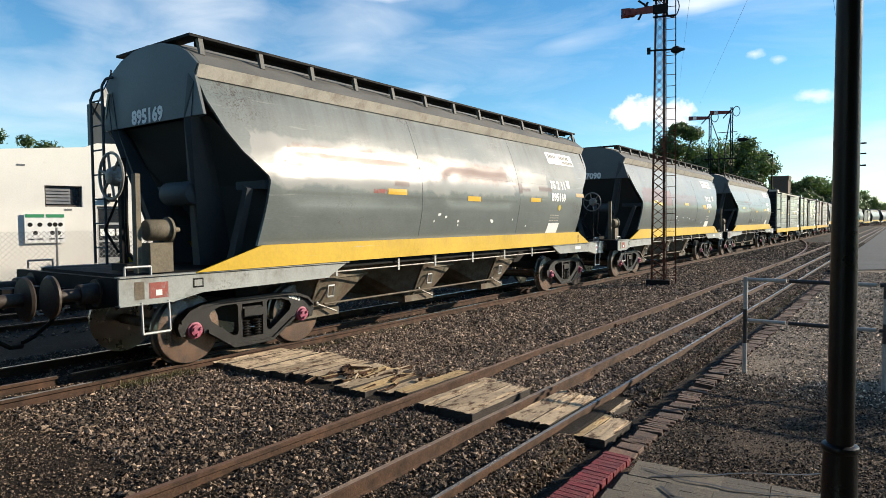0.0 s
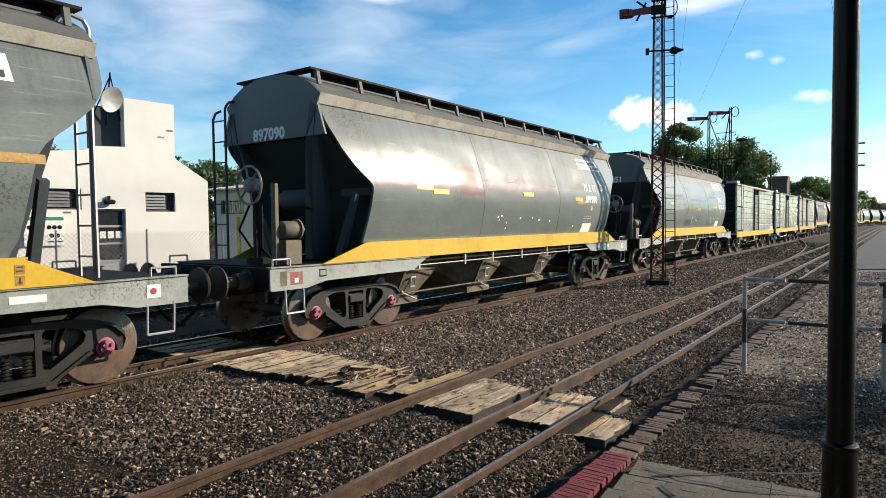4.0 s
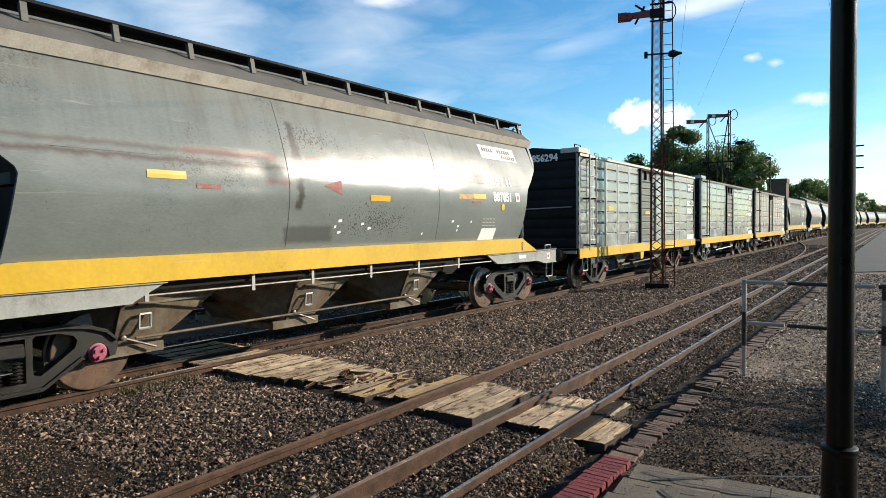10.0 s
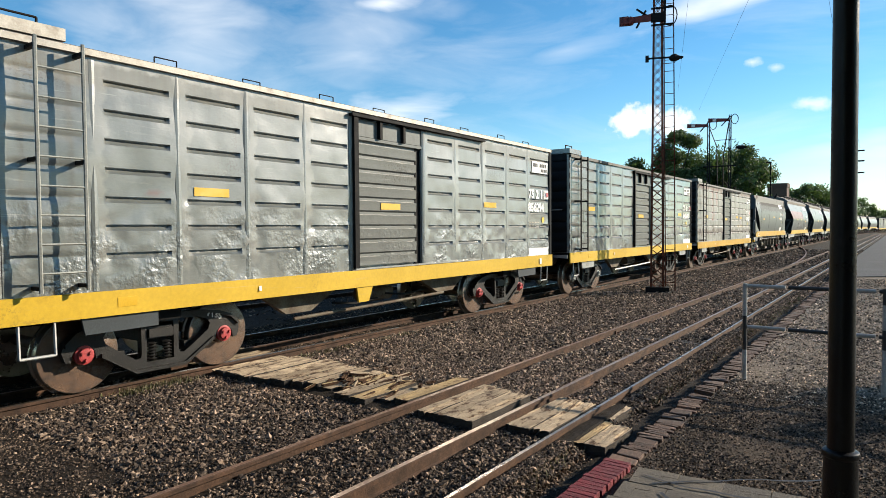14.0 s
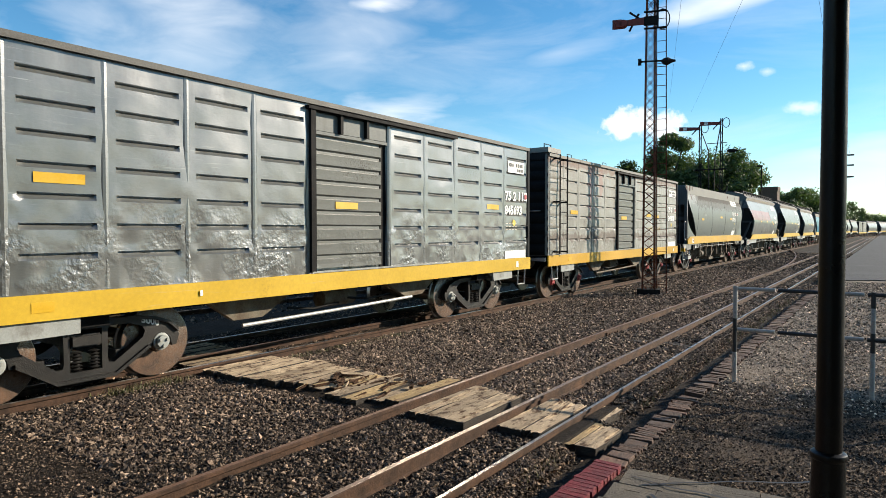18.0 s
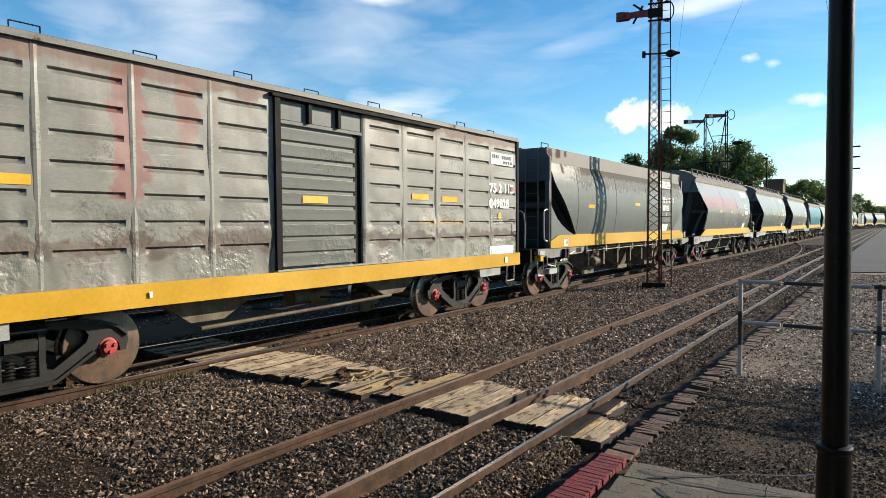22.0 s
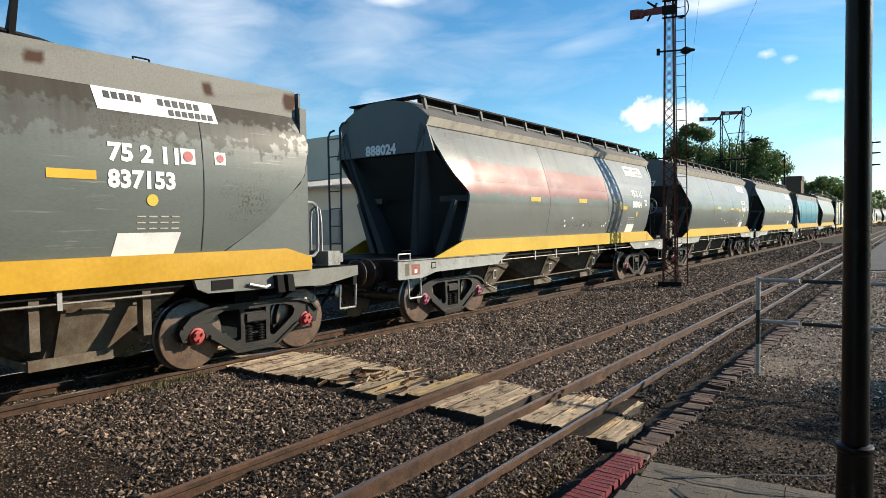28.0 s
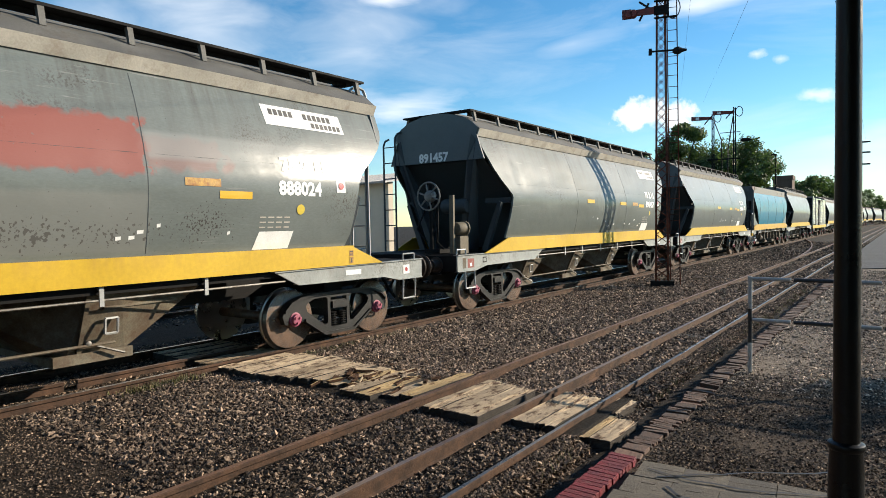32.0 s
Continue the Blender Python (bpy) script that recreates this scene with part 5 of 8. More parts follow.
def boxcar_side_mesh(seed):
    """Side sheets with pressed grooves between the ribs; small dents, more of them low down."""
    ys, inside = [], []
    for a, b in zip(BOX_RIBS, BOX_RIBS[1:]):
        door = a == -1.06
        lo, hi = a + 0.12, b - 0.1
        row = [(a, 0), (a + 0.07, 0), (lo, 0), (lo + 0.03, 1)] + [(lo + 0.03 + (hi - lo - 0.06) * k / 12, 1) for k in range(1, 12)] + [(hi - 0.03, 1), (hi, 0), (b - 0.07, 0)]
        for y, q in row:
            ys.append(y), inside.append((-1 if -1.03 < y < 0.84 else 0) if door else (0.12 * q if a < -6 else q))
    ys.append(6.1), inside.append(0)
    zs, deep = [1.2, 1.28], [0, 0]
    for zc in GROOVES[::-1]:
        zs += [zc - 0.13, zc - 0.085, zc - 0.05, zc - 0.012, zc + 0.01, zc + 0.024, zc + 0.085, zc + 0.13]
        deep += [0, 0, 0, 0.85, 1, 0, 0, 0]
    zs += [3.84]
    deep += [0]

    def build(bm):
        for s in (-1, 1):
            g = []
            for y, q in zip(ys, inside):
                col = []
                for z, d in zip(zs, deep):
                    x = box_x(y, z, seed)
                    if q < 0:
                        x -= 0.1
                    col.append(bm.verts.new((s * (x - 0.048 * max(q, 0) * d), y, z)))
                g.append(col)
            fs = []
            for i in range(len(ys) - 1):
                for j in range(len(zs) - 1):
                    fs.append(bm.faces.new((g[i][j], g[i + 1][j], g[i + 1][j + 1], g[i][j + 1])))
            for fa in fs:
                fa.smooth = True
            bmesh.ops.recalc_face_normals(bm, faces=fs)
            if s * sum(fa.normal.x for fa in fs) < 0:
                bmesh.ops.reverse_faces(bm, faces=fs)
        box(bm, -1.27, 1.27, -6.06, 6.06, 1.2, 3.84)
    return build, BOX_RIBS


def side_rib_mesh(bm):
    prism(bm, [(1.4, -0.06), (1.415, -0.03), (1.421, 0.0), (1.415, 0.03), (1.4, 0.06)], 1.22, 3.8, "z")


def boxcar(y, number, paint, seed=1, cap=None, label="", detail=2, labels=((-3.91, 2.37), (-0.34, 2.28), (2.95, 2.39)), tab=False, edge=None, spot=(4.94, 2.28, 4.95, 2.6), dot=(5.4, 2.06), logo=((5.1, 3.22), (5.9, 3.22), (5.9, 3.48), (5.1, 3.48)), band=(4.94, 5.96), bogies=("", ""), sill=None, grabs=9):
    w = thing("box_wagon", pose(TRACK_X, y, 0), label or "grey ribbed steel box wagon with a sliding door and yellow sill", "freight wagon", "train wagons")
    build, ribs = boxcar_side_mesh(seed)
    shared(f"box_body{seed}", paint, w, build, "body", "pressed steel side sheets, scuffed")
    for s in (0, 180):
        r = pose(0, 0, 0, 0, 0, s)
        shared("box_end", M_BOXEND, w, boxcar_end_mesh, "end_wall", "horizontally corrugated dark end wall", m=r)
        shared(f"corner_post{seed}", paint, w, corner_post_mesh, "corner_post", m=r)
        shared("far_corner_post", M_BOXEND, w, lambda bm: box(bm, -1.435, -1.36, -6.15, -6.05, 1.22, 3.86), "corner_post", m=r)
        shared("coupler", M_STEEL, w, coupler_mesh, m=r @ pose(0, -1.13, 0))
        for e in (-1, 1):
            shared("buffer", M_BUFFER, w, buffer_mesh, label="grimy sprung buffer", m=r @ pose(e * 0.9, -1.13, -0.02))
        for e in (-1, 1):
            shared("stirrup", M_GALV, w, stirrup_mesh, m=r @ pose(e * 1.43, -5.75, 0))
    shared("box_roof", M_ROOF, w, lambda bm: prism(bm, [(1.45, 3.84), (1.45, 3.88), (0.95, 4.01), (0, 4.13), (-0.95, 4.01), (-1.45, 3.88), (-1.45, 3.84)], -6.1, 6.1, "y"), "roof")

    for i in range(grabs):
        shared("roof_grab", M_STEEL, w, lambda bm: pipe(bm, [(1.0, 0, 3.98), (1.0, 0, 4.05), (1.0, 0.3, 4.05), (1.0, 0.3, 3.98)], 0.009), label="bent roof grab iron", m=pose(0.1 * (i % 2), -5.6 + i * 1.38, 0))
    shared("corner_grab", M_STEEL, w, lambda bm: pipe(bm, [(1.25, -6.0, 3.95), (1.25, -6.0, 4.14), (1.25, -5.6, 4.14), (1.25, -5.6, 3.95)], 0.014))
    shared("box_edge", edge or paint, w, lambda bm: box(bm, 1.44, 1.465, -6.1, 6.1, 3.8, 3.87), "roof_edge")
    shared(f"corner_platform{seed}", M_RIDGE if tab else paint, w, lambda bm: box(bm, 0.9, 1.45, -6.17, -5.4, 3.9, 4.03), "corner_platform")
    shared("end_rod", M_GALV, w, lambda bm: tube(bm, (-1.3, -6.22, 2.33), (1.25, -6.22, 2.38), 0.016, 6))

    for s in (0, 180):
        shared("box_sill", sill or M_YEL, w, lambda bm: prism(bm, [(-6.15, 0.93), (6.15, 0.93), (6.15, 1.21), (-6.15, 1.21)], 1.42, 1.46), "yellow_sill", m=pose(0, 0, 0, 0, 0, s))
    if tab:
        shared("sill_bracket", M_YEL, w, lambda bm: prism(bm, [(-1.0, 0.925), (-0.96, 0.68), (-0.72, 0.68), (-0.62, 0.925)], 1.4, 1.44))

    def under(bm):
        box(bm, -0.25, 0.25, -6.2, 6.2, 0.75, 1.15)
        box(bm, -1.4, 1.4, -6.1, 6.1, 1.1, 1.2)
        for a in (-4.2, 4.2):
            box(bm, -1.25, 1.25, a - 0.18, a + 0.18, 0.78, 1.1)
    shared("box_under", M_STEEL, w, under, "underframe")

    def trough(bm):
        for s in (-1, 1):
            prism(bm, [(-2.7, 0.93), (2.7, 0.93), (2.2, 0.62), (0.9, 0.93), (-0.9, 0.93), (-2.2, 0.62)][:3] + [(1.7, 0.6), (1.1, 0.9)], min(s * 1.0, s * 1.1), max(s * 1.0, s * 1.1))
            prism(bm, [(-2.7, 0.93), (-1.1, 0.93), (-1.7, 0.6), (-2.2, 0.6)], min(s * 1.0, s * 1.1), max(s * 1.0, s * 1.1))
        lathe(bm, [(-0.4, 0.05), (-0.38, 0.15), (0.38, 0.15), (0.4, 0.05)], "y", 14, (0.8, 0.1, 0.72))
    shared("box_gear", M_CHUTE, w, trough, "brake_gear")
    shared("brake_rod_low", M_GALV if seed == 22 else M_CHUTE, w, lambda bm: pipe(bm, [(1.15, -2.1, 0.52), (1.15, 0.2, 0.56), (1.15, 1.8, 0.6)], 0.028, 8), "brake_rod")
    for a in (-4.86, 4.86):
        shared("bogie_guard" if seed != 21 else "dark_guard", M_SILL if seed != 21 else M_DARK, w, lambda bm: prism(bm, [(-0.44, 0.93), (0.44, 0.93), (0.44, 0.75), (-0.4, 0.74)], 1.38, 1.42), "bogie_guard", m=pose(0, a, 0), label="dented plate under the sill")
    for a in (-0.2, 0.25):
        shared("pull_rod", M_STEEL, w, lambda bm: pipe(bm, [(0.95, -0.5, 0.68), (1.0, 0.0, 0.62), (0.98, 0.6, 0.66)], 0.02, 6), m=pose(0, a * 3, a * 0.1))
    for s in (0, 180):
        side = pose(0, 0, 0, 0, 0, s)
        if s and detail < 2:
            continue
        rib_list = ribs if s == 0 else [-a for a in ribs]
        for a in rib_list[1:-1]:
            shared("side_rib", paint, w, side_rib_mesh, m=side @ pose(0, a if s == 0 else -a, 0))
    # door in its recess, hood above

    def door(bm):
        prof = [(1.385, 1.28)]
        for i in range(9):
            z = 1.28 + 2.12 * (i + 0.5) / 9
            prof += [(1.383, z - 0.05), (1.388, z + 0.02), (1.34, z + 0.034), (1.338, z + 0.075), (1.38, z + 0.1)]
        prof.append((1.385, 3.4))
        prism(bm, prof + [(1.335, 3.4), (1.335, 1.28)], -0.93, 0.65, "y")
    shared("sliding_door", PBD, w, door, label="corrugated sliding door, recessed in its frame")
    shared("door_lintel", PBD, w, lambda bm: box(bm, 1.33, 1.4, -0.95, 0.8, 3.37, 3.42))
    # dark sheet in the gap beside the door, standing in for the gap's shade
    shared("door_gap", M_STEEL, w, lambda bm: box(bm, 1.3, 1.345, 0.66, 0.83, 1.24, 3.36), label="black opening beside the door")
    shared("door_hood_back", PBD, w, lambda bm: box(bm, 1.3, 1.385, -0.95, 0.82, 3.43, 3.7))
    shared("door_jamb", M_STEEL, w, lambda bm: box(bm, 1.36, 1.475, -1.06, -0.96, 1.24, 3.72))
    for a in (-0.38, 0.24):
        shared("hood_post", M_STEEL, w, lambda bm: box(bm, 1.36, 1.46, -0.03, 0.03, 3.42, 3.72), m=pose(0, a, 0))
    shared("door_track", M_STEEL, w, lambda bm: box(bm, 1.4, 1.5, -1.12, 2.9, 3.72, 3.77))
    shared("door_rail", M_LADDER, w, lambda bm: box(bm, 1.43, 1.475, -1.05, 2.7, 1.218, 1.245))
    # ladders at the leading corner
    shared("box_ladder", M_LADDER if seed == 21 else M_STEEL, w, ladder_mesh(1.25, 3.86, 0.3, 0.46), "ladder", m=pose(1.6, -5.53, 0, 0, 0, 90))
    for e in (-0.23, 0.23):
        for z in (1.3, 2.62, 3.76):
            shared("ladder_bracket", M_STEEL, w, lambda bm: box(bm, 1.41, 1.6, -0.025, 0.025, -0.02, 0.02), m=pose(0, -5.53 + e, z))
    shared("coupling_lever", M_GALV, w, lambda bm: prism(bm, [(0.8, 1.1), (0.95, 1.14), (1.4, 1.16), (1.4, 1.06), (1.1, 1.07)], -6.24, -6.2, "y"), label="pale uncoupling lever plate")
    shared("box_ladder", M_LADDER if seed == 21 else M_STEEL, w, ladder_mesh(1.25, 3.86, 0.3, 0.45), "ladder", m=pose(-1.49, 5.45, 0, 0, 0, 90))
    brake_wheel(w, M_STEEL, pose(-1.05, -6.3, 2.75))
    for a, stamp in zip((-4.2, 4.2), bogies):
        bogie(w, a, cap or M_CAPR, stamp)
    if detail > 1:
        def surf(a, z):
            return box_x(a, z, seed) + 0.006
        lettering(number, 0.2, lambda u, v: ((-0.02 if seed == 21 else -0.36) + u, -6.148, 3.71 + v), "number", M_WHITE, w, label="white stencilled wagon number")
        quad = side_marks(w, number, surf, spot, 0.205, logo, data=spot[0] + 0.04)
        quad("white_band", M_WHITE, [(band[0], 1.215), (band[1], 1.215), (band[1], 1.4), (band[0], 1.4)], 0.006)
        for ly, lz in labels:
            if -1 < ly < 0.5:
                shared("door_label", M_LABEL, w, lambda bm: box(bm, 1.39, 1.394, -0.26, 0.26, -0.055, 0.055), "yellow_label", "yellow reflective label", m=pose(0, ly + 0.26, lz))
                continue
            quad("yellow_label", M_LABEL, [(ly, lz - 0.05), (ly + 0.52, lz - 0.05), (ly + 0.52, lz + 0.06), (ly, lz + 0.06)], 0.004, label="yellow reflective label")
        shared("side_grab", M_STEEL, w, lambda bm: pipe(bm, [(1.42, 5.72, 1.98), (1.5, 5.72, 1.98), (1.5, 5.92, 1.98), (1.5, 5.94, 1.7), (1.42, 5.94, 1.7)], 0.012, 6), label="bent side grab iron")
        shared("sill_plate", M_LABEL, w, lambda bm: box(bm, 1.46, 1.465, -4.92, -4.7, 1.02, 1.13), label="small data plate on the sill")
        quad("load_star", M_WHITE, [(5.42, 1.0), (5.52, 1.0), (5.52, 1.14), (5.42, 1.14)], 0.06)
        quad("load_star", M_WHITE, [(-2.98, 1.04), (-2.94, 1.04), (-2.94, 1.11), (-2.98, 1.11)], 0.06)
        blot(w, surf, dot[0], dot[1], 0.075, M_YDOT, "yellow_dot")
        quad("class_mark", M_WHITE, [(spot[2] + 0.9, spot[3]), (spot[2] + 1.06, spot[3]), (spot[2] + 1.06, spot[3] + 0.2), (spot[2] + 0.9, spot[3] + 0.2)], 0.003)
        blot(w, surf, spot[2] + 0.98, spot[3] + 0.1, 0.065, M_RED, "red_dot", 0.016)
    return w


# the train, from its leading wagon back
P1 = patch(wagon_paint("grey paint with rubbed stripe", rough=0.33), (0.36, 0.352, 0.325), -5.5, 1.56, 2.42, 3.14, 0.3, 0.8, 3.2)
P1 = patch(P1, (0.4, 0.375, 0.325), 1.8, 3.3, 2.46, 3.02, 0.14, 0.85, 5.0)
P1 = patch(P1, (0.27, 0.13, 0.085), -4.9, 1.32, 2.74, 3.04, 0.22, 0.75, 5.0)
P1 = patch(P1, (0.3, 0.17, 0.12), -3.6, 0.9, 2.66, 2.9, 0.3, 0.4, 7.0)
for y0, y1, z0, z1 in ((1.58, 1.76, 2.65, 2.78), (1.8, 1.97, 2.52, 2.75), (1.9, 2.34, 2.58, 2.65), (2.8, 3.5, 2.6, 2.71), (-2.6, -2.2, 2.5, 2.6)):
    P1 = patch(P1, (0.14, 0.07, 0.05), y0, y1, z0, z1, 0.04, 0.92, 7.0)
for z0, strength in ((2.79, 0.8), (2.31, 0.5)):
    P1 = patch(P1, (0.06, 0.05, 0.045), -5.0, 1.7, z0, z0 + 0.012, 0.02, strength, 2.0)
P2 = patch(wagon_paint("grey paint with faded red band", rough=0.34), (0.26, 0.075, 0.055), -5.2, -3.2, 2.5, 3.02, 0.22, 0.6, 4.5)
P2 = patch(P2, (0.28, 0.075, 0.055), -2.75, -1.83, 2.42, 3.0, 0.1, 0.75, 4.0)
P2 = patch(P2, (0.27, 0.085, 0.065), -3.3, -2.7, 2.55, 3.0, 0.2, 0.5, 6.0)
P2 = patch(P2, (0.27, 0.1, 0.08), -1.8, 1.7, 2.48, 2.9, 0.4, 0.4, 4.0)
P8 = patch(wagon_paint("grey paint with a red repaint", rough=0.33), (0.36, 0.108, 0.08), -5.8, 1.84, 2.52, 3.17, 0.26, 0.9, 6.0)
P8 = patch(P8, (0.33, 0.13, 0.105), 1.8, 2.9, 2.6, 3.0, 0.3, 0.5)
P3 = wagon_paint("worn grey wagon paint", tuple(c * f for c, f in zip(GREY, (1.16, 1.17, 1.17))), rough=0.3, amount=0.1)
P3 = patch(P3, (0.3, 0.06, 0.045), -3.4, -2.0, 2.84, 2.92, 0.1, 0.6, 6.0)
P3 = patch(P3, (0.3, 0.06, 0.045), -2.2, -1.8, 2.5, 2.56, 0.1, 0.6, 5.0)
P3 = patch(P3, (0.1, 0.06, 0.05), -1.2, 1.6, 2.68, 2.76, 0.1, 0.6, 4.0)
P3 = patch(P3, (0.3, 0.06, 0.045), -1.42, -1.15, 2.8, 2.95, 0.12, 0.6, 5.0)
P3 = patch(P3, (0.05, 0.038, 0.032), -1.68, -1.56, 2.15, 3.45, 0.08, 0.85, 5.0)
P3 = patch(P3, (0.085, 0.09, 0.086), -1.9, -0.95, 1.66, 1.9, 0.06, 0.7, 6.0)
P3 = specks(specks(P3, 0.1, 1.98, 1.7, 0.52, size=38.0), -1.3, 3.25, 1.4, 0.4, size=30.0, amount=0.8)
P8 = patch(P8, (0.25, 0.255, 0.235), -6.2, 1.84, 1.62, 2.3, 0.06, 0.7, 4.0)
P8 = patch(P8, (0.32, 0.335, 0.32), 1.86, 5.2, 2.72, 3.05, 0.04, 0.6, 3.0)
P8 = specks(P8, -2.0, 2.85, 3.8, 0.32, (0.13, 0.13, 0.12), 15.0, 0.55)
P8 = specks(P8, 0.4, 1.85, 3.4, 0.3, size=24.0, amount=0.6)
P8 = specks(P8, 2.6, 1.95, 0.7, 0.4, size=36.0, amount=0.8)
P4 = wagon_paint("worn grey wagon paint with specks", rough=0.33, amount=0.16)
P3 = patch(P3, (0.27, 0.25, 0.21), -6.0, 5.6, 3.45, 3.9, 0.6, 0.3, 2.0, True)
P3 = patch(P3, (0.1, 0.055, 0.045), -6.0, -1.9, 2.7, 2.76, 0.1, 0.75, 7.0)
P3 = patch(P3, (0.12, 0.07, 0.055), -6.0, -2.6, 2.84, 2.88, 0.08, 0.7, 7.0)
P3 = patch(P3, (0.09, 0.05, 0.042), 2.2, 3.6, 2.9, 2.97, 0.12, 0.75, 5.0)
P9 = wagon_paint("plain grey wagon paint", (0.17, 0.192, 0.176), 0.36, 0.14)
PB = wagon_paint("grey box wagon paint", (0.158, 0.174, 0.163), 0.34, 0.14, (0.14, 0.118, 0.09), coat=0.9, coat_rough=0.22, spec=0.5)
PBD = wagon_paint("dull grey door paint", (0.2, 0.207, 0.19), 0.45, 0.2, coat=0.4, coat_rough=0.25)
PB2 = wagon_paint("fresh grey box wagon paint", (0.133, 0.14, 0.133), 0.3, 0.06, coat=1.0, coat_rough=0.2, spec=0.5)
PB3 = weather(wagon_paint("rust-stained box wagon paint", (0.23, 0.228, 0.195), 0.46, 0.28, (0.17, 0.13, 0.095), 0.25, coat=0.5, coat_rough=0.32, spec=0.5), 0.75, 0.5, 0.5, 3.8, (0.17, 0.1, 0.062), 1.7)
PB3 = patch(PB3, (0.28, 0.07, 0.05), -3.35, -2.95, 2.2, 3.75, 0.16, 0.7, 4.0)
PB3 = patch(PB3, (0.3, 0.1, 0.07), -2.5, -2.25, 2.9, 3.75, 0.16, 0.6, 4.0)
PB3 = patch(PB3, (0.12, 0.075, 0.055), -6.1, 6.1, 1.55, 1.75, 0.6, 0.6, 2.4, True)
PB3 = patch(PB3, (0.24, 0.12, 0.085), -6.1, 6.1, 3.62, 3.9, 0.35, 0.55, 3.0, True)
PB3 = patch(PB3, (0.55, 0.37, 0.06), 2.3, 3.9, 1.85, 1.98, 0.2, 0.45, 5.0)
PB3 = specks(specks(PB3, -3.2, 1.7, 1.4, 0.4, (0.09, 0.05, 0.035), 20.0), 3.2, 2.1, 2.4, 0.5, (0.1, 0.06, 0.045), 24.0, 0.8)
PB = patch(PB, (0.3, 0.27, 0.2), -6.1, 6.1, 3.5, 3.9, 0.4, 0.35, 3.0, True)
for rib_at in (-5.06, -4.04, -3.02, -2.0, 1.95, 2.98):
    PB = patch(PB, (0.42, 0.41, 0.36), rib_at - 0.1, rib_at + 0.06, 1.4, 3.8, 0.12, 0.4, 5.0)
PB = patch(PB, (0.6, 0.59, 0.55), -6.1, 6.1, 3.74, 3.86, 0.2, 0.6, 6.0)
PB = patch(PB, (0.2, 0.06, 0.045), -4.55, -4.35, 2.3, 2.36, 0.1, 0.7, 7.0)
for q in (PB, PB2, PB3, PBD):
    hammered(q, depth=0.5)
for q in (M_HULL, P1, P2, P3, P4, P8, P9):
    hammered(q, 1.6, 3.6, 3.2, 0.1)
P7 = weather(wagon_paint("dusty hopper paint", (0.152, 0.176, 0.163), 0.45, 0.1, (0.12, 0.1, 0.075), coat=0.42, coat_rough=0.36), 1.0, 0.3, 0.2, 3.5, (0.04, 0.034, 0.026), 0.9)
P7 = patch(P7, (0.055, 0.045, 0.036), -4.4, 5.8, 3.26, 3.62, 0.45, 0.7, 11.0, True)
P7 = patch(P7, (0.09, 0.075, 0.06), -4.8, 5.8, 2.95, 3.6, 0.9, 0.5, 8.0, True)
P7 = patch(P7, (0.1, 0.05, 0.033), -5.64, -5.48, 3.22, 3.5, 0.07, 0.9, 7.0, True)
P7 = patch(P7, (0.1, 0.05, 0.033), -5.36, -5.2, 3.42, 3.52, 0.06, 0.8, 7.0, True)
P7 = patch(P7, (0.42, 0.42, 0.39), -3.4, -3.0, 2.56, 2.6, 0.06, 0.7, 6.0)

TRAIN = []
TRAIN.append(hopper(-4.7, "891002", M_HULL, 5, brake=False, detail=1))
TRAIN.append(hopper(11.0, "895169", P1, 11, 0.04, extras=(("red_mark", M_WORNRED, [(-3.12, 2.37), (-2.8, 2.37), (-2.8, 2.44), (-3.12, 2.44)]),), labels=((-2.76, 2.36), (-0.3, 2.3), (2.37, 2.34)), orange=(4.95, 2.52), spot=(3.47, 2.39, 3.47, 2.7), dot=(3.93, 2.22), square=(4.42, 2.74), bogies=("0853", ""), logo_y=3.7, red=False, label="grey grain hopper wagon with a rubbed, rusty upper band"))
TRAIN.append(hopper(26.72, "897090", P2, 12, 0.045, labels=((-4.1, 2.5), (-3.6, 2.43), (-0.11, 2.48), (2.82, 2.44)), orange=(3.0, 2.36), spot=(3.51, 2.41, 3.48, 2.74), dot=(3.91, 2.25), square=(4.67, 2.77), logo_y=3.5, label="grey grain hopper wagon with faded red paint showing through"))
TRAIN.append(hopper(42.41, "887851", P3, 13, 0.035, extras=(("red_mark", M_WORNRED, [(-3.3, 2.4), (-2.95, 2.4), (-2.95, 2.46), (-3.3, 2.46)]), ("red_label", M_WORNRED, [(2.99, 2.34), (3.31, 2.34), (3.31, 2.4), (2.99, 2.4)]), ("red_arrow", M_WORNRED, [(-1.13, 2.52), (-0.76, 2.4), (-0.76, 2.63), (-1.13, 2.53)])), labels=((-3.93, 2.5), (-0.1, 2.32), (3.02, 2.45)), orange=(2.5, 2.43), spot=(3.82, 2.42, 3.84, 2.77), dot=(4.23, 2.29), square=(4.8, 2.42), bogies=("", "0911"), label="shiny grey grain hopper wagon with a dented side"))
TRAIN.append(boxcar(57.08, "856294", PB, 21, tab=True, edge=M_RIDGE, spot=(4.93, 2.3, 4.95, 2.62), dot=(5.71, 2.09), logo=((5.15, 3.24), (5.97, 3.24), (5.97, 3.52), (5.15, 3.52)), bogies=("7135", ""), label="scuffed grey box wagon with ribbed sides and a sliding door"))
TRAIN.append(boxcar(70.48, "845693", PB2, 22, cap=M_SILL, spot=(4.96, 2.25, 4.96, 2.58), dot=(5.39, 2.05), logo=((5.08, 3.22), (5.87, 3.22), (5.87, 3.49), (5.08, 3.49)), bogies=("5000", ""), grabs=1, edge=M_ROOF, labels=((-4.86, 2.43), (-0.47, 2.28), (4.15, 2.39)), label="clean grey box wagon with ribbed sides and a sliding door"))
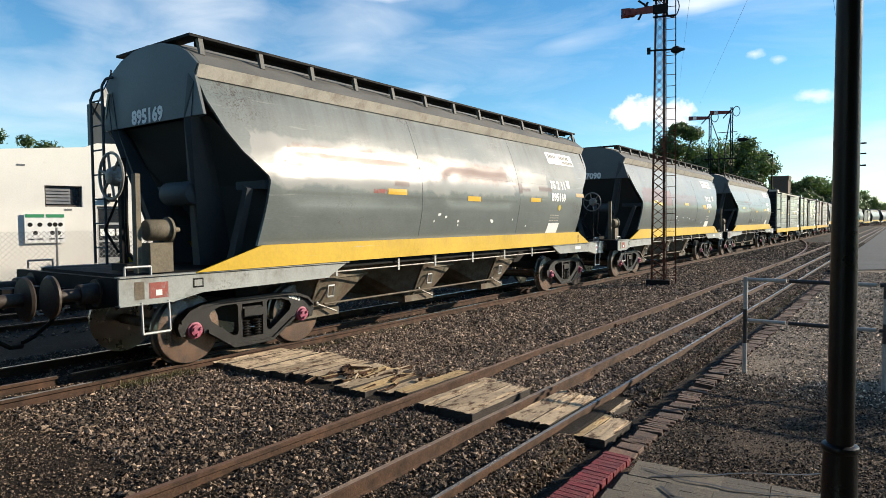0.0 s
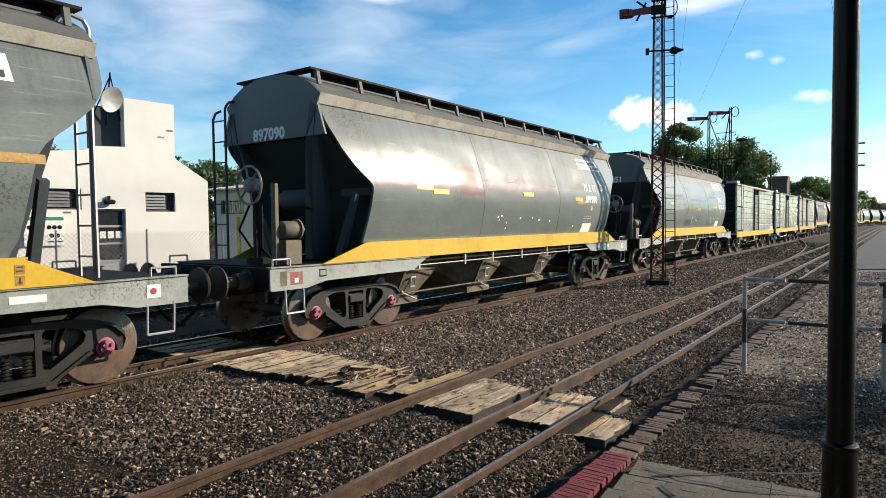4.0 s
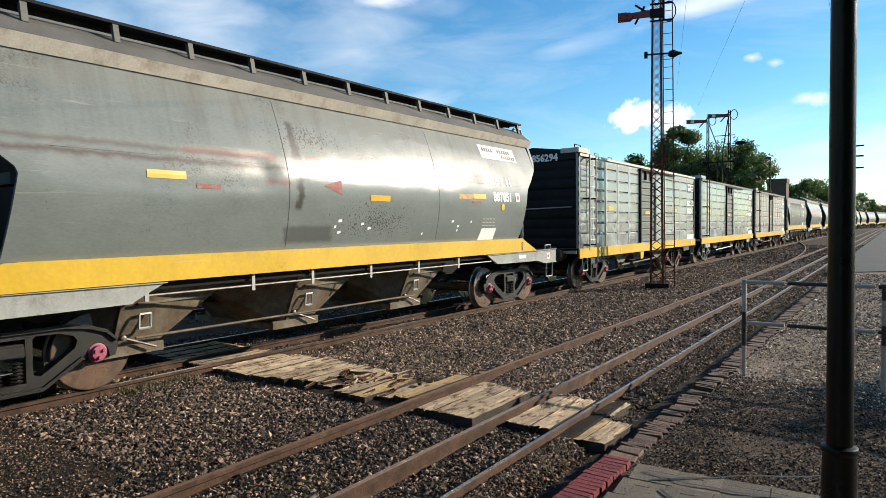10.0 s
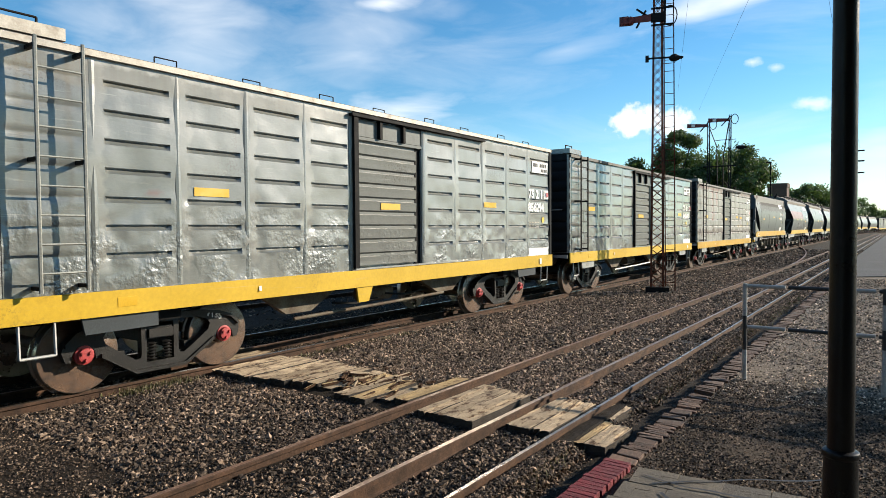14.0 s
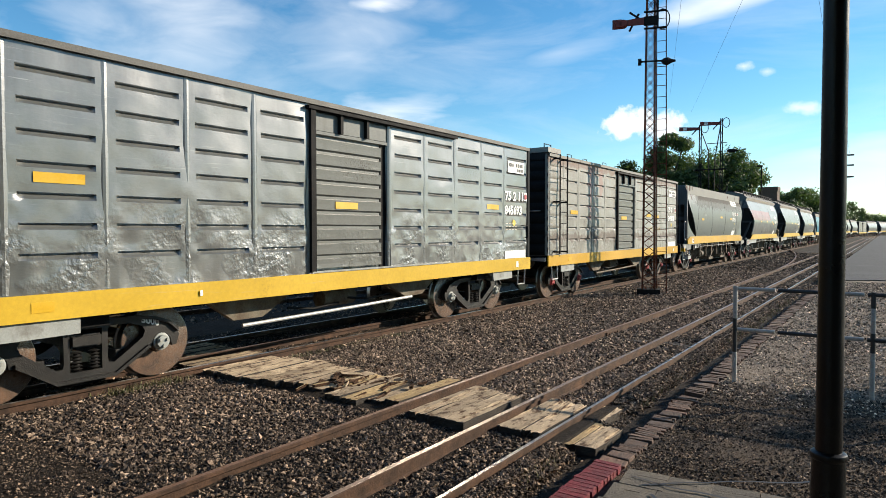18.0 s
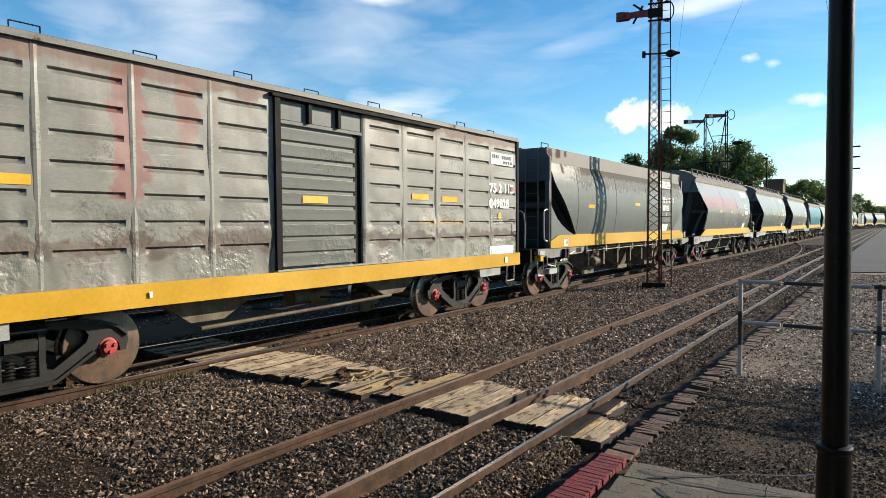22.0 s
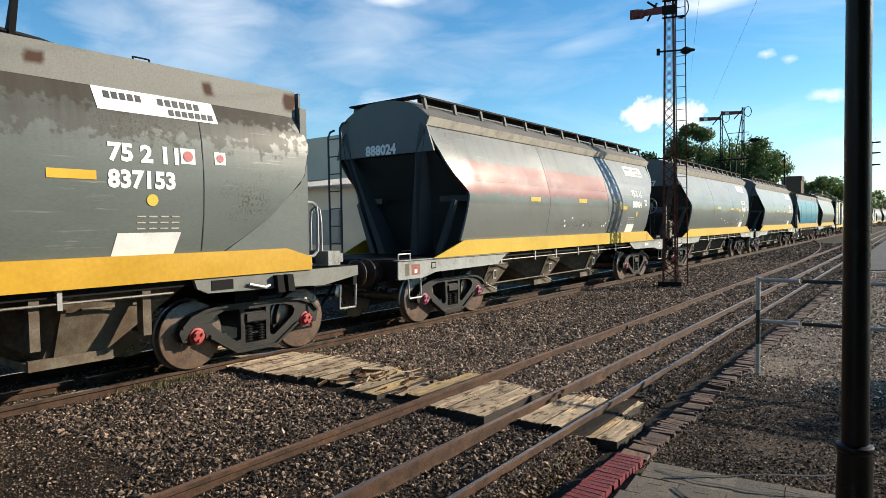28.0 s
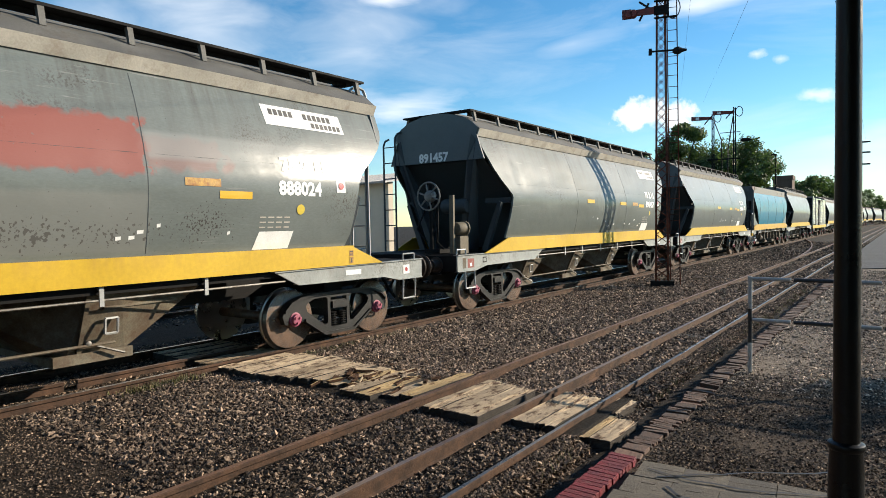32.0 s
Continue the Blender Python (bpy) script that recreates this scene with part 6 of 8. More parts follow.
TRAIN.append(boxcar(83.8, "849828", PB3, 23, edge=M_COAM, spot=(4.84, 2.25, 4.84, 2.59), dot=(5.26, 2.07), logo=((4.88, 3.21), (5.9, 3.21), (5.9, 3.47), (4.88, 3.47)), band=(4.84, 5.9), bogies=("", "5407"), sill=M_YELO, labels=((-4.7, 2.37), (-0.5, 2.28), (2.12, 2.4), (3.08, 2.38)), label="rust-stained box wagon with ribbed sides and a sliding door"))


# a second kind of hopper: straight coaming, upright end walls with triangular corner plates
PROFILE7 = [(1.56, 1.39), (1.8, 1.44), (2.1, 1.48), (2.4, 1.5), (2.7, 1.495), (3.0, 1.47), (3.25, 1.42), (3.5, 1.34)]
END7 = [(1.56, 4.65), (2.42, 5.56), (2.94, 6.15), (3.1, 6.2), (3.5, 6.33)]
END7_REAR = [(1.56, 4.6), (2.0, 5.3), (2.6, 5.92), (3.07, 6.06), (3.5, 5.9)]


def hull7_x(y, z):
    return interp(PROFILE7, z) + 0.012 * noise.noise((y * 0.6, z, 3)) * math.sin(math.pi * min(max((z - 1.56) / 1.94, 0), 1))


def hopper_b(y, number, paint=None, label="dusty grey hopper wagon with upright dark end walls and yellow sill", marks=True):
    paint = paint or P7
    w = thing("grain_hopper_wagon", pose(TRACK_X, y, 0), label, "freight wagon", "train wagons")

    def hull(bm):
        zs, n = np.linspace(1.56, 3.5, 20), 60
        for side in (1, -1):
            rows = []
            for z in zs:
                e, q = interp(END7, z), interp(END7_REAR, z)
                rows.append([bm.verts.new((side * hull7_x(-e + (e + q) * i / n, z), -e + (e + q) * i / n, z)) for i in range(n + 1)])
            fs = [bm.faces.new((a[i], a[i + 1], b[i + 1], b[i])) for a, b in zip(rows, rows[1:]) for i in range(n)]
            for fa in fs:
                fa.smooth = True
            bmesh.ops.recalc_face_normals(bm, faces=fs)
            if side * fs[200].normal.x < 0:
                bmesh.ops.reverse_faces(bm, faces=fs)
    bm = bmesh.new()
    hull(bm)
    part("hull", bm, paint, w, "smooth bulging side sheets under grain dust")
    for e in (-1, 1):
        for s in (-1, 1):
            bm = bmesh.new()
            table = END7 if e < 0 else END7_REAR
            rows = [((s * (interp(PROFILE7, z) + 0.001), e * interp(table, z), z), (s * (interp(PROFILE7, z) - 0.5), e * (interp(table, z) - 0.25), z)) for z in np.linspace(1.56, 3.5, 12)]
            for a, b in zip(rows, rows[1:]):
                bm.faces.new([bm.verts.new(p) for p in (a[0], a[1], b[1], b[0])])
            bmesh.ops.remove_doubles(bm, verts=bm.verts[:], dist=0.0005)
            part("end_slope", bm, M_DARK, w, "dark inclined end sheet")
    for s in (-1, 1):
        for e in (-1, 1):
            bm = bmesh.new()
            prism(bm, [(-6.37, 1.27), (-6.37, 2.54), (-6.2, 2.3), (-5.92, 2.03), (-5.6, 1.84), (-5.24, 1.69), (-4.8, 1.57), (-4.8, 1.27)] if e < 0 else [(6.04, 1.27), (6.04, 2.66), (5.92, 2.52), (5.3, 1.98), (4.62, 1.57), (4.62, 1.27)], min(s * 1.38, s * 1.42), max(s * 1.38, s * 1.42))
            part("corner_plate", bm, P7, w, "grey triangular corner plate")
    for s in (-1, 1):
        bm = bmesh.new()
        prism(bm, [(s * 1.3, 3.48), (s * 1.35, 3.48), (s * 1.35, 3.86), (s * 1.3, 3.86)], -6.38, 5.9, "y")
        part("coaming", bm, M_COAMDRIP, w, "pale coaming with brown rust drips")
    bm = bmesh.new()
    box(bm, -1.3, 1.3, -6.34, 5.85, 3.8, 3.85)
    prism(bm, [(-0.45, 3.85), (0.45, 3.85), (0.4, 3.95), (-0.4, 3.95)], -6.0, 6.0, "y")
    part("roof", bm, M_ROOF, w)
    bm = bmesh.new()
    prism(bm, [(1.1, 3.84), (1.25, 3.84), (1.4, 4.28), (1.36, 4.3)], 2.3, 2.36, "y")
    pipe(bm, [(1.2, 2.0, 3.86), (1.25, 2.15, 3.92), (1.2, 2.6, 3.9), (1.15, 2.9, 3.86)], 0.03)
    pipe(bm, [(1.2, 3.6, 3.86), (1.2, 3.6, 3.93), (1.2, 3.8, 3.93), (1.2, 3.8, 3.86)], 0.012)
    pipe(bm, [(1.2, -6.4, 3.86), (1.2, -6.4, 3.98), (1.2, -6.0, 3.98), (1.2, -6.0, 3.86)], 0.012)
    part("hatch_lever", bm, M_STEEL, w)
    for s in (0, 180):
        r = pose(0, 0, 0, 0, 0, s)
        n = r @ pose(0, 0.45 if s else 0.12, 0)
        bm = bmesh.new()
        prism(bm, [(-1.42, 3.0), (1.42, 3.0), (1.42, 3.6), (1.25, 3.86), (-1.25, 3.86), (-1.42, 3.6)] if s == 0 else [(-1.3, 3.0), (1.3, 3.0), (1.3, 3.86), (-1.3, 3.86)], -6.5, -6.46, "y")
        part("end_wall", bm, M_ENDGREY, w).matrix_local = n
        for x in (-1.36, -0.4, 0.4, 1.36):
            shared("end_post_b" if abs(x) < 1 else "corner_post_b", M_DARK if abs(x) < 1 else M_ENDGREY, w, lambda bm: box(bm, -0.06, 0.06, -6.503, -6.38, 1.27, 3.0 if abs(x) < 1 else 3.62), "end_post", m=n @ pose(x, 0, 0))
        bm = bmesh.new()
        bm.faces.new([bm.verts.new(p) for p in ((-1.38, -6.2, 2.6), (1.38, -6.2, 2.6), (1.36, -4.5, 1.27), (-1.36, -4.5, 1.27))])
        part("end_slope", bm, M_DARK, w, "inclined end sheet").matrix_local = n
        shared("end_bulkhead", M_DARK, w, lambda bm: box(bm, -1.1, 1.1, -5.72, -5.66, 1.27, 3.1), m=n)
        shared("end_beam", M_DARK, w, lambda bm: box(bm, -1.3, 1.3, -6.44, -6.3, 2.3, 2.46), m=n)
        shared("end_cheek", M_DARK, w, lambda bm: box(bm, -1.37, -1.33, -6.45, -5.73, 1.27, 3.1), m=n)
        shared("ladder_b", M_ENDGREY, w, ladder_mesh(1.27, 3.84, 0.3, 0.36), "ladder", m=n @ pose(0.95, -6.58, 0))

        def rails(bm):
            for x, yy in ((0.78, -7.1), (-1.03, -7.1)):
                pipe(bm, [(x, yy, 1.27), (x, yy, 1.95), (x + 0.03, yy, 2.15), (x + 0.12, yy, 2.22), (x + 0.22, yy, 2.15), (x + 0.25, yy, 1.95), (x + 0.25, yy, 1.27)], 0.02)
        shared("handrail", M_GALV, w, rails, m=n)
        for e in (-1.37, 1.37):
            shared("grab_rail", M_GALV, w, lambda bm: pipe(bm, [(0, -6.5, 2.25), (0, -6.62, 2.25), (0, -6.7, 2.2), (0, -6.72, 2.08), (0, -6.72, 1.6), (0, -6.7, 1.5), (0, -6.62, 1.44), (0, -6.5, 1.44)], 0.022), label="pale grab rail on the corner post", m=n @ pose(e, 0, 0))
        shared("coupler", M_STEEL, w, coupler_mesh, m=r)
        for e in (-1, 1):
            shared("buffer", M_BUFFER, w, buffer_mesh, m=r @ pose(e * 0.9, 0, 0))
        for e in (-1, 1):
            shared("stirrup", M_GALV, w, stirrup_mesh, m=r @ pose(e * 1.4, -6.86, 0))

    bm = bmesh.new()
    for s in (-1, 1):
        prism(bm, [(-6.4, 1.25), (-6.4, 1.42), (-5.92, 1.58), (5.6, 1.58), (6.06, 1.44), (6.06, 1.25)], min(s * 1.43, s * 1.47), max(s * 1.43, s * 1.47))
        box(bm, min(s * 1.34, s * 1.44), max(s * 1.34, s * 1.44), -5, 5, 1.55, 1.58)
    part("yellow_skirt", bm, M_YELO, w)
    for s in (0, 180):
        r = pose(0, 0, 0, 0, 0, s)
        for e in (-1, 1):
            shared(f"low_sill{e}", M_SILLDULL, w, lambda bm: prism(bm, [(e * 7.05, 1.25), (e * 7.05, 1.1), (e * 6.3, 0.99), (e * 5.7, 1.02), (e * 4.35, 1.05), (e * 4.2, 1.12), (e * 4.16, 1.24)], 1.38, 1.44), "side_sill", "dull grey dented side sill", m=r)
            for a in (5.62, 5.44):
                shared(f"sill_lug{e}", M_STEEL, w, lambda bm: prism(bm, [(e * 0.07, 0.97), (e * -0.05, 0.97), (e * -0.07, 1.21), (e * 0.03, 1.21)], 1.44, 1.53), "sill_lug", m=r @ pose(0, e * a, 0))
            shared(f"sill_strap{e}", M_GALV, w, lambda bm: pipe(bm, [(1.45, e * 5.3, 1.08), (1.47, e * 5.2, 1.06), (1.47, e * 4.95, 1.12)], 0.022, 6), "sill_strap", m=r)
            shared(f"name_plate{e}", M_STEEL, w, lambda bm: box(bm, 1.44, 1.447, min(e * 4.4, e * 4.72), max(e * 4.4, e * 4.72), 1.08, 1.21), "name_plate", m=r)
        # uncoupling gear and pipe bracket at the corner
        shared("corner_bracket", M_GALV, w, lambda bm: box(bm, 1.3, 1.46, -7.0, -6.72, 1.1, 1.2), m=r, label="pale bracket at the headstock corner")
        shared("corner_tag", M_LABEL, w, lambda bm: box(bm, 1.3, 1.462, -6.96, -6.8, 0.94, 1.08), m=r, label="yellow arrow tag")
        shared("release_rod", M_GALV, w, lambda bm: pipe(bm, [(1.46, -6.62, 1.08), (1.48, -6.6, 0.84), (1.5, -6.2, 0.78), (1.46, -6.15, 0.96)], 0.016, 6), m=r)
        shared("step_plate", M_GALV, w, lambda bm: box(bm, 1.4, 1.54, -6.62, -6.18, 0.6, 0.74), m=r)
    shared("brake_cylinder_b", M_TANK, w, lambda bm: lathe(bm, [(-0.3, 0.04), (-0.28, 0.14), (-0.25, 0.155), (0.2, 0.155), (0.22, 0.17), (0.26, 0.17), (0.27, 0.05), (0.42, 0.03)], "y", 20, (1.12, -2.6, 0.72)), "brake_cylinder", "dusty brake cylinder")
    underframe(w)
    rods(w)
    for yy in (-2.9, 0.1, 2.9):
        chute(w, yy, 0)
    for i in range(7):
        shared("hanger", M_CHUTE, w, lambda bm: box(bm, 1.2, 1.34, -0.05, 0.05, 0.62, 1.22), m=pose(0, -3.6 + i * 1.2, 0))
    for nm, q in (("valve_unit", (1.1, 1.4, 6.45, 6.7, 1.28, 1.5)), ("valve_cover", (1.18, 1.36, 6.71, 6.8, 1.32, 1.46))):
        shared(nm, M_SILL, w, lambda bm: box(bm, *q))
    shared("valve_tank", M_TANK, w, lambda bm: lathe(bm, [(0.4, 0.03), (0.42, 0.11), (1.0, 0.11), (1.02, 0.03)], "x", 14, (0, 6.6, 1.4)))
    for yy in (-5.33, 5.33):
        bogie(w, yy, M_CAPR)
    if marks:
        end_number(w, number, -6.385, 3.05, -0.75, 0.22)
        quad = side_marks(w, number, hull7_x, (3.12, 2.36, 3.13, 2.66), logo=((3.07, 3.22), (4.57, 3.22), (4.52, 3.49), (3.03, 3.49)), data=3.45)
        quad("weight_panel", M_WHITE, [(3.17, 1.58), (3.92, 1.58), (4.0, 1.84), (3.23, 1.84)], label="white slanted weight panel")
        quad("class_mark", M_WHITE, [(4.46, 2.69), (4.62, 2.69), (4.62, 2.85), (4.46, 2.85)])
        blot(w, hull7_x, 4.54, 2.77, 0.05, M_RED, "red_dot", 0.01)
        for ly, lz in ((-4.02, 2.33), (0.0, 2.48), (2.5, 2.43)):
            quad("yellow_label", M_LABEL, [(ly, lz), (ly + 0.5, lz), (ly + 0.5, lz + 0.1), (ly, lz + 0.1)], label="yellow reflective label")
        side = [("safety_sign", M_WHITE, -5.62, -5.34, 1.29, 1.5, 0.004), ("sign_band", M_RED, -5.6, -5.36, 1.46, 1.49, 0.007)]
        for nm, mm, a0, a1, z0, z1, lift in side:
            bq = bmesh.new()
            bq.faces.new([bq.verts.new((1.47 + lift, y_, z_)) for y_, z_ in ((a0, z0), (a1, z0), (a1, z1), (a0, z1))])
            part(nm, bq, mm, w, "small white safety sign with a red ring" if nm == "safety_sign" else "")
        bq = bmesh.new()
        pipe(bq, [(1.476, -5.42 + 0.045 * math.cos(q * 0.524), 1.385 + 0.045 * math.sin(q * 0.524)) for q in range(12)], 0.006, 4, True)
        tube(bq, (1.476, -5.452, 1.353), (1.476, -5.388, 1.417), 0.006, 4)
        part("sign_ring", bq, M_RED, w)
        blot(w, hull7_x, 3.63, 2.22, 0.07, M_YDOT, "yellow_dot")
        quad("class_mark", M_WHITE, [(4.0, 2.67), (4.19, 2.67), (4.19, 2.86), (4.0, 2.86)])
        blot(w, hull7_x, 4.095, 2.765, 0.065, M_RED, "red_dot", 0.01)
    for a in (-4.7, -1.75, 1.2, 4.3):
        b = bmesh.new()
        pipe(b, [(hull7_x(a, 1.6 + i * 0.2), a, 1.6 + i * 0.2) for i in range(10)], 0.008, 4)
        part("weld_seam", b, M_DARK, w)
    return w


TRAIN.append(hopper_b(97.97, "837153"))
TRAIN.append(hopper(113.4, "888024", P8, 14, 0.035, labels=((-2.82, 2.4), (-0.19, 2.42), (2.78, 2.27)), brake=False, spot=(3.73, 2.35, 3.8, 2.69), dot=(4.13, 2.14), square=(4.85, 2.41), label="grey grain hopper wagon with a red repainted upper band", orange=(2.3, 2.42)))
TRAIN.append(hopper(129.0, "891457", P9, 15, 0.028, label="plain grey grain hopper wagon with a hand brake wheel"))
TRAIN.append(hopper(144.1, "889240", P4, 16, 0.022, brake=False))
TRAIN.append(hopper_b(158.5, "837716", M_BLUE, "turquoise hopper wagon with upright end walls and yellow sill", False))
TRAIN.append(hopper(173.0, "890455", P9, 15, 0.014, brake=False, detail=1))
TRAIN.append(boxcar(187.5, "840012", PB2, 21, detail=1))
yy = 202.0
for i in range(13):
    if i in (4, 8):
        TRAIN.append(boxcar(yy, "840000", PB, 21, detail=1))
        yy += 14.5 if i != 4 else 14.5
    else:
        TRAIN.append(hopper(yy, "890000", (M_HULL, P9, P3)[i % 3], 5, brake=False, detail=0))
        yy += 15.7 if i not in (3, 7) else 14.5


# ---- the crossing, the platform edge and the path ----
def mesh_from_arrays(name, verts, tris, material):
    me = bpy.data.meshes.new(name)
    me.vertices.add(len(verts))
    me.vertices.foreach_set("co", verts.astype(np.float32).ravel())
    k = tris.shape[1]
    me.loops.add(tris.size)
    me.loops.foreach_set("vertex_index", tris.astype(np.int32).ravel())
    me.polygons.add(len(tris))
    me.polygons.foreach_set("loop_start", np.arange(0, tris.size, k, dtype=np.int32))
    me.update(calc_edges=True)
    me.shade_flat()
    me.materials.append(material)
    return me


def shard():
    """A six-cornered splinter of crushed rock."""
    v = np.array([(1, 0, 0), (-1, 0, 0), (0, 1, 0), (0, -1, 0), (0, 0, 1), (0, 0, -1)], float)
    t = np.array([(0, 2, 4), (2, 1, 4), (1, 3, 4), (3, 0, 4), (2, 0, 5), (1, 2, 5), (3, 1, 5), (0, 3, 5)])
    return v, t


def stones(name, label, areas, material, seed, keep_out=()):
    """Loose stones: areas of (x0, x1, y0, y1, number, smallest, largest, ground height)."""
    rng = np.random.default_rng(seed)
    base, tri = shard()
    pts, rad = [], []
    for x0, x1, y0, y1, n, r0, r1, z in areas:
        p = np.stack([rng.uniform(x0, x1, n), rng.uniform(y0, y1, n), np.full(n, z)], 1)
        pts.append(p), rad.append(r0 + (r1 - r0) * rng.uniform(0, 1, n) ** 2)
    pts, rad = np.concatenate(pts), np.concatenate(rad)
    ok = np.ones(len(pts), bool)
    for x0, x1, y0, y1 in keep_out:
        ok &= ~((pts[:, 0] > x0) & (pts[:, 0] < x1) & (pts[:, 1] > y0) & (pts[:, 1] < y1))
    for xr in (RAIL_A, RAIL_B, RAIL_C, RAIL_N, RAIL_I, RAIL_F):
        ok &= np.abs(pts[:, 0] - xr) > 0.05
    pts, rad = pts[ok], rad[ok]
    n = len(pts)
    pts[:, 2] += np.array([0.035 * noise.noise((x * 0.8, y * 0.8, 0)) + 0.012 * noise.noise((x * 3.1, y * 3.1, 4)) if x < -1.9 else 0.0 for x, y, _ in pts])
    pts[:, 2] += rad * rng.uniform(-0.25, 0.45, n)
    pts[:, 2] -= 0.07 * np.clip((pts[:, 0] + 2.34) / 0.2, 0, 1) * (pts[:, 0] < -1.88)
    shape = rng.uniform(0.55, 1.35, (n, 1, 3)) * rng.uniform(0.7, 1.2, (n, 6, 1)) * np.array((1, 1, 0.72))
    local = (base[None] + rng.uniform(-0.4, 0.4, (n, 6, 3))) * shape * rad[:, None, None]
    a, b = rng.uniform(0, 6.28, n), rng.normal(0, 0.5, n)
    ca, sa, cb, sb = np.cos(a), np.sin(a), np.cos(b), np.sin(b)
    rot = np.zeros((n, 3, 3))
    rot[:, 0, 0], rot[:, 0, 1], rot[:, 1, 0], rot[:, 1, 1] = ca * cb, -sa, sa * cb, ca
    rot[:, 0, 2], rot[:, 1, 2], rot[:, 2, 0], rot[:, 2, 2] = ca * sb, sa * sb, -sb, cb
    verts = np.einsum("nij,nkj->nki", rot, local) + pts[:, None, :]
    tris = (tri[None] + 6 * np.arange(n)[:, None, None]).reshape(-1, 3)
    ob = new(name, mesh_from_arrays(name, verts.reshape(-1, 3), tris, material))
    return tagged(ob, label, "gravel", kind="stuff")


CROSSING = [(-7.68, -4.36, 5.12, 6.4), (-4.2, -3.25, 5.12, 6.55), (-3.13, -2.58, 5.28, 6.6), (-2.54, -2.05, 5.25, 6.1)]
stones("ballast_stones", "loose dark grey and brown crushed ballast stones between the rails", [
    (-10.6, -1.88, 1.6, 3.6, 40000, 0.004, 0.016, BED + 0.004), (-7.7, -1.88, 3.6, 6.2, 32000, 0.005, 0.026, BED + 0.004), 
    (-7.7, -5.0, 2.6, 6.0, 13000, 0.013, 0.034, BED + 0.006), (-5.0, -2.6, 2.2, 6.0, 4500, 0.012, 0.03, BED + 0.006),
    (-10.6, -7.7, 3.6, 9.0, 12000, 0.009, 0.03, BED + 0.004), (-2.3, -1.9, 1.6, 16.0, 13000, 0.007, 0.026, BED - 0.02),
    (-2.51, -2.34, 1.6, 5.2, 5000, 0.006, 0.018, BED + 0.062), (-2.42, -2.24, 1.6, 5.2, 4500, 0.007, 0.022, BED + 0.03), (-2.51, -2.36, 6.8, 30.0, 14000, 0.008, 0.024, BED + 0.058), (-2.42, -2.26, 6.8, 30.0, 11000, 0.008, 0.026, BED + 0.03),
    (-11.5, -7.7, 9.0, 17.0, 8000, 0.012, 0.032, BED + 0.004), 
    (-7.4, -1.88, 34.0, 62.0, 15000, 0.03, 0.08, BED + 0.004), (-24, -12, 2, 14, 6000, 0.02, 0.05, BED + 0.004)], M_STONE, 3, CROSSING)
# from about y = 6 on the stones are nearly twice as pale
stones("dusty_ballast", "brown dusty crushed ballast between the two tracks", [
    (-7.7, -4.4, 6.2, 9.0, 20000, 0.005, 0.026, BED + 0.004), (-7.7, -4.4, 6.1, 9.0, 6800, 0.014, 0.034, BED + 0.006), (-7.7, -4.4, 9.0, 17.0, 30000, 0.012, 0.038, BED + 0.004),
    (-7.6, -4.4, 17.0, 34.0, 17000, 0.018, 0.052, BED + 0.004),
    (-4.4, -2.3, 6.6, 9.0, 13000, 0.005, 0.026, BED + 0.004), (-4.4, -2.6, 6.6, 9.0, 3600, 0.014, 0.034, BED + 0.006), (-4.4, -2.5, 9.0, 17.0, 17000, 0.012, 0.038, BED + 0.004), (-4.4, -1.88, 17.0, 34.0, 13000, 0.018, 0.052, BED + 0.004)], M_PALESTONE, 5, CROSSING)
stones("path_gravel", "fine dark gravel trodden into the path by the platform", [
    (-1.66, 1.8, 7.6, 13.0, 30000, 0.006, 0.021, PATH - 0.02), (-1.66, 2.5, 12.0, 27.0, 18000, 0.012, 0.034, PATH - 0.018)], M_GRIT, 4)
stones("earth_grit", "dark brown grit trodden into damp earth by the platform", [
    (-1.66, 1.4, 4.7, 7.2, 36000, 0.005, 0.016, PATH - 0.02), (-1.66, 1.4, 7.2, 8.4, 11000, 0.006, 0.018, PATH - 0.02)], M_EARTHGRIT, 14)


